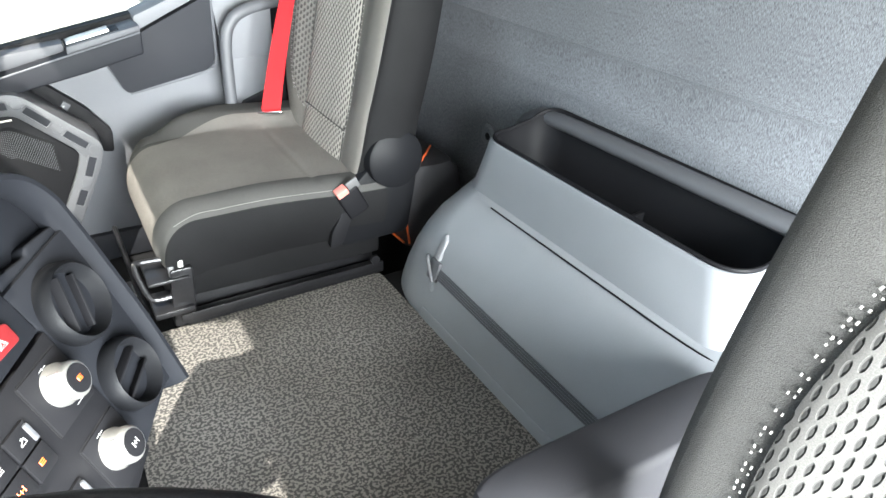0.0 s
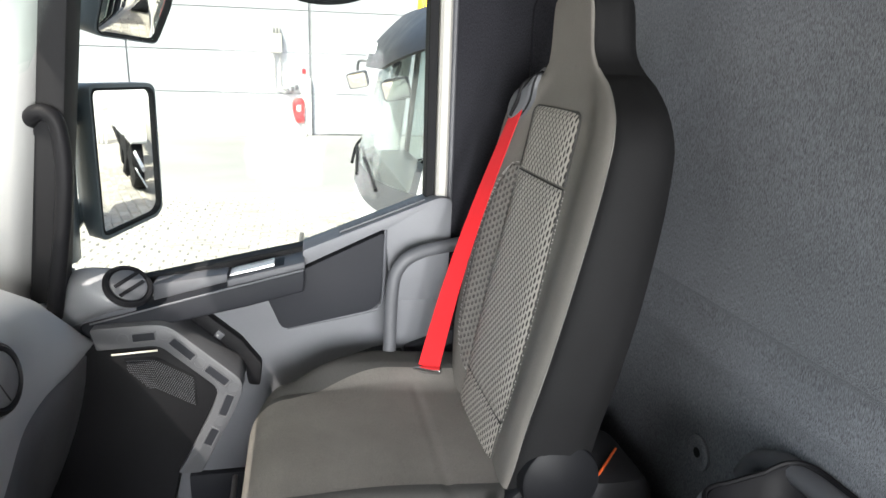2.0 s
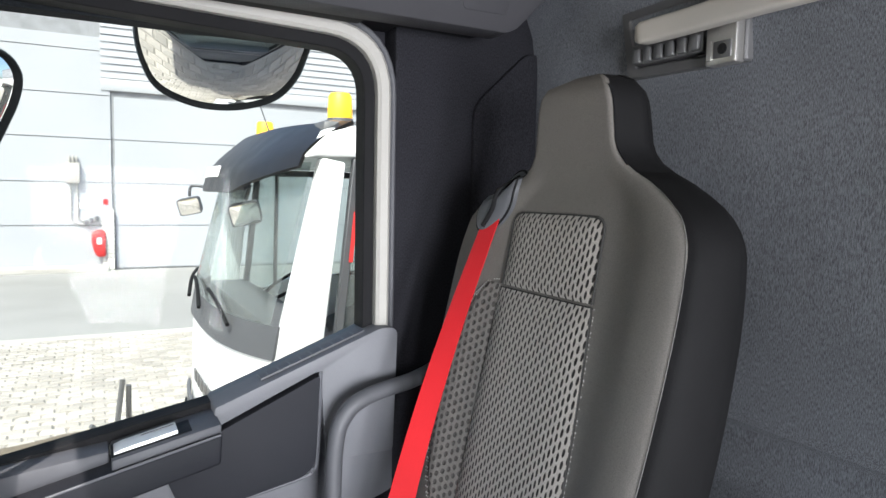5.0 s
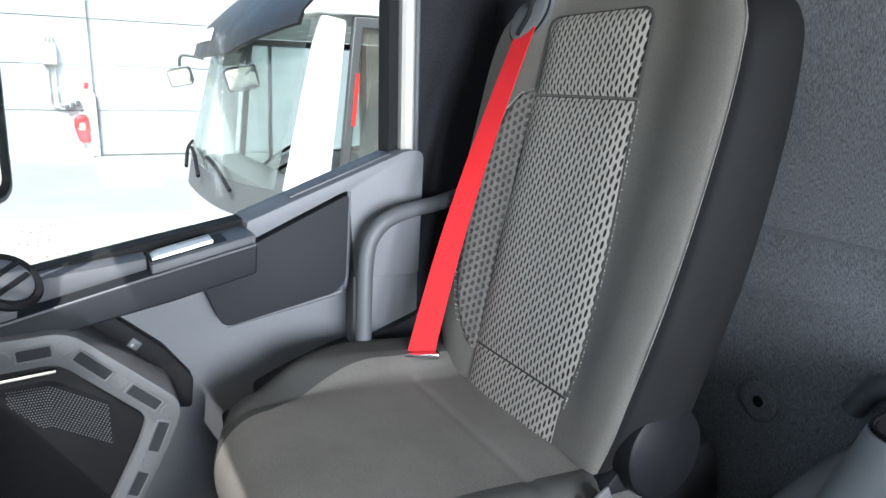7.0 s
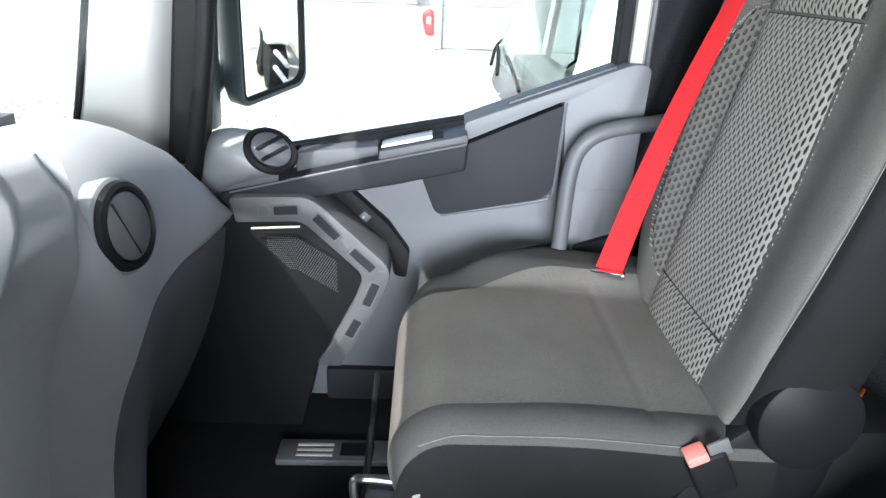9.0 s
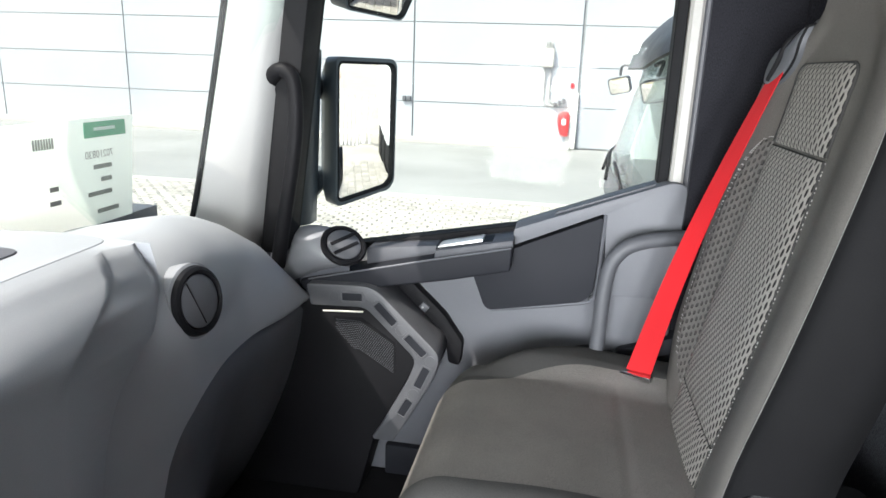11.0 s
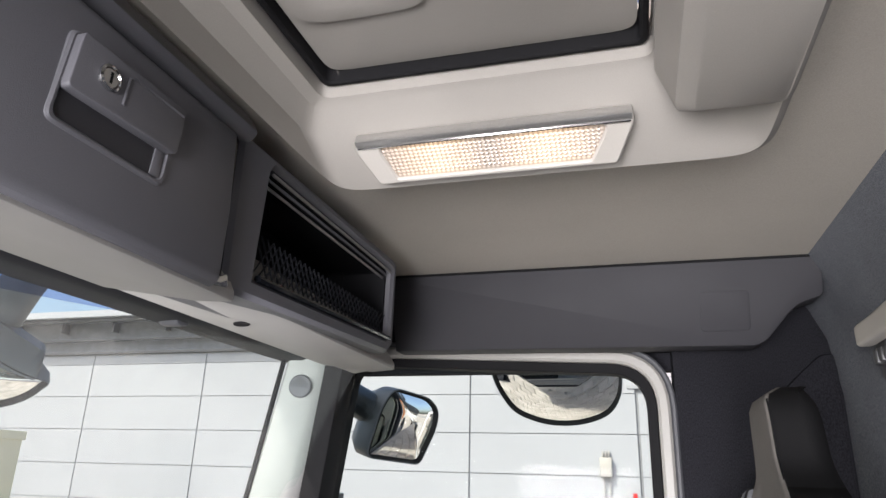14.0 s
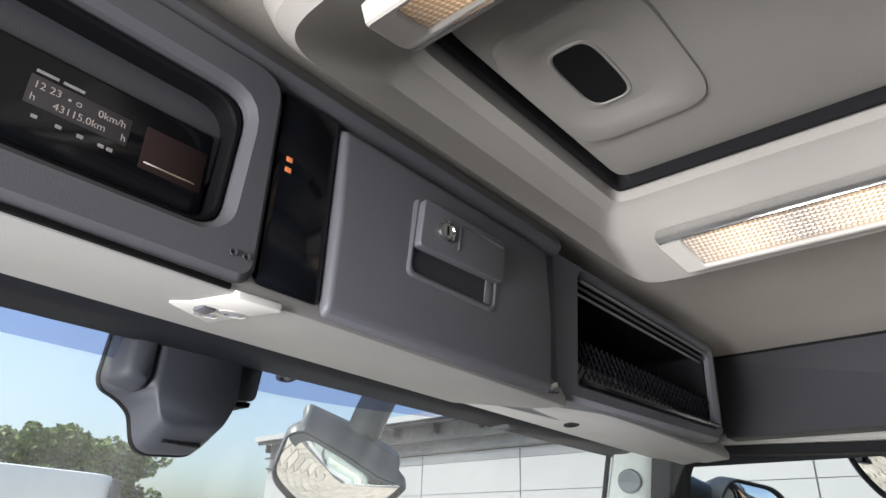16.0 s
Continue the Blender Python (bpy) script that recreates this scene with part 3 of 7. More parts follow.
part("pocket_lip", tube([(0.424, 1.884, 0.556), (0.418, 1.884, 0.39), (0.408, 1.884, 0.368), (0.385, 1.886, 0.354), (0.19, 1.892, 0.318)], 0.004, 6, 4), DOORGREY, door)
part("armrest", prism([(-0.24, 0.332), (0.10, 0.398), (0.233, 0.430), (0.236, 0.482), (0.06, 0.442), (-0.24, 0.370)], "y", 1.826, 1.94, 0.005, 3), DOORDARK, door, "dark grey sloping armrest")
part("armrest_edge", tube([(-0.22, 1.8275, 0.3735), (0.06, 1.8275, 0.4415), (0.233, 1.8275, 0.4815)], 0.0022, 6, 0), DOORGREY, door)
part("armrest_top", prism([(0.066, 0.438), (0.236, 0.476), (0.236, 0.4975), (0.066, 0.4600)], "y", 1.838, 1.975, 0.004), DOORMID, door, "grey plate round the door handle")
part("front_rail", prism([(-0.10, 0.400), (0.064, 0.436), (0.064, 0.462), (-0.10, 0.442)], "y", 1.880, 1.975, 0.006), DOORMID, door)
part("handle_recess", prism([(0.066, 0.4596), (0.190, 0.4869), (0.190, 0.4885), (0.066, 0.4612)], "y", 1.852, 1.912, 0.0005), DARK, door, "black recess of the handle")
handle = part("door_handle", prism(rounded([(0.070, 0.4560), (0.168, 0.4800), (0.168, 0.4900), (0.082, 0.4700), (0.070, 0.4650)], 0.002, 3), "y", 1.858, 1.904, 0.004), LEVER, door, "pale metal door handle")
part("handle_line", prism([(0.112, 0.4778), (0.164, 0.4898), (0.164, 0.4906), (0.112, 0.4786)], "y", 1.890, 1.893, 0), SILVER, handle)
# air outlet pod
pod = part("vent_pod", loft([[(-0.300 + 0.175 * k + 0.030 * math.cos(a), 1.925 - (0.085 + 0.012 * k) * (0.35 + 0.65 * math.cos(a)), 0.372 + 0.062 * k + (0.052 + 0.008 * k) * math.sin(a)) for a in [j * math.tau / 28 for j in range(28)]]
                             for k in (0.0, 0.2, 0.45, 0.65, 0.78, 0.84)]), DOORGREY, door, "pale grey air outlet housing", 60)
VN = (0.46, -0.50, 0.73)
VC = Vector((-0.134, 1.818, 0.459))


def pod_ring(k):
    """Housing of the outlet: from a wide root at the door's front to the ring."""
    qa = Vector((1, -0.05, 0.22)).lerp(Vector(VN), k ** 1.5).to_track_quat("Z", "Y").to_matrix()
    c = Vector((-0.275, 1.872, 0.408)).lerp(VC - Vector(VN) * 0.006, k)
    c.z += 0.012 * math.sin(math.pi * k)
    r = 0.058 - 0.009 * k
    return [tuple(c + qa @ Vector((r * math.cos(a), r * math.sin(a), 0))) for a in [j * math.tau / 32 for j in range(32)]]


part("vent_neck", loft([pod_ring(i / 10) for i in range(11)]), GREY, pod, "", 60)
part("vent_ring", disc(VC, VN, [(0.046, -0.010), (0.050, -0.004), (0.052, 0.004), (0.048, 0.010), (0.042, 0.010), (0.040, 0.004), (0.0, 0.004)]), DARK, pod)
part("vent_disc", disc(VC, VN, [(0.038, 0.0), (0.038, 0.008), (0.034, 0.011), (0.0, 0.012)]), CHARCOAL, pod)
vq = Vector(VN).to_track_quat("Z", "Y").to_matrix().to_4x4()
for k in (-1, 1):
    part("vent_flap", box(-0.033, 0.033, -0.004, 0.004, 0.010, 0.0135, 0.001, m=Matrix.Translation(VC) @ vq @ pose(0, 0.012 * k, 0, 0, 0, 18)), DARK, pod)
# speaker panel on the lower door
ARC_OUT = [(-0.215, 0.372), (-0.060, 0.378), (0.098, 0.228), (0.075, 0.165), (-0.010, 0.005), (-0.055, 0.005)]
ARC_IN = [(-0.205, 0.322), (-0.078, 0.328), (0.040, 0.215), (0.020, 0.160), (-0.042, 0.040), (-0.060, 0.012)]
spk = part("speaker_frame", prism(rounded(ARC_OUT + ARC_IN[::-1], [0.01, 0.03, 0.03, 0.03, 0.004, 0.004, 0.002, 0.004, 0.02, 0.02, 0.02, 0.006], 4), "y", 1.800, 1.93, 0.005), SPKGREY, door, "grey speaker surround with round studs")
MID = [(-0.150, 0.347), (-0.066, 0.352), (0.003, 0.282), (0.072, 0.216), (0.036, 0.132), (-0.002, 0.060)]
for i, (x, z) in enumerate(MID[:5]):
    part("stud", disc((x, 1.801, z), (0, -1, 0), [(0.0125, -0.004), (0.0125, 0.0015), (0.0115, 0.0018), (0.0112, 0.0004), (0.0, 0.0004)], 20), SPKGREY, spk)
for (xa, za), (xb, zb) in zip(MID, MID[1:]):
    a, b = Vector((xa, za)), Vector((xb, zb))
    d = (b - a).normalized()
    n_ = Vector((-d.y, d.x)) * 0.0125
    p0, p1 = a + d * 0.0155, b - d * 0.0155
    q = [tuple(v) for v in (p0 + n_, p1 + n_, p1 - n_, p0 - n_)]
    part("slot_rim", frame_ring(rounded(q, 0.004, 2), rounded([tuple(v) for v in (p0 + n_ * 0.7 + d * 0.004, p1 + n_ * 0.7 - d * 0.004, p1 - n_ * 0.7 - d * 0.004, p0 - n_ * 0.7 + d * 0.004)], 0.002, 2), "y", 1.7985, 1.802, 0.0006), SPKGREY, spk)
    part("slot", prism(rounded([tuple(v) for v in (p0 + n_ * 0.68 + d * 0.004, p1 + n_ * 0.68 - d * 0.004, p1 - n_ * 0.68 - d * 0.004, p0 - n_ * 0.68 + d * 0.004)], 0.002, 2), "y", 1.7995, 1.803, 0), DOORDARK, spk)
part("speaker_panel", prism([(-0.48, -0.16), (-0.10, -0.16), (-0.06, 0.0), (0.045, 0.213), (-0.075, 0.33), (-0.48, 0.33)], "y", 1.815, 1.93, 0.004), DARK, door, "black lower door panel")
part("bright_edge", tube([(-0.175, 1.798, 0.312), (-0.082, 1.798, 0.318)], 0.0022, 6, 0), PALE, spk)
grille = bmesh.new()
for i in range(34):
    for j in range(16):
        x = -0.150 + 0.0040 * i + 0.002 * (j % 2)
        z = 0.288 - 0.0044 * j - 0.62 * max(0.0, x + 0.095)
        if x - 0.9 * (0.288 - z) > -0.17:
            d = bmesh.ops.create_circle(grille, cap_ends=True, segments=6, radius=0.0013, matrix=Matrix.Translation((x, 1.8146, z)) @ pose(0, 0, 0, 90, 0, 0))
part("grille_plate", prism(rounded([(-0.160, 0.296), (-0.090, 0.298), (-0.010, 0.245), (-0.010, 0.170), (-0.040, 0.185), (-0.085, 0.220)], 0.006), "y", 1.8148, 1.82, 0), DARK, door, "dark perforated speaker grille")
part("grille_holes", grille, DOORMID, door, smooth=0)
trough = part("latch_trough", prism(rounded([(-0.030, 0.362), (0.002, 0.362), (0.082, 0.288), (0.128, 0.222), (0.122, 0.165), (0.095, 0.170), (0.088, 0.215), (0.050, 0.262), (-0.030, 0.330)], 0.008, 3), "y", 1.905, 1.94, 0.004), DARK, door, "black latch trough")
part("latch_button", box(0.050, 0.070, 1.899, 1.92, -0.009, 0.009, 0.002, m=Matrix.Translation((-0.010, 0, 0.345)) @ pose(0, 0, 0, 0, 42, 0)), CHARCOAL, trough)
part("latch_mark", box(0.055, 0.060, 1.898, 1.91, -0.006, 0.0, 0.001, m=Matrix.Translation((-0.010, 0, 0.345)) @ pose(0, 0, 0, 0, 42, 0)), MARK, trough)
part("lower_ledge", prism(rounded([(0.24, 0.06), (0.24, 0.180), (0.30, 0.205), (0.40, 0.238), (0.47, 0.248), (0.47, 0.06)], 0.01), "y", 1.893, 1.94, 0.006), DOORDARK, door, "black ledge low on the door")
box_ = part("lower_box", prism(rounded([(0.474, 0.05), (0.60, 0.05), (0.60, 0.300), (0.474, 0.256)], 0.008), "y", 1.880, 1.94, 0.006), DOORDARK, door, "black plastic box low on the door")
part("box_line", tube([(0.548, 1.8795, 0.07), (0.548, 1.8795, 0.235), (0.552, 1.8795, 0.245), (0.590, 1.8795, 0.258)], 0.0015, 6, 0), RUBBER, box_)
solo("entry_rail", tube([(0.66, 1.885, 0.535), (0.60, 1.85, 0.530), (0.50, 1.825, 0.518), (0.452, 1.82, 0.490), (0.432, 1.82, 0.430), (0.426, 1.82, 0.26), (0.420, 1.85, 0.12)], 0.0155, 12), CHARCOAL,
     "dark grey curved entry grab rail by the door", "grab handle")

# ---- side header panel above the door ----
header = thing("side_header", "dark grey panel above the passenger door", "header panel", (0.4, 1.74, 1.2))


def lean(x, y, z):
    return (x, y - 0.075 * (z - 1.19) / 0.175, z)


part("panel", prism(rounded([(-0.03, 1.205), (0.745, 1.200), (0.765, 1.210), (0.820, 1.275), (0.870, 1.290), (0.870, 1.362), (-0.03, 1.362)], [0.002, 0.02, 0.02, 0.02, 0.01, 0.004, 0.002]), "y", 1.770, 1.830, 0.003, shear=lean), HEADER, header)
part("cover_plate", prism(rounded(rect(0.640, 0.735, 1.228, 1.305), 0.012), "y", 1.7688, 1.79, 0.0012, shear=lean), HEADER, header)
part("bottom_strip", prism([(-0.05, 1.222), (0.50, 1.214), (0.50, 1.222), (-0.05, 1.231)], "y", 1.84, 1.905, 0.002), RUBBER, header)
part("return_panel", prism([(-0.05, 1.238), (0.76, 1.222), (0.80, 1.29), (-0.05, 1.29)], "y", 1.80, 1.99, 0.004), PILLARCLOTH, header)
part("edge_line", tube([(-0.03, 1.694, 1.3635), (0.868, 1.694, 1.3635)], 0.0035, 6, 0), RUBBER, header)

# ---- overhead console ----
CF = 0.082  # face of the lockers


console = thing("overhead_console", "beige overhead console with a black strip above the windscreen", "overhead console", (0.0, 0.7, 1.2))
part("underside", prism([(-0.104, 1.136), (0.03, 1.113), (0.076, 1.110), (0.076, 1.122), (0.03, 1.21), (-0.104, 1.21)], "y", -0.5, 0.93, 0.003), UNDERSIDE, console, "pale grey underside")
part("underside_side", prism([(-0.104, 1.139), (0.01, 1.122), (0.058, 1.126), (0.058, 1.138), (0.01, 1.21), (-0.104, 1.21)], "y", 0.932, 1.60, 0.003,
                             shear=lambda x, y, z: (x - 0.03 * sstep(1.0, 1.6, y), y, z + 0.010 * sstep(1.0, 1.6, y))), UNDERSIDE, console, "pale grey underside with a screw hole")
part("screw_hole", disc((-0.02, 1.10, 1.1262), (0.1, 0, -1), [(0.012, 0.0), (0.011, 0.002), (0.0, 0.001)], 16), RUBBER, console)
part("rear_filler", prism([(-0.193, 1.176), (-0.106, 1.150), (-0.106, 1.199), (-0.193, 1.199)], "y", -0.5, 1.60, 0.002), DOORDARK, console, "dark filler behind the underside")
part("back_board", box(-0.19, 0.05, -0.5, 0.93, 1.20, 1.36, 0.004), CHARCOAL, console)
part("shelf_back_board", box(-0.19, -0.104, 0.932, 1.60, 1.20, 1.36, 0.004), CHARCOAL, console)
part("top_strip", prism([(-0.1, 1.304), (0.07, 1.304), (0.085, 1.318), (0.06, 1.352), (-0.1, 1.356)], "y", -0.5, 0.93, 0.008), SLATE, console)
part("gloss_strip", box(0.02, CF - 0.004, 0.489, 0.552, 1.122, 1.306, 0.006), GLOSS, console, "glossy black strip")
# two small amber marks with a weak glow of their own
AMBERMARK = glow("telltale_amber", (1.0, 0.30, 0.10), 0.10)
for z_ in (1.226, 1.236):
    part("telltale", box(CF - 0.0045, CF - 0.0032, 0.499, 0.505, z_, z_ + 0.0045, 0.0004), AMBERMARK, console, "small glowing amber mark on the glossy strip")
part("gloss_edge", box(0.02, CF - 0.012, 0.888, 0.912, 1.120, 1.306, 0.006), GLOSS, console)
part("chrome_corner", prism(rounded([(0.885, 1.118), (0.912, 1.122), (0.908, 1.136), (0.890, 1.128)], 0.003), "x", 0.06, CF - 0.004, 0.002), CHROME, console)

locker = thing("overhead_locker", "slate grey overhead locker with a keyed latch", "locker", (0.08, 0.71, 1.115))
part("door", prism([(0.040, 1.1165), (CF - 0.004, 1.114), (CF + 0.004, 1.122), (CF + 0.006, 1.20), (CF + 0.002, 1.294), (CF - 0.008, 1.300), (0.040, 1.300)], "y", 0.553, 0.886, 0.006, 3), SLATE, locker)
def in_plate(y, z):
    """The latch leans a little with the locker's face."""
    return (y + 0.10 * (z - 1.18), z)


latch = part("latch_housing", frame_ring(rounded([in_plate(*p) for p in rect(0.636, 0.772, 1.178, 1.264)], 0.010, 4), rounded([in_plate(*p) for p in rect(0.642, 0.766, 1.184, 1.258)], 0.008, 4), "x", CF, CF + 0.0085, 0.002), SLATE, locker)
part("latch_recess", prism(rounded([in_plate(*p) for p in rect(0.643, 0.765, 1.185, 1.225)], 0.006, 3), "x", CF + 0.001, CF + 0.0062, 0), HEADER, latch, "dark finger recess")
part("recess_slope", prism([in_plate(*p) for p in rect(0.752, 0.766, 1.185, 1.216)], "x", CF + 0.004, CF + 0.0075, 0.003), SLATE, latch)
part("latch_paddle", prism(rounded([in_plate(*p) for p in ((0.640, 1.208), (0.770, 1.212), (0.770, 1.2605), (0.640, 1.2605))], 0.005, 3), "x", CF + 0.003, CF + 0.0165, 0.004, 3), SLATE, latch)
part("latch_ridge", tube([(CF + 0.0166, *in_plate(0.694, 1.222)), (CF + 0.0166, *in_plate(0.694, 1.249)), (CF + 0.0166, *in_plate(0.699, 1.253)), (CF + 0.0166, *in_plate(0.766, 1.253))], 0.0014, 6, 0), SLATE, latch)
part("lock", disc((CF + 0.016, 0.679, 1.236), (1, 0, 0), [(0.0115, -0.004), (0.0115, 0.003), (0.0095, 0.004), (0.0082, 0.001), (0.0, 0.001)], 28), CHROME, latch)
part("lock_core", disc((CF + 0.0165, 0.679, 1.236), (1, 0, 0), [(0.0078, 0.0), (0.0078, 0.0022), (0.0, 0.0026)], 24), BRIGHTMETAL, latch)
part("key_slot", box(CF + 0.018, CF + 0.0196, 0.6778, 0.6802, 1.231, 1.241, 0), RUBBER, latch)

shelf = thing("overhead_shelf", "dark open overhead shelf with a cargo net", "shelf", (0.05, 1.2, 1.13))


SO = [(0.915, 1.122), (1.440, 1.142), (1.466, 1.160), (1.470, 1.318), (1.452, 1.325), (0.93, 1.318), (0.915, 1.305)]
SI = [(0.975, 1.150), (1.425, 1.166), (1.446, 1.178), (1.450, 1.300), (1.440, 1.304), (0.995, 1.303), (0.988, 1.295)]
part("shelf_frame", frame_ring(SO, SI, "x", -0.03, 0.070, 0.006), SLATE, shelf)
part("shelf_box", prism([(0.96, 1.14), (1.46, 1.15), (1.46, 1.315), (0.96, 1.315)], "x", -0.10, -0.065, 0.002), DARK, shelf)
part("shelf_liner", frame_ring([(y_, z_ if z_ > 1.2 else z_ + 0.022) for y_, z_ in SO], [(y_ + 0.001, z_) for y_, z_ in SI], "x", -0.064, -0.031, 0.001), DARK, shelf, "black shelf lining")
# added dark ring hides the frame's lit inner sides: shade as colour
part("inner_liner", frame_ring([(y_ + (0.0006 if y_ < 1.2 else -0.0006), z_ + (0.0006 if z_ < 1.2 else -0.0006)) for y_, z_ in SI], [(y_ + (0.006 if y_ < 1.2 else -0.006), z_ + (0.004 if z_ < 1.2 else -0.004)) for y_, z_ in SI], "x", -0.030, 0.056, 0.001), DARK, shelf)
part("shelf_floor", prism([(0.95, 1.144), (1.46, 1.152), (1.46, 1.160), (0.95, 1.150)], "x", -0.09, 0.04, 0.002), DARK, shelf)
for k in range(3):
    part("top_rail", tube([(0.066 - 0.008 * k, 0.996, 1.296 - 0.005 * k), (0.066 - 0.008 * k, 1.444, 1.297 - 0.005 * k)], 0.0022, 6, 0), BRIGHTMETAL if k != 1 else SLATE, shelf)
part("front_lip", tube([(0.068, 0.985, 1.153), (0.068, 1.448, 1.170)], 0.005, 8, 0), GLOSS, shelf)
net = bmesh.new()
for i in range(32):
    for s in (-1, 1):
        y0 = 0.985 + 0.0148 * i
        y1 = y0 + s * 0.045
        if 0.98 < y1 < 1.45:
            t = tube([(0.056, y0, 1.156 + 0.03 * (y0 - 0.98) / 0.46 * 0.5), (0.058, y1, 1.214)], 0.0015, 4, 0)
            me = bpy.data.meshes.new("n")
            t.to_mesh(me)
            t.free()
            net.from_mesh(me)
            bpy.data.meshes.remove(me)
part("cargo_net", net, DOORDARK, shelf, "black elastic cargo net")

# radio and tachograph bay over the driver
bay = thing("instrument_bay", "dark overhead bay with a tachograph display", "instrument panel", (0.08, 0.3, 1.12))
part("bay_frame", frame_ring(rounded([(-0.20, 1.115), (0.478, 1.118), (0.488, 1.130), (0.488, 1.312), (-0.20, 1.312)], [0.01, 0.03, 0.01, 0.03, 0.01]),
                             rounded([(-0.17, 1.150), (0.440, 1.153), (0.455, 1.165), (0.462, 1.275), (-0.17, 1.280)], [0.01, 0.03, 0.01, 0.03, 0.01]), "x", 0.0, CF, 0.006), SLATE, bay)
# added black ring over the frame's inner faces, in place of shade
part("bay_liner", frame_ring(rounded([(-0.169, 1.151), (0.4395, 1.154), (0.454, 1.166), (0.461, 1.274), (-0.169, 1.279)], [0.01, 0.03, 0.01, 0.03, 0.01]),
                             rounded([(-0.16, 1.156), (0.436, 1.159), (0.448, 1.170), (0.454, 1.268), (-0.16, 1.273)], [0.01, 0.03, 0.01, 0.03, 0.01]), "x", 0.046, 0.071, 0.002), DARK, bay, "black ring added to darken the bay's inside")
part("bay_joint", box(0.05, 0.0785, -0.2, 0.470, 1.1120, 1.1165, 0.0005), RUBBER, bay)
part("bay_back", box(0.0, 0.045, -0.19, 0.47, 1.13, 1.30, 0.002), DARK, bay)
unit = part("tachograph", box(0.046, 0.056, 0.10, 0.446, 1.166, 1.240, 0.003), GLOSS, bay, "black tachograph with a lit display")
DX = 0.0572


def writing(text, size, y, z, material, parent, name="writing", turn=1.2):
    cu = bpy.data.curves.new(name, "FONT")
    cu.body, cu.size, cu.align_x = text, size, "LEFT"
    tmp = new("tmp", cu)
    me = bpy.data.meshes.new_from_object(tmp.evaluated_get(bpy.context.evaluated_depsgraph_get()))
    bpy.data.objects.remove(tmp)
    me.materials.append(material)
    ob = new(name, me)
    ob.matrix_basis = Matrix.Translation((DX, y, z)) @ Matrix(((0, 0, 1, 0), (1, 0, 0, 0), (0, 1, 0, 0), (0, 0, 0, 1))) @ pose(0, 0, 0, 0, 0, turn)
    ob.parent = parent
    return ob


LCD = glow("lcd_backlight", (0.045, 0.042, 0.045), 0.05)
LCDTEXT = glow("lcd_figures", (0.5, 0.45, 0.42), 0.10)
part("display", box(0.055, 0.0566, 0.314, 0.382, 1.197, 1.219, 0.0003), LCD, unit)
writing("12 23", 0.0078, 0.3165, 1.2095, LCDTEXT, unit)
writing("o", 0.0078, 0.3435, 1.2095, LCDTEXT, unit)
part("clock_dot", disc((DX, 0.3395, 1.2115), (1, 0, 0), [(0.0011, 0), (0.0, 0.0002)], 10), LCDTEXT, unit)
writing("0km/h", 0.0078, 0.3585, 1.2095, LCDTEXT, unit)
writing("h", 0.0078, 0.3165, 1.1995, LCDTEXT, unit)
writing("43115.0km", 0.0078, 0.3310, 1.1995, LCDTEXT, unit)
writing("h", 0.0078, 0.3765, 1.1995, LCDTEXT, unit)
CARDTRAY = surface("card_tray_plastic", (0.030, 0.017, 0.016), 0.45, fine=600, bump=0.1, var=0.15, spec=0.2)
part("card_tray", box(0.0552, 0.0566, 0.393, 0.442, 1.186, 1.221, 0.0008), CARDTRAY, unit, "dark reddish card drawer")
for y in (0.323, 0.338, 0.352, 0.366, 0.372):
    part("button_mark", box(0.0562, 0.0568, y - 0.002, y + 0.002, 1.1880, 1.1905, 0), MARK, unit)
for y0, y1 in ((0.316, 0.330), (0.333, 0.347)):
    part("maker_bar", box(0.0562, 0.0568, y0, y1, 1.2215, 1.2235, 0), MARK, unit)
part("card_slot", box(0.0555, 0.0574, 0.396, 0.436, 1.1905, 1.1918, 0), CHROME, unit)
for y in (0.464, 0.475):
    part("screw", disc((CF + 0.001, y, 1.138), (1, 0, 0), [(0.003, 0), (0.003, 0.001), (0.001, 0.0)], 10), CHARCOAL, bay)

lampmod = thing("reading_lamp", "white plastic reading lamp module under the console", "reading lamp", (0.03, 0.49, 1.1))


def plate_z(x):
    """Height of the lamp plate's lower face."""
    return 1.1199 - 0.122 * (x + 0.03)


part("housing", bevel(prism(rounded([(0.000, 0.462), (0.079, 0.475), (0.082, 0.515), (-0.030, 0.515)], 0.004, 3), "z", 0.0, 0.006, 0, shear=lambda x, y, z: (x, y, z + plate_z(x))), 0.0015), WHITE, lampmod)
for x_, y_, rr in ((-0.0015, 0.4965, 0.0105), (0.027, 0.5035, 0.0120)):
    part("lamp_ring", disc((x_, y_, plate_z(x_)), (-0.12, 0, -1), [(rr, -0.002), (rr, 0.0003), (rr - 0.0008, 0.0006), (rr - 0.0016, 0.0), (0.0, 0.0)], 28), PALE, lampmod)
    part("lamp_lens", disc((x_, y_, plate_z(x_)), (-0.12, 0, -1), [(rr - 0.0016, -0.001), (rr - 0.0016, 0.0003), (rr * 0.5, 0.0010), (rr * 0.45, 0.0004), (0.0, 0.0008)], 24), GREY, lampmod, "frosted lamp lens")
part("switch", box(0.012, 0.028, 0.4775, 0.4895, plate_z(0.02) - 0.0030, plate_z(0.02) + 0.001, 0.0012), CHARCOAL, lampmod)

# ---- roof hatch with its surround and two lamps ----
hatch = thing("roof_hatch", "pale beige roof hatch with a recessed handle", "roof hatch", (0.35, 0.72, 1.36))


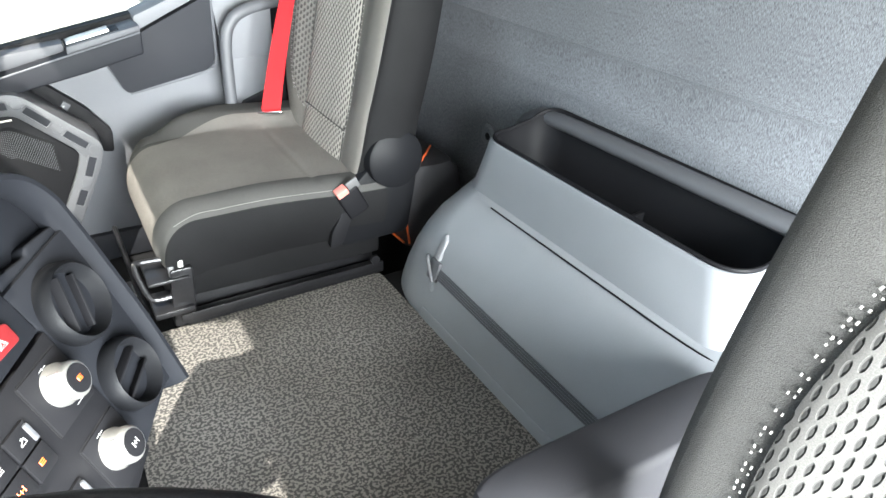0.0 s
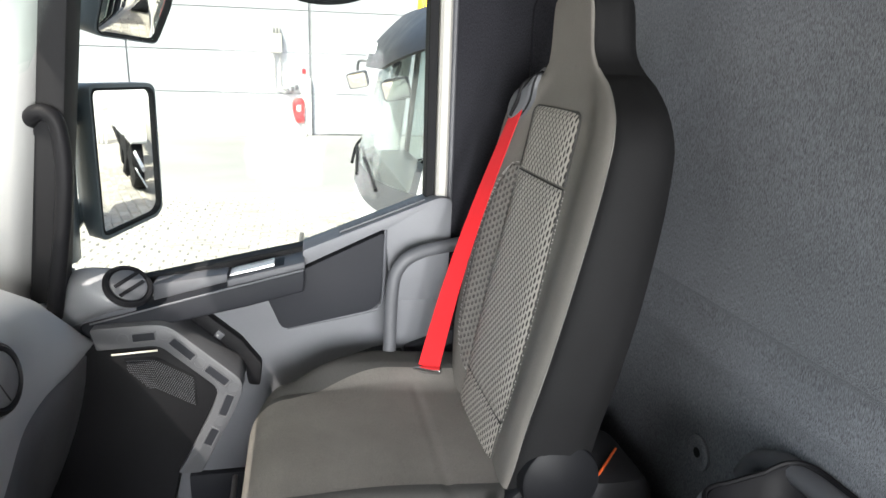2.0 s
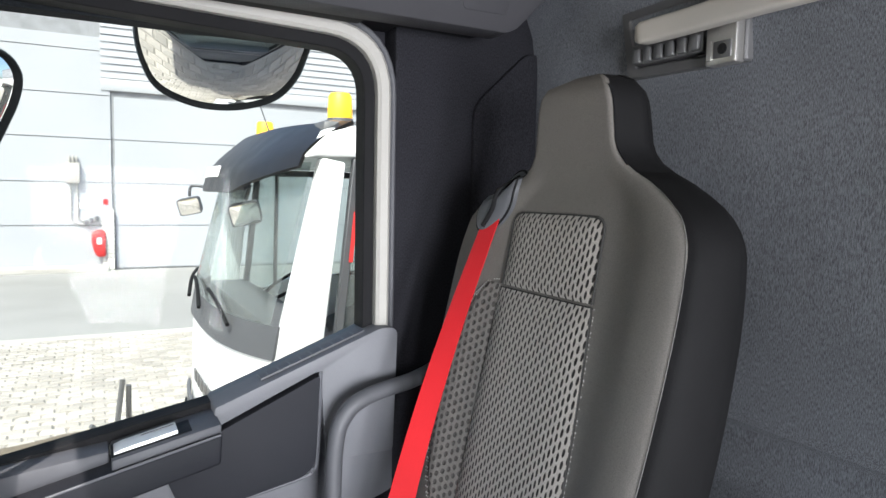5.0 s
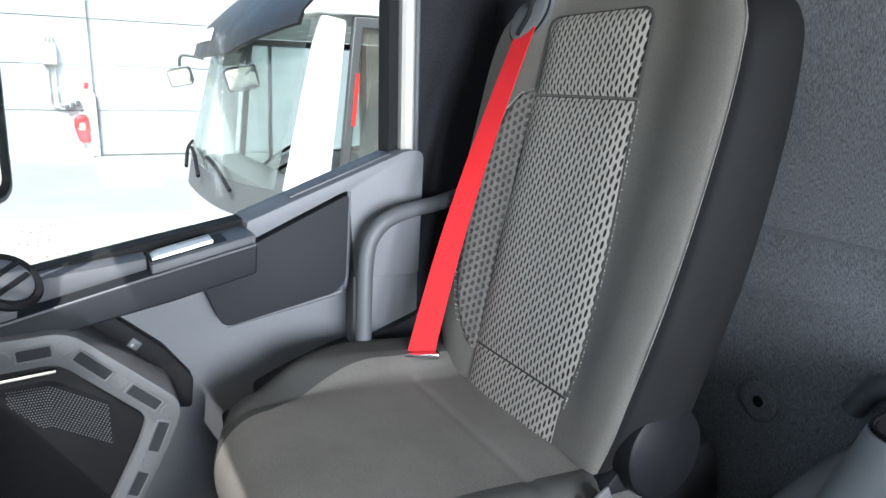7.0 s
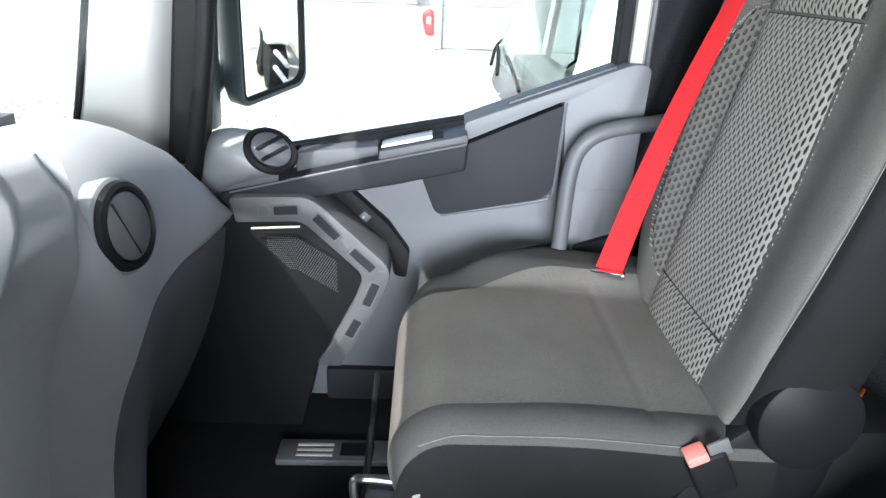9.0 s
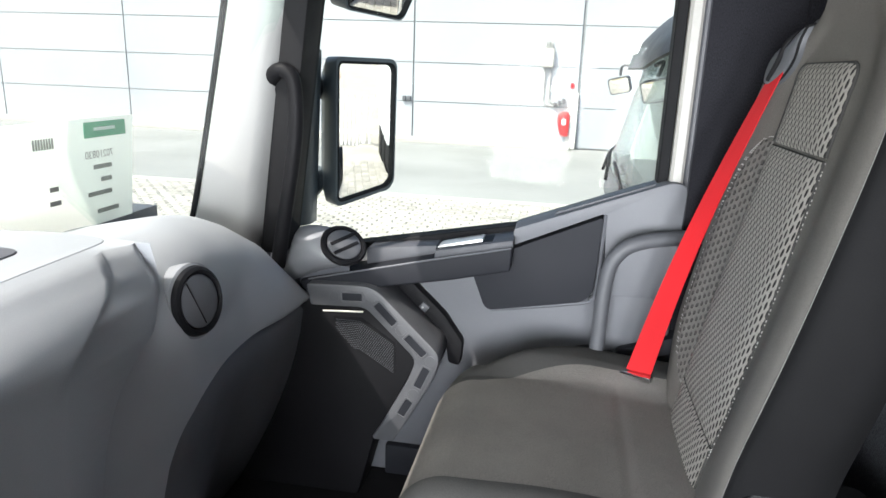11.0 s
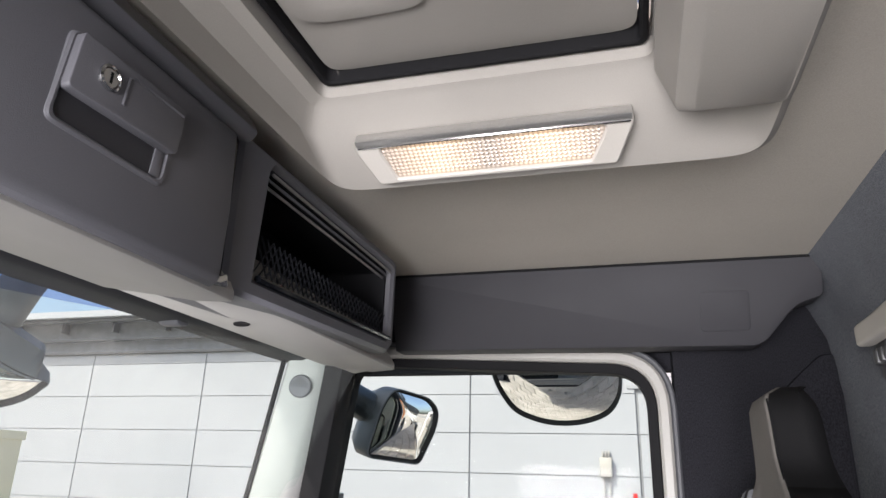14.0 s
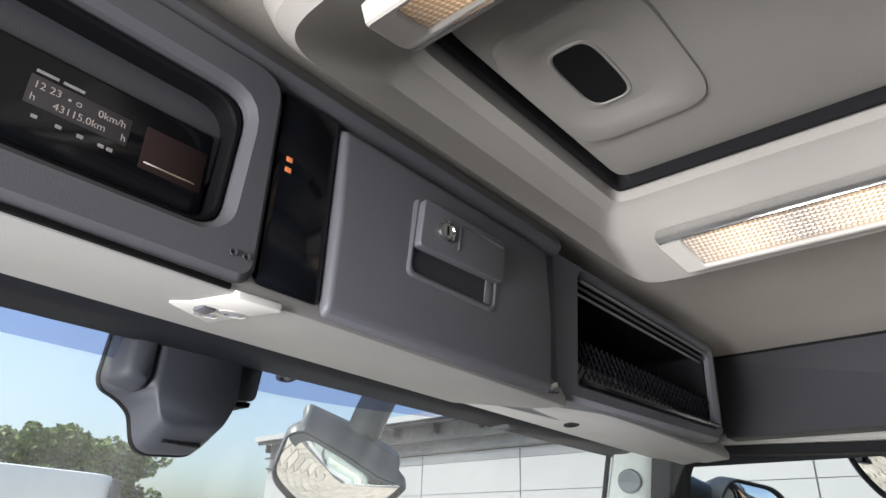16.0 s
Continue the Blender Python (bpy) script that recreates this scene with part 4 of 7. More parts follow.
def superrect(cx, cy, hx, hy, z, n=48, p=7.0, zf=None):
    out = []
    for k in range(n):
        a = k * math.tau / n
        c, s = math.cos(a), math.sin(a)
        x = cx + hx * math.copysign(abs(c) ** (2 / p), c)
        y = cy + hy * math.copysign(abs(s) ** (2 / p), s)
        out.append((x, y, z if zf is None else zf(x, y)))
    return out


HC = ((HX0 + HX1) / 2, (HY0 + HY1) / 2)
hw, hh = (HX1 - HX0) / 2, (HY1 - HY0) / 2
part("surround", loft([superrect(0.397, HC[1], 0.284, 0.337, 0, zf=lambda x, y: ROOF + 0.004, p=16, n=72),
                       superrect(0.397, HC[1], 0.277, 0.330, 0, zf=lambda x, y: 1.316, p=16, n=72),
                       superrect(0.397, HC[1], 0.269, 0.321, 0, zf=lambda x, y: 1.296, p=16, n=72),
                       superrect(0.396, HC[1], 0.259, 0.307, 0, zf=lambda x, y: 1.287, p=16, n=72),
                       superrect(0.37, HC[1], 0.235, 0.220, 0, zf=lambda x, y: 1.322, p=18, n=72),
                       superrect(0.362, HC[1], 0.212, 0.196, 0, zf=lambda x, y: 1.346, p=26, n=72),
                       superrect(HC[0], HC[1], hw + 0.006, hh + 0.006, 0, zf=lambda x, y: 1.352, p=30, n=72),
                       superrect(HC[0], HC[1], hw + 0.006, hh + 0.006, 0, zf=lambda x, y: 1.42, p=30, n=72)], caps=False), HATCHGREY, hatch, "pale beige moulded hatch surround", 30)
part("rear_boss", loft([superrect(0.604, HC[1], 0.066, 0.196, 1.335, p=18), superrect(0.608, HC[1], 0.054, 0.186, 1.285, p=18), superrect(0.612, HC[1], 0.042, 0.172, 1.276, p=18)]), HATCHGREY, hatch, "", 40)
part("rubber_seal", frame_ring(rounded(rect(HX0 - 0.002, HX1 + 0.002, HY0 - 0.002, HY1 + 0.002), 0.012, 3), rounded(rect(HX0 + 0.006, HX1 - 0.006, HY0 + 0.006, HY1 - 0.006), 0.010, 3), "z", 1.364, 1.40, 0.002), RUBBER, hatch)
panel = part("hatch_panel", loft([superrect(HC[0], HC[1], hw - 0.006, hh - 0.006, 1.405, p=20), superrect(HC[0], HC[1], hw - 0.008, hh - 0.008, 1.378, p=20), superrect(HC[0], HC[1], hw - 0.05, hh - 0.05, 1.372, p=12), superrect(HC[0], HC[1], 0.02, 0.02, 1.370)]), HATCHGREY, hatch)
part("handle_rim", loft([superrect(0.262, 0.715, 0.078, 0.100, 1.3755, p=5), superrect(0.262, 0.715, 0.075, 0.097, 1.3668, p=5), superrect(0.262, 0.715, 0.066, 0.088, 1.3655, p=5),
                         superrect(0.262, 0.712, 0.058, 0.070, 1.3660, p=3.2), superrect(0.254, 0.709, 0.030, 0.055, 1.3735, p=4), superrect(0.252, 0.709, 0.026, 0.050, 1.3725, p=4)], first=False), HATCHGREY, panel, "", 50)
part("handle_hole", loft([superrect(0.252, 0.709, 0.0225, 0.046, 1.3722, p=4), superrect(0.252, 0.709, 0.0215, 0.045, 1.3702, p=4)]), RUBBER, panel)
part("handle_lip", tube([(x, y, 1.3716) for x, y, _ in superrect(0.252, 0.709, 0.0245, 0.048, 0, 36, 4)] + [superrect(0.252, 0.709, 0.0245, 0.048, 1.3716, 36, 4)[0]], 0.0022, 6, 0), HATCHGREY, panel)
part("panel_groove", tube([(0.43, HY0 + 0.02, 1.3745), (0.43, HY1 - 0.10, 1.3735)], 0.0010, 6, 0), SLATE, panel)
part("panel_groove", tube([(0.30, HY1 - 0.098, 1.3725), (0.36, HY1 - 0.099, 1.3722), (0.50, HY1 - 0.10, 1.3735)], 0.0008, 6, 0), SLATE, panel)


def lamp(sgn, name_label):
    cy = HC[1] + sgn * (0.992 - HC[1])
    m = Matrix.Translation((0.353, cy, 1.2985)) @ pose(0, 0, 0, -24 * sgn, 0, 0)
    t = thing("ceiling_lamp", name_label, "ceiling lamp", (0.35, cy, 1.29), "ceiling lamps")
    part("lamp_frame", frame_ring(rounded([(-0.160, -0.031 * sgn), (0.163, -0.031 * sgn), (0.163, -0.022 * sgn), (0.144, 0.032 * sgn), (-0.146, 0.032 * sgn), (-0.160, -0.018 * sgn)], 0.004, 2),
                                  rounded([(-0.130, -0.024 * sgn), (0.133, -0.024 * sgn), (0.133, -0.017 * sgn), (0.115, 0.025 * sgn), (-0.121, 0.025 * sgn), (-0.130, -0.014 * sgn)], 0.003, 2), "z", -0.008, 0.01, 0.002), PALE, t)
    o = t.children[-1]
    o.data.transform(m)
    b = prism([(-0.130, -0.024 * sgn), (0.133, -0.024 * sgn), (0.133, -0.017 * sgn), (0.115, 0.025 * sgn), (-0.121, 0.025 * sgn), (-0.130, -0.014 * sgn)], "z", -0.004, 0.006, 0)
    bmesh.ops.transform(b, matrix=m, verts=b.verts)
    part("diffuser", b, LENS, t, "lit clear ribbed diffuser", 0)
    ribs = bmesh.new()
    for i in range(46):
        for j in range(8):
            x, y = -0.127 + 0.0056 * i, (-0.021 + 0.0056 * j)
            if not (-0.128 + max(0, y + 0.014) * 0.24 < x < 0.131 - max(0, y + 0.017) * 0.43):
                continue
            mm = m @ Matrix.Translation((x, y * sgn, -0.0045))
            bmesh.ops.create_cone(ribs, cap_ends=False, segments=4, radius1=0.0008, radius2=0.0034, depth=0.002, matrix=mm @ pose(0, 0, 0, 0, 0, 45))
    part("ribs", ribs, LENS, t, smooth=0)
    part("metal_bar", box(-0.158, 0.162, -0.0335 * sgn - 0.005, -0.0335 * sgn + 0.005, -0.0095, 0.006, 0.002, m=m), BRIGHTMETAL, t, "brushed metal strip")
    part("bar_edge", box(-0.156, 0.160, -0.0285 * sgn - 0.0008, -0.0285 * sgn + 0.0008, -0.0108, -0.004, 0.0003, m=m), CHROME, t)
    return t


lamp(1, "lit ceiling lamp with a ribbed clear diffuser beside the hatch")
lamp(-1, "lit ceiling lamp with a ribbed diffuser on the driver's side")

# ---- curtain rod end on the rear wall ----
rod = thing("folding_rail", "pale aluminium rail folded against the rear wall", "rail", (0.92, 1.5, 1.12))
part("base_plate", frame_ring(rounded([(1.372, 1.104), (1.625, 1.110), (1.648, 1.232), (1.372, 1.238)], 0.005, 2), rounded([(1.405, 1.124), (1.602, 1.128), (1.624, 1.214), (1.405, 1.218)], 0.004, 2), "x", 0.916, 0.936, 0.003), SILVER, rod, "dull grey recessed base plate")
part("plate_floor", prism([(1.40, 1.115), (1.61, 1.12), (1.63, 1.225), (1.40, 1.225)], "x", 0.926, 0.936, 0), SLATE, rod)
part("ratchet_block", prism(rounded([(1.445, 1.128), (1.598, 1.130), (1.604, 1.165), (1.445, 1.162)], 0.004, 2), "x", 0.904, 0.928, 0.003), SILVER, rod)
for k in range(6):
    part("ratchet_tooth", box(0.896, 0.908, 1.448 + 0.0255 * k, 1.468 + 0.0255 * k, 1.131, 1.156, 0.004), SILVER, rod)
br = part("steel_bracket", box(0.899, 0.920, 1.378, 1.434, 1.102, 1.240, 0.003), BRIGHTMETAL, rod, "bright steel bracket")
for z in (1.124, 1.216):
    part("bracket_pocket", box(0.8965, 0.902, 1.385, 1.418, z - 0.013, z + 0.013, 0.002), SILVER, br)
    part("bolt", disc((0.8965, 1.400, z), (-1, 0, 0), [(0.0085, 0.0), (0.0085, 0.0012), (0.005, 0.002), (0.0, 0.001)], 14), STEEL, br)
    part("bracket_rib", box(0.8955, 0.901, 1.420, 1.430, z - 0.015, z + 0.015, 0.0015), BRIGHTMETAL, br)


def bar_ring(y, k=1.0):
    """Flattened box section of the folding bar."""
    x, z, h = 0.872 - 0.020 * sstep(1.50, 1.20, y), 1.171 - 0.022 * sstep(1.55, 0.45, y), 0.0185 * k
    return [(x + p, y, z + q) for p, q in rounded(rect(-0.013 * k, 0.013 * k, -h, h), 0.007 * k, 4)]


part("bar", loft([bar_ring(y, k) for y, k in ((1.556, 0.35), (1.552, 0.75), (1.543, 0.95), (1.53, 1.0), (1.45, 1.0), (1.35, 1.0), (1.2, 1.0), (1.0, 1.0), (0.8, 1.0), (0.40, 1.0))]), PALE, rod, "pale painted flat bar", 60)

# ---- dashboard on the passenger side ----
dash = thing("dashboard", "grey two-tone dashboard with a round air outlet", "dashboard", (-0.4, 1.4, -0.16))


def dash_front(y):
    """x of the dashboard's rear face by y: a shallow wave."""
    return -0.215 + 0.035 * math.exp(-((y - 1.27) / 0.14) ** 2)


def dash_low(y):
    """Height of the seam between the pale shell and the dark knee panel."""
    return table([(1.04, -0.162), (1.150, -0.162), (1.176, 0.0), (1.198, 0.204), (1.23, 0.292), (1.29, 0.333), (1.36, 0.345), (1.55, 0.343), (1.70, 0.325), (1.85, 0.32)], y)


def dash_ring(y):
    k = sstep(1.60, 1.80, y)
    x0 = dash_front(y)
    lo = dash_low(y)
    top = table([(1.04, 0.597), (1.40, 0.596), (1.50, 0.583), (1.58, 0.562), (1.65, 0.532), (1.71, 0.489), (1.77, 0.427), (1.82, 0.368), (1.86, 0.334)], y)
    f = min(1.0, (top - lo) / 0.21)
    mid = top - 0.16 * f
    return [(-0.74, y, -0.162), (-0.74, y, 0.46), (-0.62, y, 0.51 - 0.06 * k), (-0.46, y, top - 0.03 * f), (-0.34, y, top - 0.004 * f), (x0 - 0.10, y, top - 0.010 * f), (x0 - 0.050, y, top - 0.034 * f), (x0 - 0.018, y, top - 0.075 * f),
            (x0 - 0.003, y, top - 0.12 * f), (x0, y, mid), (x0 - 0.002, y, (mid * 2 + lo) / 3), (x0 - 0.004, y, (mid + 2 * lo) / 3), (x0 - 0.006, y, lo + 0.004), (x0 - 0.016, y, lo), (x0 - 0.05, y, lo)]


part("upper_shell", loft([dash_ring(1.04 + 0.815 * i / 64) for i in range(65)]), DASHGREY, dash, "pale grey soft upper dashboard", 60)


def knee_ring(y):
    x0 = dash_front(y) - 0.014
    zt = dash_low(y) - 0.004
    out = [(-0.73, y, -0.163), (-0.73, y, zt), (x0 - 0.03, y, zt), (x0 - 0.008, y, zt - 0.003), (x0, y, zt - 0.012)]
    w = sstep(1.22, 1.55, y)
    for k in range(1, 9):
        t = k / 8
        out.append((x0 - 0.16 * w * t ** 1.6 - 0.02 * t, y, (zt - 0.012) + (-0.163 - zt + 0.012) * t))
    return out


KNEE = surface("knee_plastic", (0.095, 0.099, 0.110), 0.6, fine=900, bump=0.25, var=0.10)
part("knee_panel", loft([knee_ring(1.152 + 0.776 * i / 50) for i in range(51)]), KNEE, dash, "dark charcoal lower dashboard", 60)


def cheek_ring(z):
    yb = table([(-0.17, 1.065), (0.10, 1.070), (0.314, 1.082), (0.37, 1.092), (0.42, 1.114), (0.447, 1.145), (0.470, 1.188), (0.486, 1.238), (0.50, 1.252), (0.56, 1.250), (0.61, 1.235)], z)
    yd = table([(-0.17, 0.955), (0.314, 0.965), (0.445, 0.992), (0.49, 1.012), (0.524, 1.036), (0.545, 1.070), (0.558, 1.108), (0.575, 1.150), (0.61, 1.175)], z)
    r = 0.070 * sstep(0.53, 0.62, z) + 0.028 * sstep(0.40, 0.52, z)
    return [(-0.70, 0.86, z), (-0.70, yb, z), (-0.26, yb + 0.002, z), (-0.206, yb, z), (-0.196 - 0.3 * r, yb - 0.006, z), (-0.190 - 0.6 * r + 0.025, yb - 0.30 * (yb - yd), z), (-0.146 - r, yd + 0.012, z), (-0.139 - r, yd, z), (-0.136 - r, yd - 0.015, z), (-0.132 - r, 0.86, z)]


part("centre_cheek", loft([cheek_ring(-0.165 + 0.770 * i / 60) for i in range(61)]), DASHGREY, dash, "darker grey curved cheek of the centre console", 60)
VD = (0.975, -0.14, 0.17)
part("outlet_pod", disc((-0.186, 1.305, 0.502), VD, [(0.040, -0.10), (0.050, -0.06), (0.056, -0.01), (0.056, 0.0), (0.05, 0.003)], 40), GREY, dash, "", 60)
outlet = part("air_outlet", disc((-0.184, 1.305, 0.502), VD, [(0.051, -0.02), (0.053, -0.002), (0.050, 0.007), (0.045, 0.010), (0.041, 0.004), (0.0, 0.003)], 40), DARK, dash, "black round closed air outlet")
part("outlet_disc", disc((-0.184, 1.304, 0.502), VD, [(0.039, 0.0), (0.039, 0.007), (0.035, 0.010), (0.0, 0.011)], 36), CHARCOAL, outlet)
dq = Vector(VD).to_track_quat("Z", "Y").to_matrix().to_4x4()
part("outlet_line", box(-0.0008, 0.0008, -0.036, 0.036, 0.0098, 0.0114, 0.0002, m=Matrix.Translation((-0.184, 1.304, 0.502)) @ dq @ pose(-0.012, 0, 0, 0, 0, 20)), RUBBER, outlet)
part("top_tray", prism(rounded([(-0.60, 0.70), (-0.24, 0.80), (-0.26, 1.235), (-0.33, 1.25), (-0.60, 1.20)], 0.03), "z", 0.578, 0.607, 0.01), DASHGREY, dash, "grey tray on top of the dashboard")
part("tray_recess", prism(rounded([(-0.55, 0.75), (-0.30, 0.80), (-0.315, 1.15), (-0.55, 1.15)], 0.03), "z", 0.598, 0.610, 0.003), SLATE, dash)

# foot vent on the footwell floor
fv = thing("foot_vent", "dark metal foot plate with slots on the footwell floor", "foot plate", (-0.06, 1.72, -0.165))
part("plate", box(-0.135, 0.10, 1.690, 1.758, -0.166, -0.150, 0.004), CHARCOAL, fv)
for k in range(3):
    part("slot", box(-0.095, -0.02, 1.702 + 0.016 * k, 1.711 + 0.016 * k, -0.152, -0.1485, 0.001), MARK, fv)
part("slot_window", box(-0.005, 0.065, 1.705, 1.745, -0.151, -0.1485, 0.001), DARK, fv)

# ---- engine cover with its tray ----
cover = thing("engine_cover", "grey moulded engine cover between the seats", "engine cover", (0.76, 0.75, 0.0))
PROFILE = [(0.594, -0.012), (0.600, 0.03), (0.618, 0.10), (0.640, 0.155), (0.668, 0.200), (0.702, 0.236), (0.742, 0.262), (0.80, 0.295), (0.87, 0.318), (0.945, 0.328)]
TY0, TY1 = 0.16, 1.255


def cover_pt(i, y):
    x, z = PROFILE[i]
    e = min(max(0.0, (y - (TY1 - 0.19)) / 0.19), 1.0)
    f = min(max(0.0, ((TY0 + 0.15) - y) / 0.15), 1.0)
    k = max(e, f)
    q = math.sqrt(max(0.0, 1 - k * k))
    if 0.475 < y < 1.075 and x > 0.76:
        z = 0.245
    return (x + (0.93 - x) * 0.25 * (1 - q), y, -0.012 + (z + 0.012) * (0.04 + 0.96 * q))


ys = [TY0 + 0.15 * (1 - math.cos(k / 10 * math.pi / 2)) for k in range(11)] + [TY0 + 0.15 + (TY1 - TY0 - 0.34) * k / 6 for k in range(1, 6)] + [0.474, 0.476, 1.0749, 1.0751] + [TY1 - 0.19 + 0.19 * math.sin(k / 10 * math.pi / 2) for k in range(11)]
ys.sort()
part("shell", loft([[cover_pt(i, y) for i in range(len(PROFILE))] + [(0.945, y, -0.02)] for y in ys]), TUNNEL, cover, "", 60)

tray = thing("storage_tray", "grey storage tray with a black recess on the engine cover", "storage tray", (0.83, 0.78, 0.25))
TC = (0.845, 0.778)


def tray_ring(hx, hy, z0, lift=0.0, dx=0.0, rad=0.056):
    pts = rounded([(TC[0] + dx - hx, TC[1] - hy), (TC[0] + dx + hx, TC[1] - hy), (TC[0] + dx + hx, TC[1] + hy), (TC[0] + dx - hx, TC[1] + hy)], min(rad, hx * 0.9), 9)
    return [(x, y, z0 + lift * sstep(0.84, 0.93, x)) for x, y in pts]


part("body", loft([tray_ring(0.116, 0.362, 0.20, dx=-0.002), tray_ring(0.106, 0.350, 0.262), tray_ring(0.096, 0.327, 0.335, 0.02), tray_ring(0.093, 0.318, 0.365, 0.025), tray_ring(0.091, 0.316, 0.372, 0.032), tray_ring(0.089, 0.314, 0.374, 0.034),
                   tray_ring(0.085, 0.310, 0.373, 0.032)], caps=False), TUNNEL, tray, "", 50)
part("recess", loft([tray_ring(0.087, 0.312, 0.3745, 0.034), tray_ring(0.083, 0.308, 0.377, 0.034), tray_ring(0.078, 0.303, 0.372, 0.030), tray_ring(0.070, 0.294, 0.352, 0.01, -0.006), tray_ring(0.058, 0.280, 0.285, 0.0, -0.010), tray_ring(0.052, 0.272, 0.278, 0.0, -0.010), tray_ring(0.01, 0.2, 0.277, 0, -0.01)], first=False), DARK, tray, "black plastic tray insert", 50)
part("recess_rim", tube([(x, y, z) for x, y, z in tray_ring(0.0865, 0.3115, 0.3775, 0.034)] + [tray_ring(0.0865, 0.3115, 0.3775, 0.034)[0]], 0.0035, 6, 0), DARK, tray)
part("divider", prism([(0.785, 0.276), (0.875, 0.276), (0.880, 0.325), (0.84, 0.318), (0.79, 0.322)], "y", 0.745, 0.757, 0.004), DARK, tray)
part("rear_lip", tube([(0.915, 1.175, 0.325), (0.917, 1.155, 0.362), (0.918, 1.120, 0.383), (0.918, 1.08, 0.392), (0.918, 0.90, 0.396), (0.918, 0.46, 0.400)], 0.021, 12, 5, 0.75), CHARCOAL, tray, "dark grey rear lip")
part("seam_line", tube([(x, y, 0.2535) for x, y, _ in superrect(TC[0] - 0.004, TC[1], 0.116, 0.386, 0, 40)][19:46], 0.0016, 6, 0), DARK, cover)
part("base_flange", prism([(0.586, -0.010), (0.600, -0.010), (0.603, 0.020), (0.597, 0.021)], "y", 0.30, 1.06, 0.002), TUNNEL, cover)
for y in (0.44, 1.045):
    part("fixing_boss", disc((0.612, y, 0.075), (-1, 0, 0.25), [(0.012, -0.006), (0.012, 0.0), (0.009, 0.002), (0.0, 0.002)], 18), TUNNEL, cover)

# luggage strap on the cover's front
strap = thing("luggage_strap", "black ribbed elastic strap clipped to the engine cover", "strap", (0.62, 0.85, 0.08))


def on_cover(y, z, off=0.004):
    x = PROFILE[0][0]
    for (xa, za), (xb, zb) in zip(PROFILE, PROFILE[1:]):
        if za <= z <= zb:
            x = xa + (xb - xa) * (z - za) / (zb - za)
    return Vector((x - off, y, z))


band_a, band_b = on_cover(1.035, 0.112), on_cover(0.45, 0.105)
for k in range(5):
    off = Vector((0.002, 0, 0.0045)) * (k - 2)
    part("band_rib", tube([band_a + off, (band_a + band_b) / 2 + off + Vector((-0.001, 0, 0)), band_b + off], 0.0021, 6, 3), CHARCOAL, strap)
part("clip", box(-0.004, 0.006, -0.018, 0.020, -0.022, 0.024, 0.004, m=Matrix.Translation(band_a + Vector((0.0, 0.012, 0.0))) @ pose(0, 0, 0, 0, 16, 0)), CHARCOAL, strap)
part("clip_hook", tube([band_a + Vector((-0.004, 0.03, 0.030)), band_a + Vector((-0.010, 0.022, 0.026)), band_a + Vector((-0.010, 0.004, -0.02))], 0.004, 8), CHARCOAL, strap)
part("anchor_plate", prism([(1.040, 0.135), (1.063, 0.138), (1.057, 0.185), (1.045, 0.175)], "x", 0.624, 0.634, 0.002, shear=lambda x, y, z: (x + 0.55 * (z - 0.135), y, z)), GREY, strap)

# ---- passenger seat ----
SY = 1.507


def xf(z):
    return 0.580 + 0.186 * (min(z, 0.91) - 0.322) - 0.03 * max(0.0, z - 0.91)


LO = [(0.22, 1.300), (0.34, 1.262), (0.50, 1.232), (0.72, 1.214), (0.83, 1.216), (0.875, 1.240), (0.91, 1.300), (0.94, 1.365), (0.965, 1.388), (1.00, 1.394), (1.040, 1.400), (1.060, 1.413), (1.072, 1.432), (1.078, 1.460)]
HI = [(0.22, 1.745), (0.34, 1.790), (0.50, 1.800), (0.72, 1.785), (0.82, 1.770), (0.875, 1.735), (0.925, 1.625), (0.96, 1.595), (1.040, 1.580), (1.060, 1.566), (1.072, 1.548), (1.078, 1.520)]
DEEP = [(0.22, 0.13), (0.40, 0.122), (0.60, 0.112), (0.80, 0.090), (0.88, 0.072), (0.95, 0.062), (1.045, 0.056), (1.065, 0.040), (1.078, 0.012)]


def back_front(y, z):
    lo, hi = table(LO, z), table(HI, z)
    u = (y - lo) / (hi - lo)
    b = 0.020 * (1 - sstep(0.86, 0.95, z)) * (0.4 + 0.6 * sstep(0.24, 0.40, z))
    x = xf(z) - b * (sstep(0.28, 0.10, u) + sstep(0.72, 0.88, u))
    edge = max(0.0, 1 - min(u, 1 - u) / 0.07)
    x += 0.022 * (1 - math.sqrt(max(0.0, 1 - edge * edge)))
    x += 0.03 * sstep(1.058, 1.078, z)
    return x


def seat_rows():
    zs = [0.225 + (1.078 - 0.225) * k / 58 for k in range(59)]
    us = [0, 0.012, 0.03, 0.055] + [0.08 + 0.84 * k / 26 for k in range(27)] + [0.945, 0.97, 0.988, 1]
    return zs, us


seat = thing("passenger_seat", "grey and black cloth passenger seat with built-in headrest", "seat", (0.40, SY, 0.0), "seats")
zs, us = seat_rows()
CUT = 0.026  # where the cloth ends and the side cover begins
us = [CUT + (1 - 2 * CUT) * u for u in us]
bm = bmesh.new()
grid = []
for z in zs:
    lo, hi = table(LO, z), table(HI, z)
    grid.append([bm.verts.new((back_front(lo + (hi - lo) * u, z), lo + (hi - lo) * u, z)) for u in us])
for a, b in zip(grid, grid[1:]):
    for i in range(len(us) - 1):
        bm.faces.new((a[i], a[i + 1], b[i + 1], b[i]))
back = part("backrest", bm, SEATCLOTH, seat, "grey cloth backrest and headrest cover", 80)


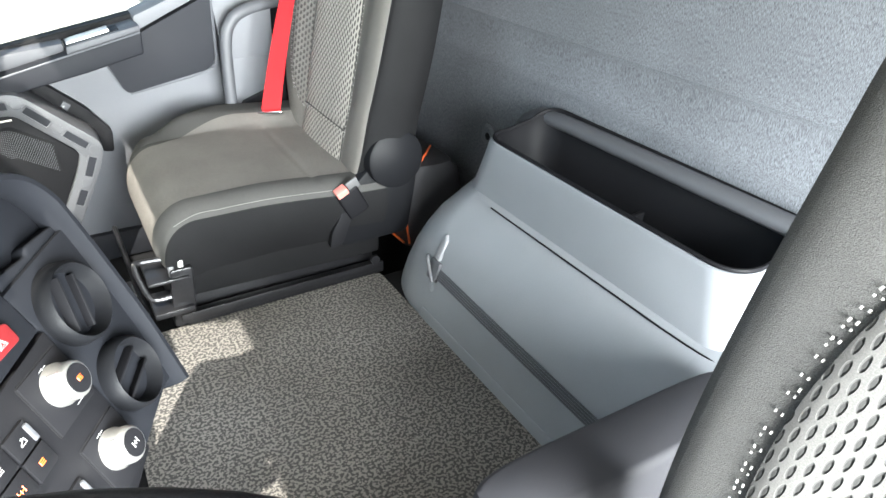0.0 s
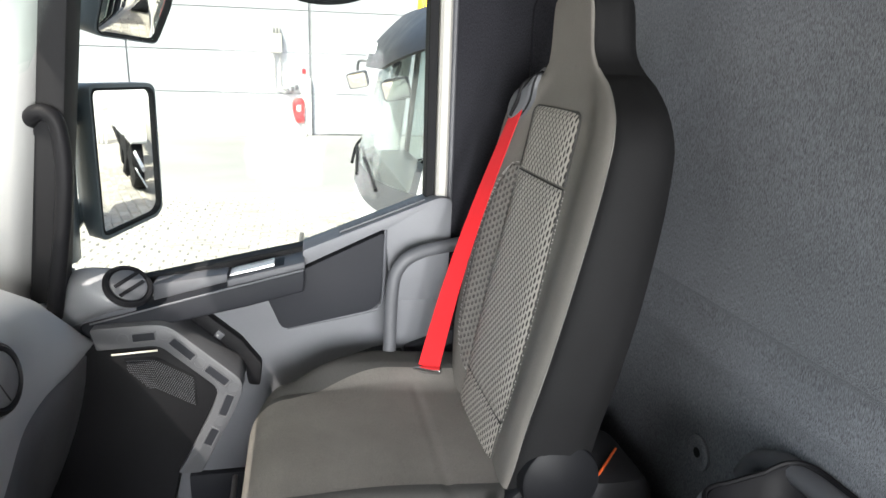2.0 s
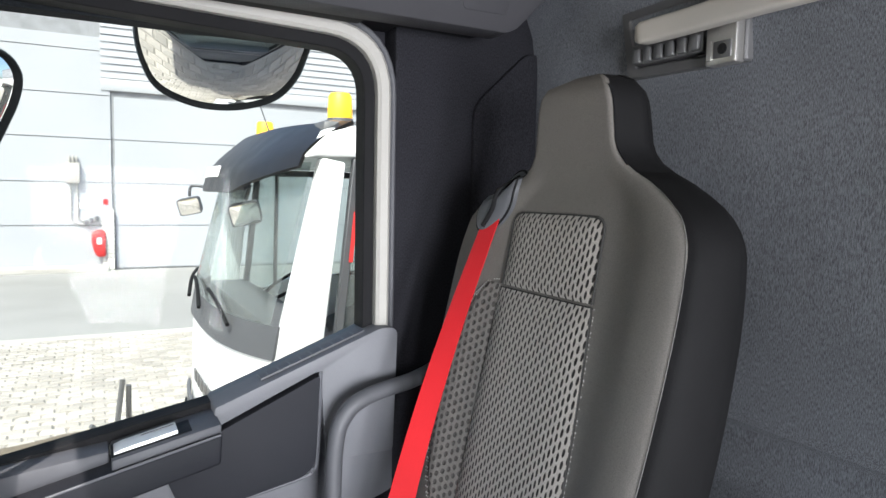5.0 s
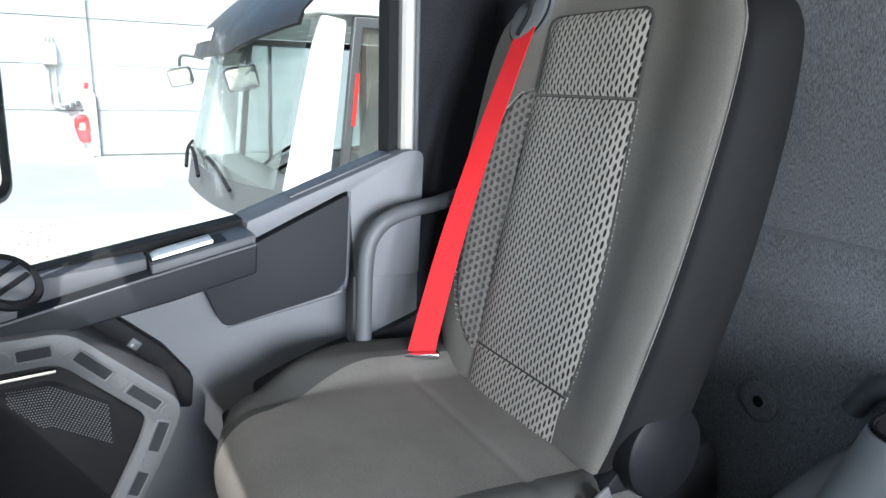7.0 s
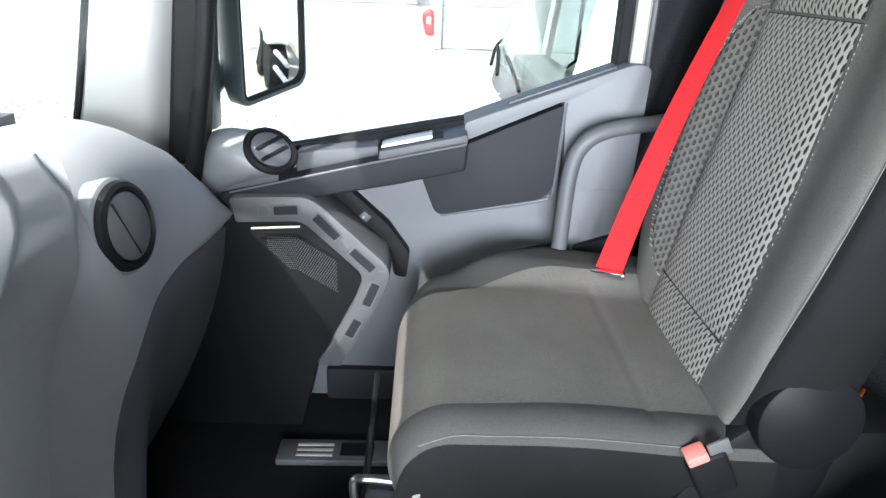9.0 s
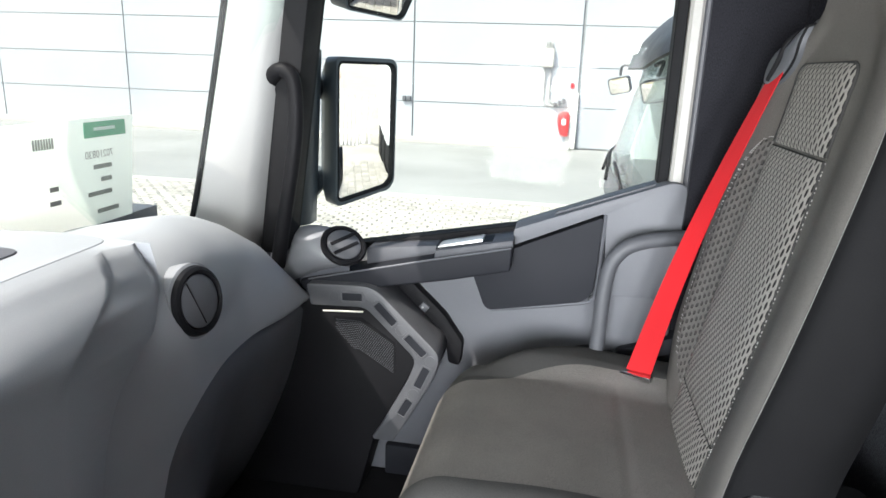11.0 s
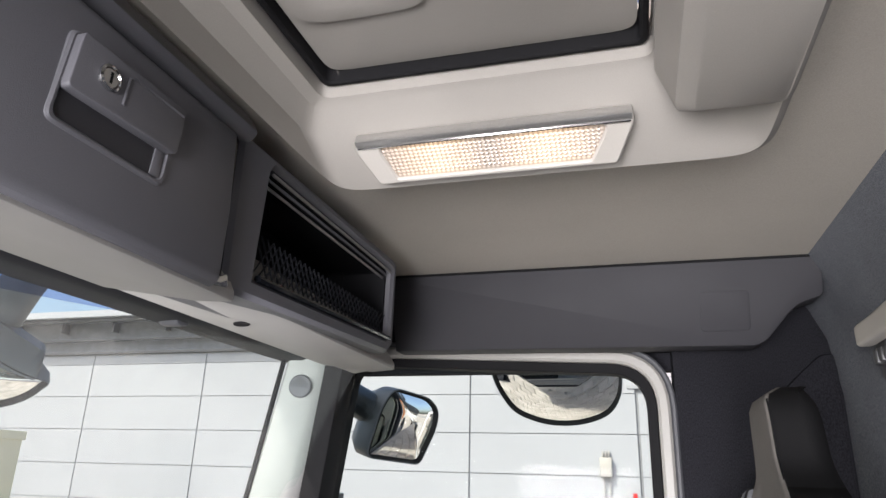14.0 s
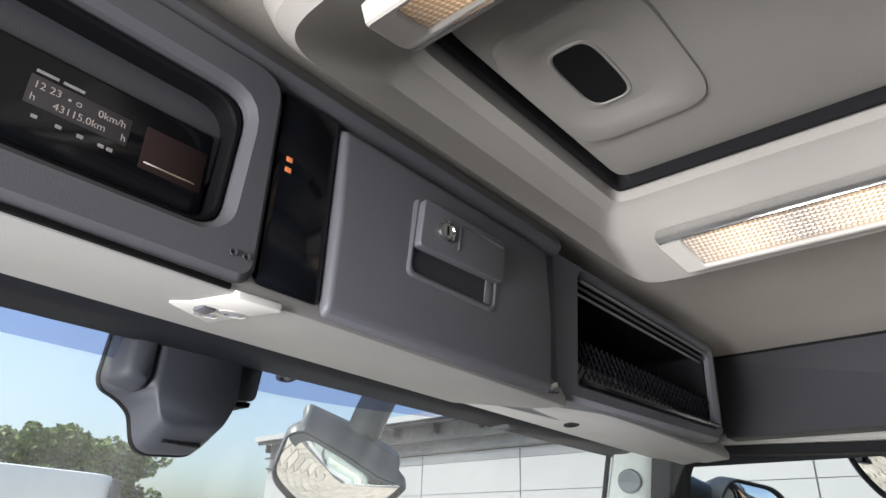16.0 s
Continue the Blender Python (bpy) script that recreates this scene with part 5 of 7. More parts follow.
def side_ring(z):
    lo, hi = table(LO, z), table(HI, z)
    x0, d = back_front(lo, z), table(DEEP, z)
    x1 = back_front(hi, z)
    w = hi - lo
    front = [(back_front(lo + w * u, z), lo + w * u, z) for u in (CUT, 0.016, 0.008)]
    end = [(back_front(hi - w * u, z), hi - w * u, z) for u in (0.008, 0.016, CUT)]
    return front + [(x0, lo, z), (x0 + 0.02, lo - 0.006, z), (x0 + d * 0.5, lo - 0.008, z), (x0 + d * 0.85, lo + 0.004, z), (x0 + d, lo + 0.04, z), (x0 + d + 0.01, (lo + hi) / 2, z), (x1 + d, hi - 0.04, z), (x1 + d * 0.85, hi - 0.004, z), (x1 + d * 0.5, hi + 0.008, z), (x1 + 0.02, hi + 0.006, z), (x1, hi, z)] + end


def side_shell(name, heights, mat_, label):
    bm = bmesh.new()
    rings = [[bm.verts.new(p) for p in side_ring(z)] for z in heights]
    for a, b in zip(rings, rings[1:]):
        for i in range(len(a) - 1):
            bm.faces.new((a[i], a[i + 1], b[i + 1], b[i]))
    bm.faces.new(rings[-1])
    bm.faces.new(rings[0])
    part(name, bm, mat_, seat, label, 50)


side_shell("back_shell", [z for z in zs if z < 0.935], SEATBLACK, "black leatherette side and back cover")
side_shell("headrest_side", [z for z in zs if z > 0.92], SEATBLACK, "black side of the headrest")


def on_back(y, z, off):
    return (back_front(y, z) - off, y, z)


def strip_y(z, a, b, t):
    return a(z) + (b(z) - a(z)) * t


INS_L = lambda z: 1.395 - 0.012 * sstep(0.86, 0.50, z) + 0.020 * sstep(0.40, 0.27, z)   # inboard edge
INS_R = lambda z: 1.620 + 0.022 * sstep(0.86, 0.32, z)                                 # outboard edge
puff = lambda t, k: k * (1 - (2 * t - 1) ** 6)


def insert_panel(name, z0, z1, mat_, a, b, k, label=""):
    return part(name, sheet(lambda u, v: on_back(strip_y(z0 + (z1 - z0) * v, a, b, u), z0 + (z1 - z0) * v, 0.001 + puff(u, k) * (0.3 + 0.7 * (1 - (2 * v - 1) ** 10))), 16, max(6, int((z1 - z0) / 0.005)), 0.003), mat_, seat, label, 80)


corner = lambda z: 0.020 * (1 - math.sqrt(1 - min(1.0, max(0.0, (z - 0.848) / 0.0201)) ** 2))   # rounded upper corners
TOP_L = lambda z: INS_L(z) + corner(z)
TOP_R = lambda z: INS_R(z) - corner(z)
insert_panel("headrest_insert", 0.748, 0.868, INSERT, TOP_L, TOP_R, 0.009, "open-knit shoulder insert")
for z0, z1 in ((0.748, 0.868), (0.318, 0.742), (0.232, 0.312)):
    hs = [z0 + (z1 - z0) * k / 36 for k in range(37)]
    ring_ = [on_back(TOP_L(z), z, 0.0015) for z in hs] + [on_back(strip_y(z1, TOP_L, TOP_R, k / 12), z1, 0.0015) for k in range(1, 12)] + [on_back(TOP_R(z), z, 0.0015) for z in hs[::-1]]
    part("insert_piping", tube(ring_, 0.0022, 8, 0), BORDER, seat)

insert_panel("back_insert", 0.318, 0.742, INSERT, INS_L, INS_R, 0.009, "open-knit central insert")
insert_panel("lumbar_insert", 0.232, 0.312, INSERT, INS_L, INS_R, 0.006, "open-knit lumbar insert")
BOL = lambda z: 1.624 + 0.022 * sstep(0.86, 0.32, z) + 0.088 * math.sin(math.pi * min(1.0, max(0.0, (z - 0.300) / 0.455))) ** 0.45
insert_panel("side_insert", 0.305, 0.748, BOLSTER, lambda z: INS_R(z) + 0.004, BOL, 0.003, "dotted cloth side bolster")


def stitches(name, pts, parent, gap=0.0055, ln=0.0036, r=0.0009):
    """A dashed seam of short threads along a line."""
    ps = smooth_path(pts, 10)
    out = bmesh.new()
    acc, on = 0.0, 0.0
    for a, b in zip(ps, ps[1:]):
        d = (b - a).length
        while acc < d:
            p, q = a + (b - a) * (acc / d), a + (b - a) * (min(d, acc + ln) / d)
            if (q - p).length > ln * 0.4:
                t = tube([p, q], r, 4, 0)
                me = bpy.data.meshes.new("s")
                t.to_mesh(me)
                t.free()
                out.from_mesh(me)
                bpy.data.meshes.remove(me)
            acc += gap
        acc -= d
    return tagged(part(name, out, THREAD, parent, "pale seam stitches", 0), kind="stuff")


zz = [0.30 + 0.45 * k / 14 for k in range(15)]
stitches("stitching", [on_back(INS_L(z) - 0.006, z, 0.002) for z in zz], back)
stitches("stitching", [on_back(BOL(z) + 0.006, z, 0.002) for z in zz] + [on_back(INS_R(0.75) + 0.004, 0.755, 0.002)], back)
stitches("stitching", [on_back(BOL(z) + 0.011, z, 0.002) for z in zz], back)
part("edge_seam", tube([on_back(table(LO, z) + CUT * (table(HI, z) - table(LO, z)), z, 0.0006) for z in (0.28, 0.40, 0.55, 0.70, 0.80, 0.86, 0.89, 0.915, 0.93, 0.945)], 0.0006, 6), SEAMTHREAD, back)
part("headrest_seam", tube([on_back(table(LO, z) + CUT * (table(HI, z) - table(LO, z)), z, 0.0005) for z in (0.94, 0.97, 1.00, 1.03, 1.055)], 0.0014, 6), DARK, back)

# cushion


def cush_top(x, y):
    z = 0.260
    z -= 0.020 * sstep(0.30, 0.62, x)
    z += 0.030 * sstep(1.665, 1.75, y) * sstep(0.15, 0.30, x)
    z += 0.0015 * sstep(1.345, 1.30, y)
    z -= 0.004 * math.exp(-((x - 0.4655) / 0.006) ** 2) * (sstep(1.29, 1.31, y) - sstep(1.68, 1.70, y))
    z -= 0.0025 * math.exp(-((y - (1.668 + 0.03 * sstep(0.15, 0.5, x))) / 0.006) ** 2)
    e = max(0.0, 1 - (y - cl(x)) / 0.045)
    z -= 0.030 * (1 - math.sqrt(max(0, 1 - min(1, e) ** 2)))
    e = max(0.0, 1 - (ch(x) - y) / 0.06)
    z -= 0.040 * (1 - math.sqrt(max(0, 1 - min(1, e) ** 2)))
    return z


cl = lambda x: 1.272 + 0.03 * (1 - sstep(0.118, 0.20, x)) ** 2
ch = lambda x: 1.725 + 0.125 * sstep(0.118, 0.42, x)
def cushion_pt(u, v):
    lo_, hi_ = cl(0.20), ch(0.20)
    plan = 0.055 * sstep(0.70, 1.0, v) ** 2 + 0.020 * sstep(0.12, 0.0, v) ** 2
    if u < 0.30:
        phi = radians(-42 + 132 * u / 0.30)
        y = cl(0.20) + (ch(0.20) - cl(0.20)) * v
        zt = cush_top(0.20, y)
        x = 0.20 - 0.086 * math.cos(phi) + plan * (1 - u / 0.30)
        return (x, y, zt - 0.092 + 0.092 * math.sin(phi))
    x = 0.20 + 0.42 * (u - 0.30) / 0.70
    y = cl(x) + (ch(x) - cl(x)) * v
    return (x, y, cush_top(x, y))


part("cushion", sheet(lambda u, v: cushion_pt(u, 0.0955 + 0.695 * v), 80, 44), CUSHCLOTH, seat, "grey ribbed cloth seat cushion", 80)
part("inner_border", sheet(lambda u, v: cushion_pt(u, 0.0955 * v), 80, 12), BORDER, seat, "dark cloth border of the cushion", 80)
part("outer_border", sheet(lambda u, v: cushion_pt(u, 0.7905 + 0.2095 * v), 80, 16), BORDER, seat, "dark cloth side roll of the cushion", 80)
bm = bmesh.new()
edge_ = [cushion_pt(1 - k / 40, 0.0) for k in range(41)] + [cushion_pt(0.0, k / 20) for k in range(1, 21)] + [cushion_pt(k / 40, 1.0) for k in range(1, 41)]
rws = []
for dz, inn in ((0.0, 0.0), (-0.006, -0.002), (-0.05, -0.003), (-0.09, 0.008), (-0.13, 0.025)):
    row = []
    for x, y, z in edge_:
        c = Vector((0.42 - x, 1.53 - y)).normalized()
        row.append(bm.verts.new((x + c.x * inn, y + c.y * inn, max(z + dz, 0.095) if z > 0.15 else min(z, 0.125) + dz * 0.25)))
    rws.append(row)
for a_, b_ in zip(rws, rws[1:]):
    for i in range(len(edge_) - 1):
        bm.faces.new((a_[i], a_[i + 1], b_[i + 1], b_[i]))
part("cushion_side", bm, SEATBLACK, seat, "black leatherette skirt of the cushion", 60)
part("cushion_seam", tube([tuple(Vector(cushion_pt(u_, 0.006)) + Vector((0, -0.001, 0.001))) for u_ in (0.22, 0.30, 0.38, 0.46, 0.55, 0.65, 0.75, 0.85)], 0.0007, 6), SEAMTHREAD, seat)
# base and rails
base = part("seat_box", prism(rounded([(0.165, 0.045), (0.61, 0.035), (0.61, 0.20), (0.155, 0.20)], 0.012), "y", 1.295, 1.80, 0.006), SEATBLACK, seat, "black plastic seat base")
part("box_hole", disc((0.198, 1.2945, 0.131), (0, -1, 0), [(0.006, 0), (0.006, 0.001), (0.0, 0.001)], 12), RUBBER, base)
part("base_hoop", box(0.15, 0.60, 1.31, 1.78, -0.165, 0.05, 0.01), STEEL, seat)
for y in (1.268, 1.76):
    rail = part("seat_rail", box(0.145, 0.600, y - 0.014, y + 0.020, 0.002, 0.022, 0.003), STEEL, seat, "dark steel slide rail")
    part("rail_edge", box(0.135, 0.598, y - 0.018, y - 0.013, 0.012, 0.034, 0.001), STEEL, rail)
    part("rail_bolt", disc((0.575, y - 0.016, 0.045), (0, -1, 0), [(0.012, 0), (0.012, 0.008), (0.0, 0.008)], 6), STEEL, rail)
part("front_bracket", prism(rounded([(0.120, 0.0), (0.165, 0.0), (0.175, 0.135), (0.130, 0.135)], 0.006), "y", 1.262, 1.29, 0.003), STEEL, seat)
part("bracket_top", box(0.085, 0.165, 1.255, 1.345, 0.112, 0.120, 0.003), STEEL, seat)
part("bracket_clip", box(0.128, 0.140, 1.268, 1.282, 0.118, 0.142, 0.002), SILVER, seat)
part("cross_bar", tube([(0.075, 1.31, 0.02), (0.070, 1.75, 0.02)], 0.006, 8, 0), STEEL, seat)
part("bracket_stay", box(0.148, 0.160, 1.272, 1.284, 0.05, 0.150, 0.002), BRIGHTMETAL, seat)
part("bracket_foot", box(0.085, 0.165, 1.25, 1.34, 0.035, 0.050, 0.004), STEEL, seat)
part("slide_bar", tube([(0.150, 1.275, 0.072), (0.100, 1.275, 0.070), (0.082, 1.278, 0.085), (0.070, 1.295, 0.145), (0.085, 1.302, 0.148), (0.125, 1.300, 0.146)], 0.006, 8, 5), STEEL, seat, "bent steel slide release bar")
part("recliner_cover", disc((0.640, 1.300, 0.280), (0, -1, 0.05), [(0.066, -0.04), (0.068, 0.034), (0.066, 0.042), (0.060, 0.046), (0.0, 0.048)], 40), SATIN, seat, "black round recliner cover")
part("recliner_arm", prism(rounded([(0.50, 0.08), (0.68, 0.08), (0.705, 0.22), (0.700, 0.28), (0.59, 0.27), (0.50, 0.19)], 0.02), "y", 1.278, 1.315, 0.01), SATIN, seat)

# belt and buckle
belt = thing("seat_belt", "bright red seat belt hanging over the backrest edge", "seat belt", (0.50, 1.72, 0.25))


def ribbon(name, pts, widths, mat_, parent, thick=0.0018, label=""):
    ps = [Vector(p) for p in pts]
    bm = bmesh.new()
    rows = []
    for p, w in zip(ps, widths):
        rows.append((p - Vector(w), p + Vector(w)))
    vs = [[bm.verts.new(a.lerp(b, t)) for t in (0, 0.25, 0.5, 0.75, 1)] for a, b in rows]
    for a, b in zip(vs, vs[1:]):
        for i in range(4):
            bm.faces.new((a[i], a[i + 1], b[i + 1], b[i]))
    bmesh.ops.recalc_face_normals(bm, faces=bm.faces)
    bmesh.ops.solidify(bm, geom=bm.faces[:], thickness=thick)
    return part(name, bm, mat_, parent, label, 60)


BZ = [0.272 + 0.615 * k / 24 for k in range(25)]
bp_, bw_ = [], []
for k, z in enumerate(BZ):
    t = k / 24
    y = 1.728 - 0.070 * t ** 1.2 - 0.004 * math.sin(t * 3)
    x = 0.505 + (0.668 - 0.505) * t - 0.014 * math.sin(math.pi * t)
    bp_.append((x, y, z))
    bw_.append((0.018 * (1 - t) + 0.004, -0.014 - 0.007 * t, 0.004 * t + 0.002))
ribbon("webbing", bp_, bw_, RED, belt, label="bright red woven webbing")
part("lower_tongue", box(-0.034, 0.034, -0.008, 0.008, -0.006, 0.006, 0.003, m=Matrix.Translation((0.499, 1.716, 0.272)) @ pose(0, 0, 0, 0, -6, -33)), CHROME, belt, "steel belt tongue")
part("lower_bracket", box(0.51, 0.57, 1.735, 1.765, 0.20, 0.255, 0.006), DARK, belt)


def on_guide(a, k, h):
    """A tilted oval on the shoulder of the backrest."""
    return on_back(1.655 + k * (-0.034 * math.cos(a) + 0.026 * math.sin(a)), 0.886 + k * (0.050 * math.cos(a) + 0.020 * math.sin(a)), h)


GUIDE = surface("guide_plastic", (0.085, 0.088, 0.096), 0.5, fine=900, bump=0.2, var=0.08, spec=0.3)
guide = part("belt_guide", loft([[on_guide(q * math.tau / 32, k, h) for q in range(32)] for k, h in ((1.0, -0.010), (1.0, 0.008), (0.93, 0.0125), (0.80, 0.014), (0.05, 0.013))]), GUIDE, belt, "slate grey plastic belt guide")
part("guide_slot", tube([on_guide(3.5, 0.80, 0.0135), on_guide(4.2, 0.30, 0.0150), on_guide(0.6, 0.35, 0.0150), on_guide(0.15, 0.80, 0.0135)], 0.0042, 8, 5), RUBBER, guide)
part("guide_rim", tube([on_guide(q * math.tau / 32, 0.98, 0.0095) for q in range(33)], 0.0022, 6, 0), RUBBER, guide)
buckle = thing("belt_buckle", "black seat belt buckle with a red release button", "buckle", (0.5, 1.275, 0.2))
BM = Matrix.Translation((0.530, 1.268, 0.205)) @ pose(0, 0, 0, 8, -28, 0)
part("body", box(-0.026, 0.026, -0.012, 0.012, -0.045, 0.030, 0.006, 3, m=BM), DARK, buckle)
part("button", box(-0.024, 0.004, -0.013, 0.011, 0.026, 0.042, 0.003, m=BM), PINK, buckle, "faded red release button")
part("label_tag", box(0.006, 0.034, -0.008, -0.003, 0.020, 0.048, 0.002, m=BM), SILVER, buckle)
part("stalk", prism(rounded([(0.475, 0.09), (0.505, 0.095), (0.535, 0.165), (0.508, 0.175), (0.482, 0.13)], 0.008), "y", 1.268, 1.283, 0.003), DARK, buckle)

# bag behind the seat
bag = thing("tool_bag", "black cloth bag with orange piping behind the seat", "bag", (0.78, 1.30, 0.0))
part("bag_body", loft([superrect(0.79, 1.425, 0.09 * a, 0.100 * b, z, 40, 5) for z, a, b in ((-0.005, 0.92, 0.95), (0.02, 1.0, 1.0), (0.12, 0.98, 1.0), (0.185, 0.85, 0.95), (0.212, 0.6, 0.9), (0.218, 0.2, 0.7))]), BAGCLOTH, bag)
part("piping", tube([(0.712, 1.332, 0.01), (0.700, 1.328, 0.10), (0.715, 1.336, 0.185), (0.76, 1.36, 0.218), (0.82, 1.42, 0.226)], 0.0028, 6), ORANGE, bag, "orange piping")
part("piping", tube([(0.700, 1.34, 0.012), (0.698, 1.42, 0.010), (0.70, 1.50, 0.012)], 0.0028, 6), ORANGE, bag)
for k in range(4):
    part("print_bar", box(0.699, 0.7025, 1.345 + 0.020 * k, 1.357 + 0.020 * k, 0.10, 0.128, 0.002, m=None), ORANGE, bag)

# ---- driver's side ----
stack = thing("switch_panel", "black switch panel with silver knobs and round vents", "switch panel", (-0.03, 0.6, 0.25))
PN = Vector((0.78, -0.47, 0.42)).normalized()      # the wing is turned towards the driver
PU = (Vector((0, 0, 1)) - PN * PN.z).normalized()
PR = PU.cross(PN)
PM = Matrix((PR, PU, PN)).transposed().to_4x4()
PM.translation = Vector((0.015, 0.668, 0.370))


def pprism(name, poly, d0, d1, mat_, parent, r=0.002, label="", seg=2):
    b = prism(poly, "z", d0, d1, r, seg)
    bmesh.ops.transform(b, matrix=PM, verts=b.verts)
    return part(name, b, mat_, parent, label)


def pring(name, outer, inner, d0, d1, mat_, parent, r=0.001):
    b = frame_ring(outer, inner, "z", d0, d1, r)
    bmesh.ops.transform(b, matrix=PM, verts=b.verts)
    return part(name, b, mat_, parent)


def pbox(name, u0, u1, v0, v1, d0, d1, mat_, parent, r=0.002, label=""):
    return part(name, box(u0, u1, v0, v1, d0, d1, r, m=PM), mat_, parent, label)


def pdisc(name, cx, cy, prof, mat_, parent, n=32, label=""):
    return part(name, disc(PM @ Vector((cx, cy, 0)), PN, prof, n), mat_, parent, label)


EDGE = [(-0.30, 0.225), (-0.15, 0.243), (-0.067, 0.249), (-0.015, 0.250), (0.028, 0.243), (0.057, 0.227), (0.072, 0.201), (0.075, 0.175), (0.074, 0.105), (0.070, 0.029), (0.058, -0.056)]
BASE = [(0.033, -0.053), (-0.048, -0.068), (-0.109, -0.082), (-0.30, -0.115)]
pprism("cowl", [(u - 0.006, v - 0.004) for u, v in EDGE] + BASE, -0.11, -0.034, COWL, stack, 0.004, "dark grey cowl of the dashboard's wing")
rim = [PM @ Vector((u - 0.007, v - 0.006, -0.012)) for u, v in EDGE]
part("cowl_rim", tube(rim, 0.0095, 10, 5, 2.3, PN), COWL, stack, "raised rounded edge of the cowl")
pprism("pocket_floor", rounded([(-0.070, 0.150), (0.064, 0.155), (0.066, 0.195), (0.050, 0.222), (0.0, 0.236), (-0.070, 0.234)], 0.008, 3), -0.036, -0.030, COWL, stack, 0.001, "open pocket in the wing")
pprism("pocket_step", [(-0.052, 0.146), (0.060, 0.156), (0.060, 0.168), (0.010, 0.170), (0.004, 0.162), (-0.040, 0.166), (-0.052, 0.156)], -0.034, -0.012, COWL, stack, 0.004)
pprism("vent_face", [(-0.057, 0.152), (-0.052, 0.100), (-0.050, -0.066), (0.031, -0.049), (0.054, -0.052), (0.066, 0.029), (0.069, 0.105), (0.064, 0.160)], -0.036, -0.006, COWL, stack, 0.003, "dark grey vent panel")
pprism("hazard_field", [(-0.30, 0.165), (-0.060, 0.168), (-0.058, 0.150), (-0.055, 0.106), (-0.30, 0.085)], -0.034, -0.005, COWL, stack, 0.002)
pprism("black_plate", [(-0.30, 0.083), (-0.053, 0.1035), (-0.0515, -0.067), (-0.109, -0.080), (-0.30, -0.112)], -0.034, -0.002, DARK, stack, 0.002, "black plastic switch plate")
for cx, cy, R, ang in ((-0.002, 0.100, 0.0440, 68), (-0.005, 0.002, 0.0405, 12)):
    v = pdisc("round_vent", cx, cy, [(R * 0.98, -0.02), (R * 1.03, -0.004), (R * 0.99, 0.008), (R * 0.90, 0.012), (R * 0.83, 0.006), (R * 0.76, -0.012), (R * 0.70, -0.016), (0.0, -0.016)], SATIN, stack, 48, "satin black round air vent")
    pdisc("vent_throat", cx, cy, [(R * 0.70, -0.0155), (R * 0.70, -0.0145), (0.0, -0.0145)], RUBBER, v, 32)
    for k in (-1, 1):
        part("vent_blade", box(-R * 0.66, R * 0.66, -0.0018, 0.0018, -0.014, 0.0045, 0.0012, m=PM @ pose(cx, cy, 0, 0, 0, ang) @ pose(0, 0.0115 * k, 0, 12 * k, 0, 0)), DARK, v)
    part("vent_rib", box(-0.0012, 0.0012, -R * 0.62, R * 0.62, -0.015, -0.010, 0.0004, m=PM @ pose(cx, cy, 0, 0, 0, ang)), DARK, v)
haz = pprism("hazard_button", rounded(rect(-0.123, -0.084, 0.1165, 0.1375), 0.003, 2), -0.006, 0.004, REDPLASTIC, stack, 0.002, "red hazard light button")
for rr in (0.0062, 0.0034):
    tri_ = [PM @ Vector((-0.1035 + rr * math.sin(k * math.tau / 3), 0.126 + rr * math.cos(k * math.tau / 3), 0.0046)) for k in (0, 1, 2, 0)]
    part("triangle_mark", tube(tri_, 0.0004, 4, 0), MARK, haz)


def mark(u, v, shapes, mat_, parent):
    """A small printed symbol of a few strokes, each (u0, v0, u1, v1) in millimetres."""
    b = merge(*[tube([PM @ Vector((u + a / 1000, v + c / 1000, 0.0)), PM @ Vector((u + d / 1000, v + e / 1000, 0.0))], 0.00045, 4, 0) for a, c, d, e in shapes])
    return b


def symbol(u, v, w, shapes, mat_, parent):
    b = mark(u, v, shapes, mat_, parent)
    bmesh.ops.translate(b, verts=b.verts, vec=PN * w)
    return part("printed_symbol", b, mat_, parent, smooth=0)


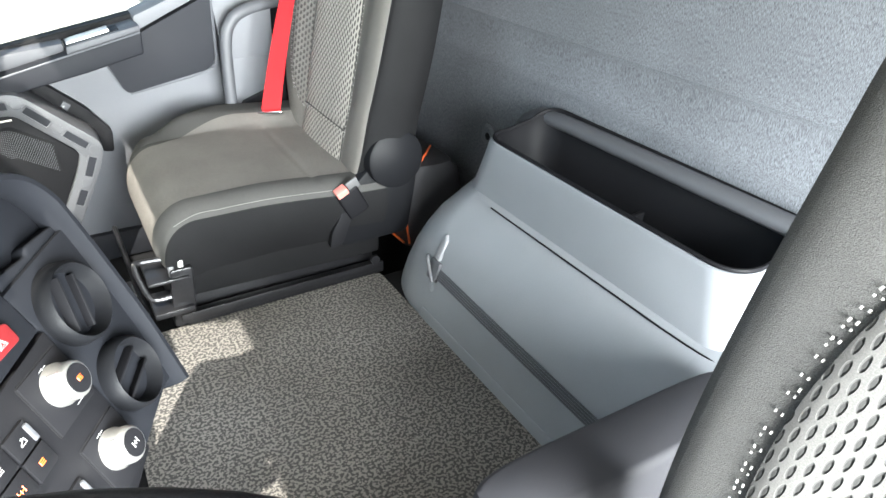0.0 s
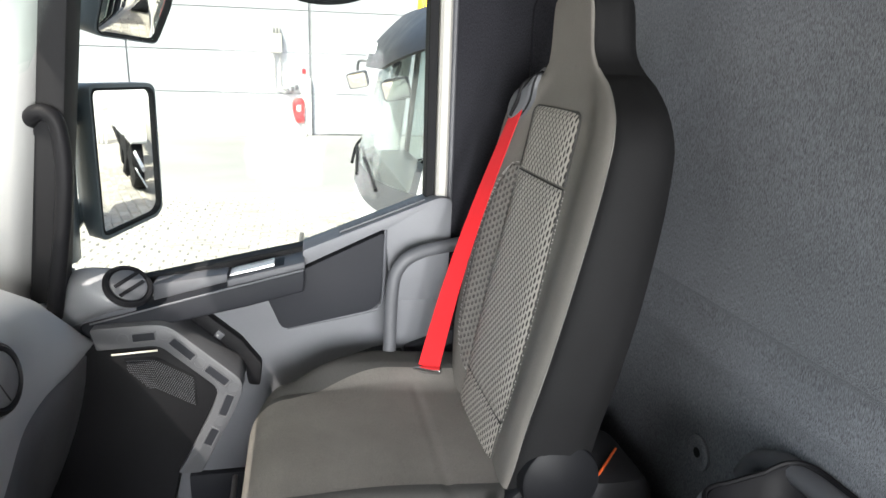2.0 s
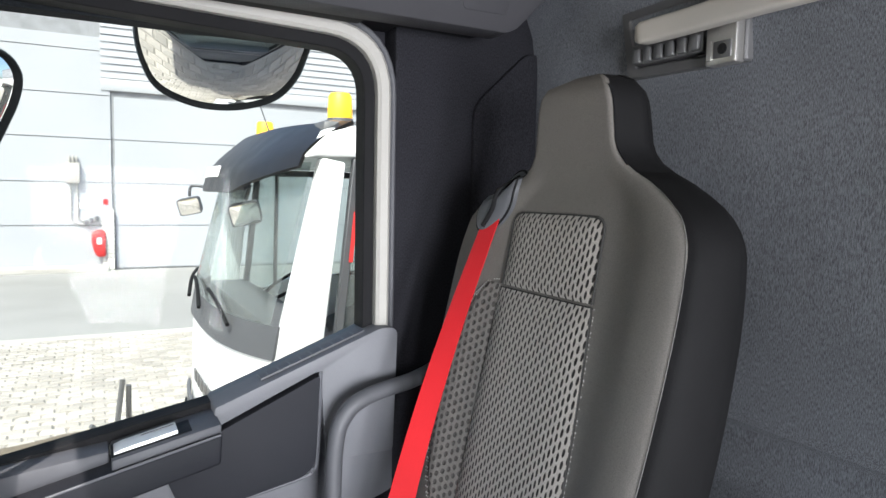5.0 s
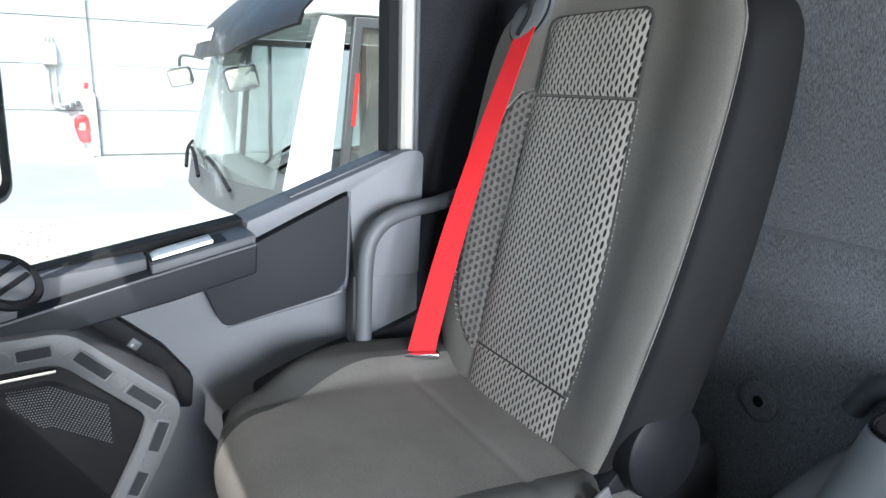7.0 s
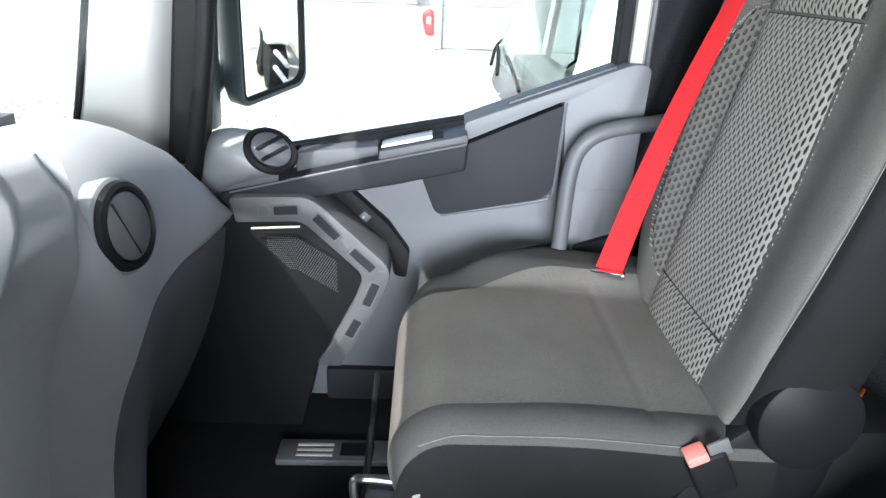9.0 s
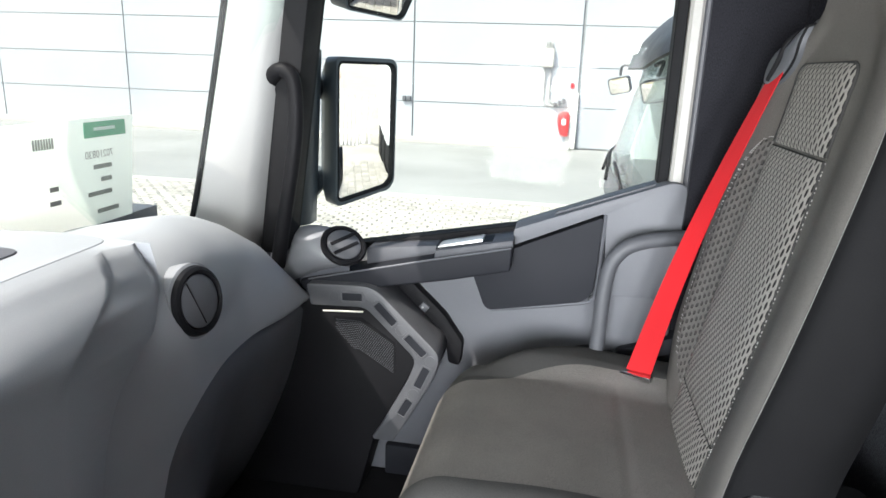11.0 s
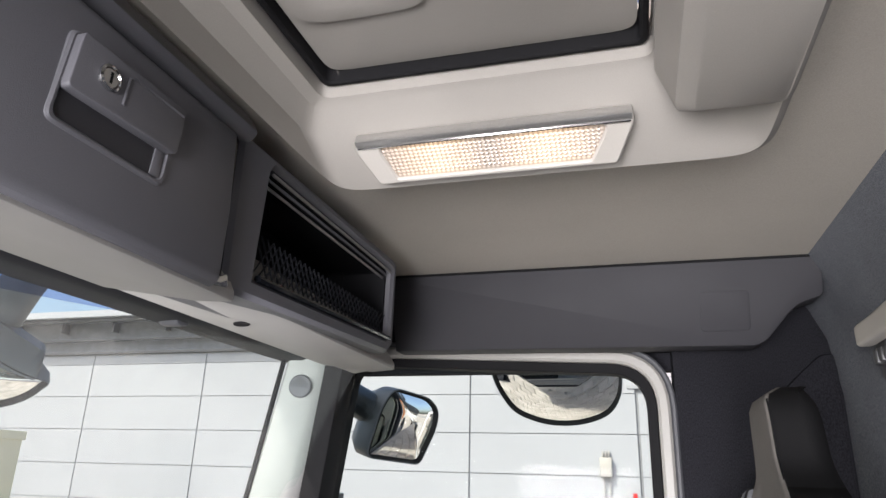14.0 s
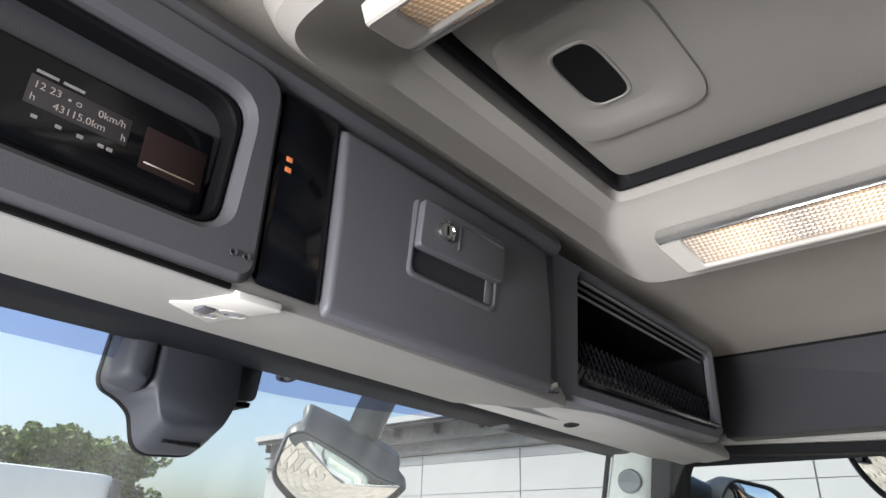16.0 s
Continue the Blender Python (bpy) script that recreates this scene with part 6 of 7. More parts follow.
AXLE = [(-4, 0, 4, 0), (-4, -3, -4, 3), (4, -3, 4, 3), (0, -2, 0, 2)]
LAMP = [(-3, -2, 3, -2), (-3, 2, 3, 2), (-3, 0, 3, 0), (-3, -2, -3, 2)]
HILL = [(-4, -2, 3, 2), (-4, -3, 4, -3), (3, 2, 4, -3), (-1, 2, 1, 3)]
for cx, cy, (u0, u1, v0, v1), sym, kind in ((-0.086, 0.060, (-0.1215, -0.0575, 0.0255, 0.0885), AMBERLED, LAMP), (-0.089, -0.028, (-0.1185, -0.0555, -0.0645, 0.0015), MARK, AXLE)):
    pring("plate_gap", rounded(rect(u0 - 0.0012, u1 + 0.0012, v0 - 0.0012, v1 + 0.0012), 0.003, 2), rounded(rect(u0, u1, v0, v1), 0.003, 2), -0.004, -0.0012, RUBBER, stack, 0)
    pl = pbox("knob_plate", u0, u1, v0, v1, -0.006, 0.0006, DARK, stack, 0.0012)
    kn = pdisc("rotary_knob", cx, cy, [(0.0212, -0.002), (0.0215, 0.004), (0.0195, 0.007), (0.0190, 0.018), (0.0180, 0.022), (0.0155, 0.0245), (0.0, 0.0245)], BRIGHTMETAL, stack, 40, "silver rotary knob")
    for k in range(4):
        a = k * math.tau / 4 + 0.5
        part("grip_line", box(-0.0006, 0.0006, -0.0006, 0.0006, 0.006, 0.019, 0.0002, m=PM @ pose(cx + 0.0193 * math.cos(a), cy + 0.0193 * math.sin(a), 0)), SILVER, kn)
    pdisc("knob_face", cx, cy, [(0.0142, 0.0240), (0.0142, 0.0254), (0.0, 0.0254)], DARK, kn, 32)
    symbol(cx, cy, 0.0258, kind, sym, kn)
    symbol(cx - 0.002, v1 - 0.006, 0.0008, [(-5, 0, -2, 0), (0, -1, 0, 1), (2, 0, 6, 0)], MARK, pl)
    symbol((u0 + u1) / 2 + 0.012, v0 + 0.007, 0.0008, [(-8, 0, 6, 0)] if kind is LAMP else [(-4, 1, 4, 1), (-4, -1, 4, -1)], MARK, pl)
SWITCHES = ((-0.169, 0.018, AMBERLED), (-0.169, 0.044, MARK), (-0.202, 0.018, AMBERLED), (-0.202, 0.044, MARK), (-0.169, -0.034, MARK), (-0.202, -0.034, MARK), (-0.169, -0.060, MARK))
for n_, (u0, v0, sym) in enumerate(SWITCHES):
    key = pbox("rocker_switch", u0, u0 + 0.0305, v0, v0 + 0.0245, -0.006, 0.0014, DARK, stack, 0.0015)
    symbol(u0 + 0.0145, v0 + 0.012, 0.0018, (LAMP, HILL, AXLE)[n_ % 3], sym, key)
    if n_ in (1, 4):
        pbox("switch_tab", u0 + 0.024, u0 + 0.0295, v0 + 0.002, v0 + 0.021, 0.0, 0.004, CHARCOAL, key, 0.0015)
pk = pprism("brake_switch_block", rounded([(-0.22, 0.172), (-0.066, 0.173), (-0.070, 0.224), (-0.22, 0.222)], 0.003, 2), -0.034, 0.004, DARK, stack, 0.003, "black parking brake switch block")
ring_ = [PM @ Vector((-0.104 + 0.0055 * math.cos(k * math.tau / 16), 0.190 + 0.0055 * math.sin(k * math.tau / 16), 0.0046)) for k in range(17)]
part("brake_symbol", tube(ring_, 0.0005, 4, 0), MARK, pk)
symbol(-0.104, 0.190, 0.0046, [(-1.5, -3, -1.5, 3), (-1.5, 3, 1.5, 2), (1.5, 2, -1.5, 0)], MARK, pk)
pbox("red_mark", -0.0815, -0.0770, 0.2005, 0.2045, 0.003, 0.0046, REDPLASTIC, pk, 0)

wheel = thing("steering_wheel", "black leather steering wheel", "steering wheel", (-0.05, 0.0, 0.60))
WQ = Vector((0.30, 0.0, 0.95)).to_track_quat("Z", "Y")
WC = Vector((-0.05, 0.005, 0.645))
part("rim", loft([[WC + WQ @ Vector(((0.222 + 0.015 * math.cos(b)) * math.cos(a), (0.222 + 0.015 * math.cos(b)) * math.sin(a), 0.015 * math.sin(b))) for b in [j * math.tau / 10 for j in range(10)]] for a in [i * math.tau / 48 for i in range(49)]], caps=False), DARK, wheel)
part("hub", disc(WC - WQ @ Vector((0, 0, 0.03)), WQ @ Vector((0, 0, 1)), [(0.075, -0.04), (0.085, 0.0), (0.07, 0.02), (0.0, 0.025)]), DARK, wheel)
for a in (0.2, math.pi - 0.2, -math.pi / 2):
    e = WQ @ Vector((math.cos(a), math.sin(a), 0))
    part("spoke", tube([WC + e * 0.05 - Vector((0, 0, 0.03)), WC + e * 0.15 - Vector((0, 0, 0.02)), WC + e * 0.222], 0.014, 8), DARK, wheel)
part("column", tube([WC - WQ @ Vector((0, 0, 0.03)), WC - WQ @ Vector((0.0, 0, 0.40))], 0.05, 14, 0), CHARCOAL, wheel)
solo("dash_base", prism([(-0.70, -0.17), (-0.30, -0.17), (-0.20, 0.20), (-0.19, 0.47), (-0.30, 0.60), (-0.70, 0.56)], "y", -0.55, 0.60, 0.02), CHARCOAL, "dark dashboard behind the steering wheel", "dashboard")
solo("centre_console", prism([(-0.70, -0.17), (-0.26, -0.17), (-0.22, 0.10), (-0.20, 0.40), (-0.26, 0.590), (-0.70, 0.575)], "y", 0.602, 1.06, 0.03, 3), TUNNEL, "dark grey centre of the dashboard", "dashboard")

arm = thing("side_console", "grey plastic armrest beside the driver's seat", "armrest", (0.48, 0.38, 0.0))
part("pad", loft([superrect(0.50, 0.385, 0.205 * a, 0.043 * b, z, 40, 5) for z, a, b in ((0.17, 0.98, 0.92), (0.21, 1.0, 1.0), (0.268, 1.0, 1.0), (0.279, 0.985, 0.93), (0.282, 0.95, 0.8))]), HEADER, arm, "", 50)
part("support", box(0.35, 0.64, 0.355, 0.415, -0.002, 0.18, 0.01), CHARCOAL, arm)
part("red_strip", box(0.31, 0.58, 0.3405, 0.3425, 0.19, 0.20, 0), REDPLASTIC, arm)

driver_seat = copy_thing(seat, Matrix.Translation((0.40 - 0.232, -0.045, 0.0)) @ pose(0, 0, 0, 0, 1.5, 0))
tagged(driver_seat, "grey and black cloth driver's seat with knit insert", "seat", "seats")
driver_seat.name = "driver_seat"
# darker copies of the seat's cloth and knit: shade put into the colour
DIMMEDCLOTH = surface("driver_seat_cloth", (0.085, 0.083, 0.080), 0.95, fine=1000, bump=0.6, depth=0.0012, var=0.35, blotch=0.08, spec=0.12)
DIMMEDKNIT = knit("driver_seat_knit", (0.075, 0.072, 0.068), (0.020, 0.019, 0.018), 0.0082, 0.0165, 0.28, 0.41)
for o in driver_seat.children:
    for start, cloth in (("back_shell", DIMMEDCLOTH), ("backrest", DIMMEDCLOTH), ("side_insert", DIMMEDKNIT), ("back_insert", DIMMEDKNIT), ("headrest_insert", DIMMEDKNIT), ("lumbar_insert", DIMMEDKNIT)):
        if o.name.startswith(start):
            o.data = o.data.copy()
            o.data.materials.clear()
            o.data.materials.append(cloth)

# ---- things on the windscreen ----
sensor = thing("sensor_housing", "dark grey camera housing at the top of the windscreen", "sensor housing", (-0.3, 0.66, 1.05))
SENS = [(0.560, 1.19), (0.556, 1.125), (0.562, 1.112), (0.585, 1.103), (0.602, 1.090), (0.611, 1.060), (0.618, 1.050), (0.632, 1.045), (0.686, 1.050), (0.700, 1.062), (0.712, 1.096), (0.722, 1.110), (0.722, 1.19)]
SC = Vector((0.650, 1.135))


def sens_ring(k, x, lift=0.0):
    return [(x, SC.x + (y - SC.x) * k, SC.y + (z - SC.y) * k + lift) for y, z in rounded(SENS, 0.008, 3)]


FACE = [(0.602, 1.185), (0.602, 1.130), (0.603, 1.120), (0.605, 1.110), (0.608, 1.100), (0.613, 1.086), (0.618, 1.078), (0.630, 1.073), (0.686, 1.075), (0.698, 1.082), (0.707, 1.100), (0.713, 1.115), (0.714, 1.185)]


def face_ring(t, x):
    """From the flange to the flat face of the housing."""
    return [(x, *tuple(Vector(a) * (1 - t) + Vector(b) * t)) for a, b in zip(rounded(SENS, 0.008, 3), rounded(FACE, 0.008, 3))]


part("flange", loft([sens_ring(1.02, -0.347), sens_ring(1.02, -0.340), sens_ring(1.0, -0.338)]), DARK, sensor)
part("shell", loft([face_ring(0.0, -0.340), face_ring(0.02, -0.334), face_ring(0.10, -0.326), face_ring(0.90, -0.290), face_ring(1.0, -0.286), face_ring(1.15, -0.285)]), HOUSING, sensor, "", 50)
part("left_lobe", loft([[(x, y, z) for y, z in rounded([(0.560 + q, 1.185), (0.558 + q, 1.118 + q), (0.592, 1.106 + q), (0.606 - q, 1.185)], 0.010, 3)] for x, q in ((-0.33, 0.0), (-0.294, 0.002), (-0.284, 0.012))]), HOUSING, sensor, "", 50)
part("side_pod", prism(rounded([(0.712, 1.122), (0.750, 1.126), (0.757, 1.19), (0.712, 1.19)], 0.010, 3), "x", -0.345, -0.300, 0.008, 3), HOUSING, sensor)
part("pod_shadow", prism(rounded([(0.712, 1.116), (0.748, 1.119), (0.750, 1.126), (0.712, 1.124)], 0.002, 2), "x", -0.345, -0.310, 0.001), RUBBER, sensor)
for k in range(16):
    part("grille_slit", box(-0.318, -0.305, 0.634 + 0.0032 * k, 0.6356 + 0.0032 * k, 1.0575, 1.0625, 0), RUBBER, sensor)
for y, z in ((0.800, 1.162), (1.215, 1.178)):
    dome = thing("visor_mount", "small dark round mount under the windscreen header", "mount", (-0.30, y, z), "header mounts")
    part("foot", disc((-0.305, y, z + 0.012), (0.3, 0, -1), [(0.017, -0.004), (0.017, 0.002), (0.014, 0.004), (0.0105, 0.004), (0.0100, 0.002), (0.006, 0.002), (0.005, 0.006), (0.0, 0.007)], 24), CHARCOAL, dome)
    part("arm", prism([(y - 0.010, z + 0.008), (y + 0.008, z + 0.010), (y + 0.014, z + 0.045), (y - 0.004, z + 0.045)], "x", -0.314, -0.296, 0.003), CHARCOAL, dome)
hook = thing("header_sensor", "small dark sensor hanging from the windscreen header", "sensor", (-0.27, 1.27, 1.16))
part("body", prism(rounded([(1.232, 1.205), (1.305, 1.212), (1.298, 1.182), (1.285, 1.168), (1.262, 1.166), (1.245, 1.179)], 0.006, 2), "x", -0.285, -0.245, 0.004), CHARCOAL, hook)
sheet_ = thing("info_sheet", "white sale sheet behind the windscreen, printed side out", "paper sheet", (-0.5, 1.5, 0.55))


def sheet_at(y, z, off=0.0):
    k = (z - 0.545) / 0.19
    return Vector((-0.515 - 0.018 * (1 - k) + off, y, z))


PAPER = surface("paper", (0.88, 0.88, 0.86), 0.7, fine=200, bump=0.03, var=0.03)
pn, pb = nodes_of(PAPER)
tr_ = pn.nodes.new("ShaderNodeBsdfTranslucent")
tr_.inputs[0].default_value = (0.93, 0.93, 0.88, 1)
pm_ = pn.nodes.new("ShaderNodeMixShader")
link(pn, pb.outputs[0], pm_.inputs[1])
link(pn, tr_.outputs[0], pm_.inputs[2])
link(pn, pm_.outputs[0], pn.nodes["Material Output"].inputs[0])
GREEN = surface("green_print", (0.08, 0.28, 0.16), 0.7)
INK = surface("faded_ink", (0.22, 0.22, 0.20), 0.8)
part("paper", sheet(lambda u, v: sheet_at(1.28 + 0.385 * u, 0.535 + 0.20 * v), 4, 4, 0.0008), PAPER, sheet_)


def bar(y0, y1, z0, z1, mat_, name):
    part(name, box(-0.0006, 0.0006, y0, y1, z0, z1, 0, m=Matrix.Translation((sheet_at(0, (z0 + z1) / 2, 0.0016).x, 0, 0))), mat_, sheet_)


bar(1.525, 1.640, 0.700, 0.728, GREEN, "green_band")
bar(1.550, 1.610, 0.712, 0.718, PAPER, "logo_bar")
for k in range(8):
    bar(1.405 + 0.006 * k, 1.4085 + 0.006 * k, 0.690, 0.708, INK, "code_bar")
for y0, y1, z in ((1.55, 1.60, 0.645), (1.57, 1.60, 0.620), (1.535, 1.60, 0.595), (1.44, 1.46, 0.62), (1.44, 1.465, 0.595), (1.56, 1.62, 0.560)):
    bar(y0, y1, z - 0.004, z + 0.004, INK, "text_bar")
num = writing("70210830", 0.0195, 0, 0, INK, sheet_, "sheet_number")
num.matrix_basis = Matrix.Translation((sheet_at(0, 0.67, 0.0016).x, 1.605, 0.662)) @ Matrix(((0, 0, -1, 0), (-1, 0, 0, 0), (0, 1, 0, 0), (0, 0, 0, 1)))
num.matrix_parent_inverse = sheet_.matrix_basis.inverted()
for o in unit.children:
    if o.name.startswith("writing"):
        o.matrix_parent_inverse = Matrix.Identity(4)
wiper = thing("wiper", "black windscreen wiper at rest", "wiper", (-0.65, 1.4, 0.5))
part("arm", tube([(-0.70, 0.95, 0.475), (-0.66, 1.30, 0.485), (-0.55, 1.62, 0.490)], 0.006, 6), RUBBER, wiper)
part("blade", tube([(-0.69, 0.90, 0.490), (-0.655, 1.25, 0.497), (-0.56, 1.58, 0.500)], 0.004, 6), RUBBER, wiper)

# ---- outside mirrors ----
def facing(at, n, roll=0.0):
    n = Vector(n).normalized()
    m = Matrix.Translation(at) @ n.to_track_quat("Z", "Y").to_matrix().to_4x4()
    # local y upwards
    up = (m.to_3x3().inverted() @ Vector((0, 0, 1)))
    return m @ pose(0, 0, 0, 0, 0, -math.degrees(math.atan2(up.x, up.y)) + roll)


def mirror(name, label, at, n, outline, bulge, deep, roll=0.0, arm_pts=None, rim_=0.009, back=0.8):
    t = thing(name, label, "mirror", at, "outside mirrors")
    m = facing(at, n, roll)
    c = Vector((sum(p[0] for p in outline), sum(p[1] for p in outline))) / len(outline)

    def ring(k, z):
        return [m @ Vector((c.x + (p[0] - c.x) * k, c.y + (p[1] - c.y) * k, z)) for p in outline]
    w = max(abs(p[0] - c.x) for p in outline)
    kr = 1 + rim_ / w
    part("housing", loft([ring(kr * back * 0.75, -deep), ring(kr * back, -deep * 0.9), ring(kr * 0.99, -deep * 0.45), ring(kr, 0.0), ring(kr * 0.995, 0.006), ring(1.0, 0.006), ring(0.992, -0.006)], caps=True), MIRRORHOUSING, t, "dark grey plastic mirror housing", 50)
    part("mirror_rim", loft([ring(0.35 * kr + 0.65, 0.004), ring(0.35 * kr + 0.65, 0.0075), ring(1.0, 0.0080), ring(0.990, -0.003)], caps=False), RUBBER, t, "black rim")
    glass = [ring(k, -0.001 + bulge * (1 - k * k)) for k in (0.995, 0.9, 0.75, 0.6, 0.45, 0.3, 0.15, 0.02)]
    part("mirror_glass", loft(glass), MIRROR, t, "silvered mirror glass", 60)
    if arm_pts:
        for a in arm_pts:
            part("arm", tube(a[0], a[1], 10, 5, a[2] if len(a) > 2 else 1.0), MIRRORHOUSING, t)
    return t


MIRRORHOUSING = surface("mirror_housing_plastic", (0.060, 0.070, 0.082), 0.42, fine=500, bump=0.1, var=0.08)
mirror("main_mirror", "dark grey main mirror showing the yard", (-0.205, 2.215, 0.672), (0.815, -0.58, -0.02), rounded([(-0.092, -0.180), (0.075, -0.150), (0.092, -0.130), (0.092, 0.176), (-0.085, 0.176), (-0.092, 0.165)], [0.02, 0.02, 0.02, 0.025, 0.025, 0.01], 4), 0.001, 0.10,
       arm_pts=[([(-0.34, 2.02, 0.80), (-0.36, 2.13, 0.80), (-0.33, 2.22, 0.78)], 0.03), ([(-0.36, 2.02, 0.47), (-0.37, 2.12, 0.48), (-0.33, 2.22, 0.55)], 0.03), ([(-0.325, 2.10, 0.88), (-0.335, 2.10, 0.65), (-0.345, 2.10, 0.44)], 0.065, 0.55)])
mirror("wide_angle_mirror", "dark grey wide-angle mirror above the main mirror", (-0.145, 2.195, 1.072), (0.83, -0.515, -0.215),
       rounded([(-0.118, -0.094), (0.072, -0.108), (0.112, -0.010), (0.114, 0.045), (0.070, 0.078), (-0.062, 0.094), (-0.096, 0.040)], [0.025, 0.02, 0.03, 0.03, 0.03, 0.03, 0.03], 5), 0.018, 0.13,
       arm_pts=[([(-0.30, 2.03, 1.16), (-0.27, 2.12, 1.13), (-0.20, 2.2, 1.09)], 0.045), ([(-0.33, 2.05, 1.18), (-0.32, 2.06, 1.0), (-0.33, 2.06, 0.84)], 0.05, 0.6)], rim_=0.008)
KERBSHAPE = rounded([(-0.165, 0.150), (-0.160, 0.040), (-0.122, -0.062), (-0.034, -0.110), (0.060, -0.108), (0.138, -0.070), (0.172, 0.0), (0.182, 0.150)], [0.02, 0.06, 0.04, 0.05, 0.05, 0.05, 0.05, 0.02], 5)
mirror("kerb_mirror", "convex kerb mirror hanging over the passenger window", (0.290, 2.20, 1.150), (0.0, -0.62, -0.78), KERBSHAPE, 0.022, 0.05, arm_pts=[([(0.25, 2.0, 1.36), (0.27, 2.16, 1.34), (0.28, 2.24, 1.24)], 0.02)], rim_=0.006, back=0.9)
FRONTSHAPE = rounded([(-0.156, -0.010), (-0.120, 0.130), (-0.085, 0.144), (0.010, 0.080), (0.100, 0.006), (0.164, -0.018), (0.128, -0.084), (0.020, -0.140), (-0.088, -0.114)], [0.04, 0.02, 0.04, 0.06, 0.06, 0.012, 0.04, 0.06, 0.05], 5)
front_mirror = mirror("front_mirror", "convex front mirror outside the windscreen", (-0.80, 1.33, 1.115), (0.45, -0.38, -0.81), FRONTSHAPE, 0.022, 0.05, arm_pts=[([(-0.50, 1.24, 1.30), (-0.62, 1.28, 1.27), (-0.77, 1.36, 1.19)], 0.045, 0.35)], rim_=0.006, back=0.9)
hood = facing((-0.80, 1.33, 1.115), (0.45, -0.38, -0.81))
part("hood", loft([[hood @ Vector((x + 0.010 * k, y + 0.006, z)) for x, y in rounded([(-0.125 + k, 0.120 + 0.4 * k), (-0.085, 0.140 + k), (0.010 + k, 0.078 + k), (0.105 + k, 0.004 + k), (0.150, -0.014 + k), (0.06, -0.05), (-0.06, 0.03)], 0.02, 4)]
                   for k, z in ((0.0, 0.006), (0.012, -0.004), (0.030, -0.030), (0.026, -0.060))]), MIRRORHOUSING, front_mirror, "", 50)

# ---- yard ----
GZ = -1.45
solo("ground", box(-500, 500, -500, 500, GZ - 0.3, GZ - 0.022, 0), JOINT, "sandy joints under the yard's paving", "ground", kind="structure")
solo("road", box(-90, 60, 12.6, 21.8, GZ - 0.2, GZ - 0.004, 0), ASPHALT, "grey asphalt strip along the hall", "road", kind="structure")
solo("kerb_strip", box(-90, 60, 12.35, 12.6, GZ - 0.2, GZ + 0.004, 0.01), KERB, "pale concrete edging along the asphalt", "kerb", kind="structure")

# ---- hall across the yard ----
BY = 22.0
hall = thing("industrial_hall", "pale grey clad industrial hall across the yard", "building", (-6, BY, GZ))
part("wall", box(-31, 30, BY + 0.05, BY + 14, GZ - 0.1, 6.6, 0), SEAM, hall)
LEVELS = [-1.42, -0.19, 1.02, 2.24, 3.45, 4.66, 5.05]
COLS = [-31.0, -24.9, -19.8, -14.76, -9.7, -4.65, 0.55]
for a, b in zip(COLS, COLS[1:]):
    for c, d in zip(LEVELS, LEVELS[1:]):
        part("cladding_panel", box(a + 0.025, b - 0.025, BY, BY + 0.06, c + 0.012, d - 0.012, 0), CLAD, hall, smooth=0)
for c, d in zip(LEVELS[:4], LEVELS[1:5]):
    part("gate_panel", box(0.62, 30, BY + 0.02, BY + 0.07, c + 0.012, d - 0.012, 0), CLAD, hall, smooth=0)
for k in range(12):
    z = 3.95 + 0.2 * k
    part("louvre", prism([(BY - 0.02, z), (BY + 0.05, z + 0.02), (BY + 0.05, z + 0.19), (BY + 0.01, z + 0.19)], "x", 0.30, 30, 0), CLAD, hall, smooth=0)
part("louvre_beam", box(0.3, 30, BY - 0.03, BY + 0.05, 3.60, 3.93, 0.01), CLAD, hall)
for x0, x1 in ((-31, -9.0), (-9.0, 0.4)):
    part("kerb", box(x0, x1, 21.45, 22.05, GZ - 0.1, GZ + 0.14, 0.03), KERB, hall)
col = part("brick_pier", box(0.27, 0.55, BY - 0.10, BY + 0.02, -1.45, 0.28, 0.005), JOINT, hall)
for r in range(15):
    for x0, x1 in (((0.26, 0.46), (0.475, 0.565)) if r % 2 else ((0.26, 0.35), (0.365, 0.565))):
        ob = part("brick", box(x0, x1, BY - 0.125, BY + 0.0, -1.44 + 0.1147 * r, -1.44 + 0.1147 * r + 0.098, 0.004, 1), BRICK, col)
# eaves and canopy on the hall's far part
for z, d, h in ((5.05, 0.12, 0.10), (5.55, 0.25, 0.08), (6.2, 0.8, 0.14)):
    part("eaves_beam", box(-31, -4.6, BY - d, BY - d + 0.15, z, z + h, 0.01), SILVER, hall)
part("eaves_soffit", box(-31, -4.6, BY - 1.0, BY + 0.1, 6.35, 6.6, 0), CLAD, hall)
for k in range(12):
    x = -31 + 2.4 * k
    part("eaves_bracket", box(x, x + 0.1, BY - 0.3, BY, 5.9, 6.3, 0), SILVER, hall)
fuse = thing("fuse_box", "grey wall box with conduits on the hall", "fuse box", (-0.43, BY, 1.0), kind="")
part("case", box(-0.61, -0.26, BY - 0.18, BY, 1.0, 1.55, 0.02), KERB, fuse)
for x in (-0.52, -0.43, -0.34):
    part("gland", box(x - 0.02, x + 0.02, BY - 0.10, BY - 0.03, 1.55, 1.76, 0.01), KERB, fuse)
for x, z0 in ((-0.50, -0.05), (-0.33, 0.0)):
    part("conduit", tube([(x, BY - 0.05, 1.0), (x, BY - 0.05, 0.3), (x + 0.02, BY - 0.05, z0), (x + 0.35, BY - 0.05, z0 - 0.12)], 0.022, 6), KERB, fuse)
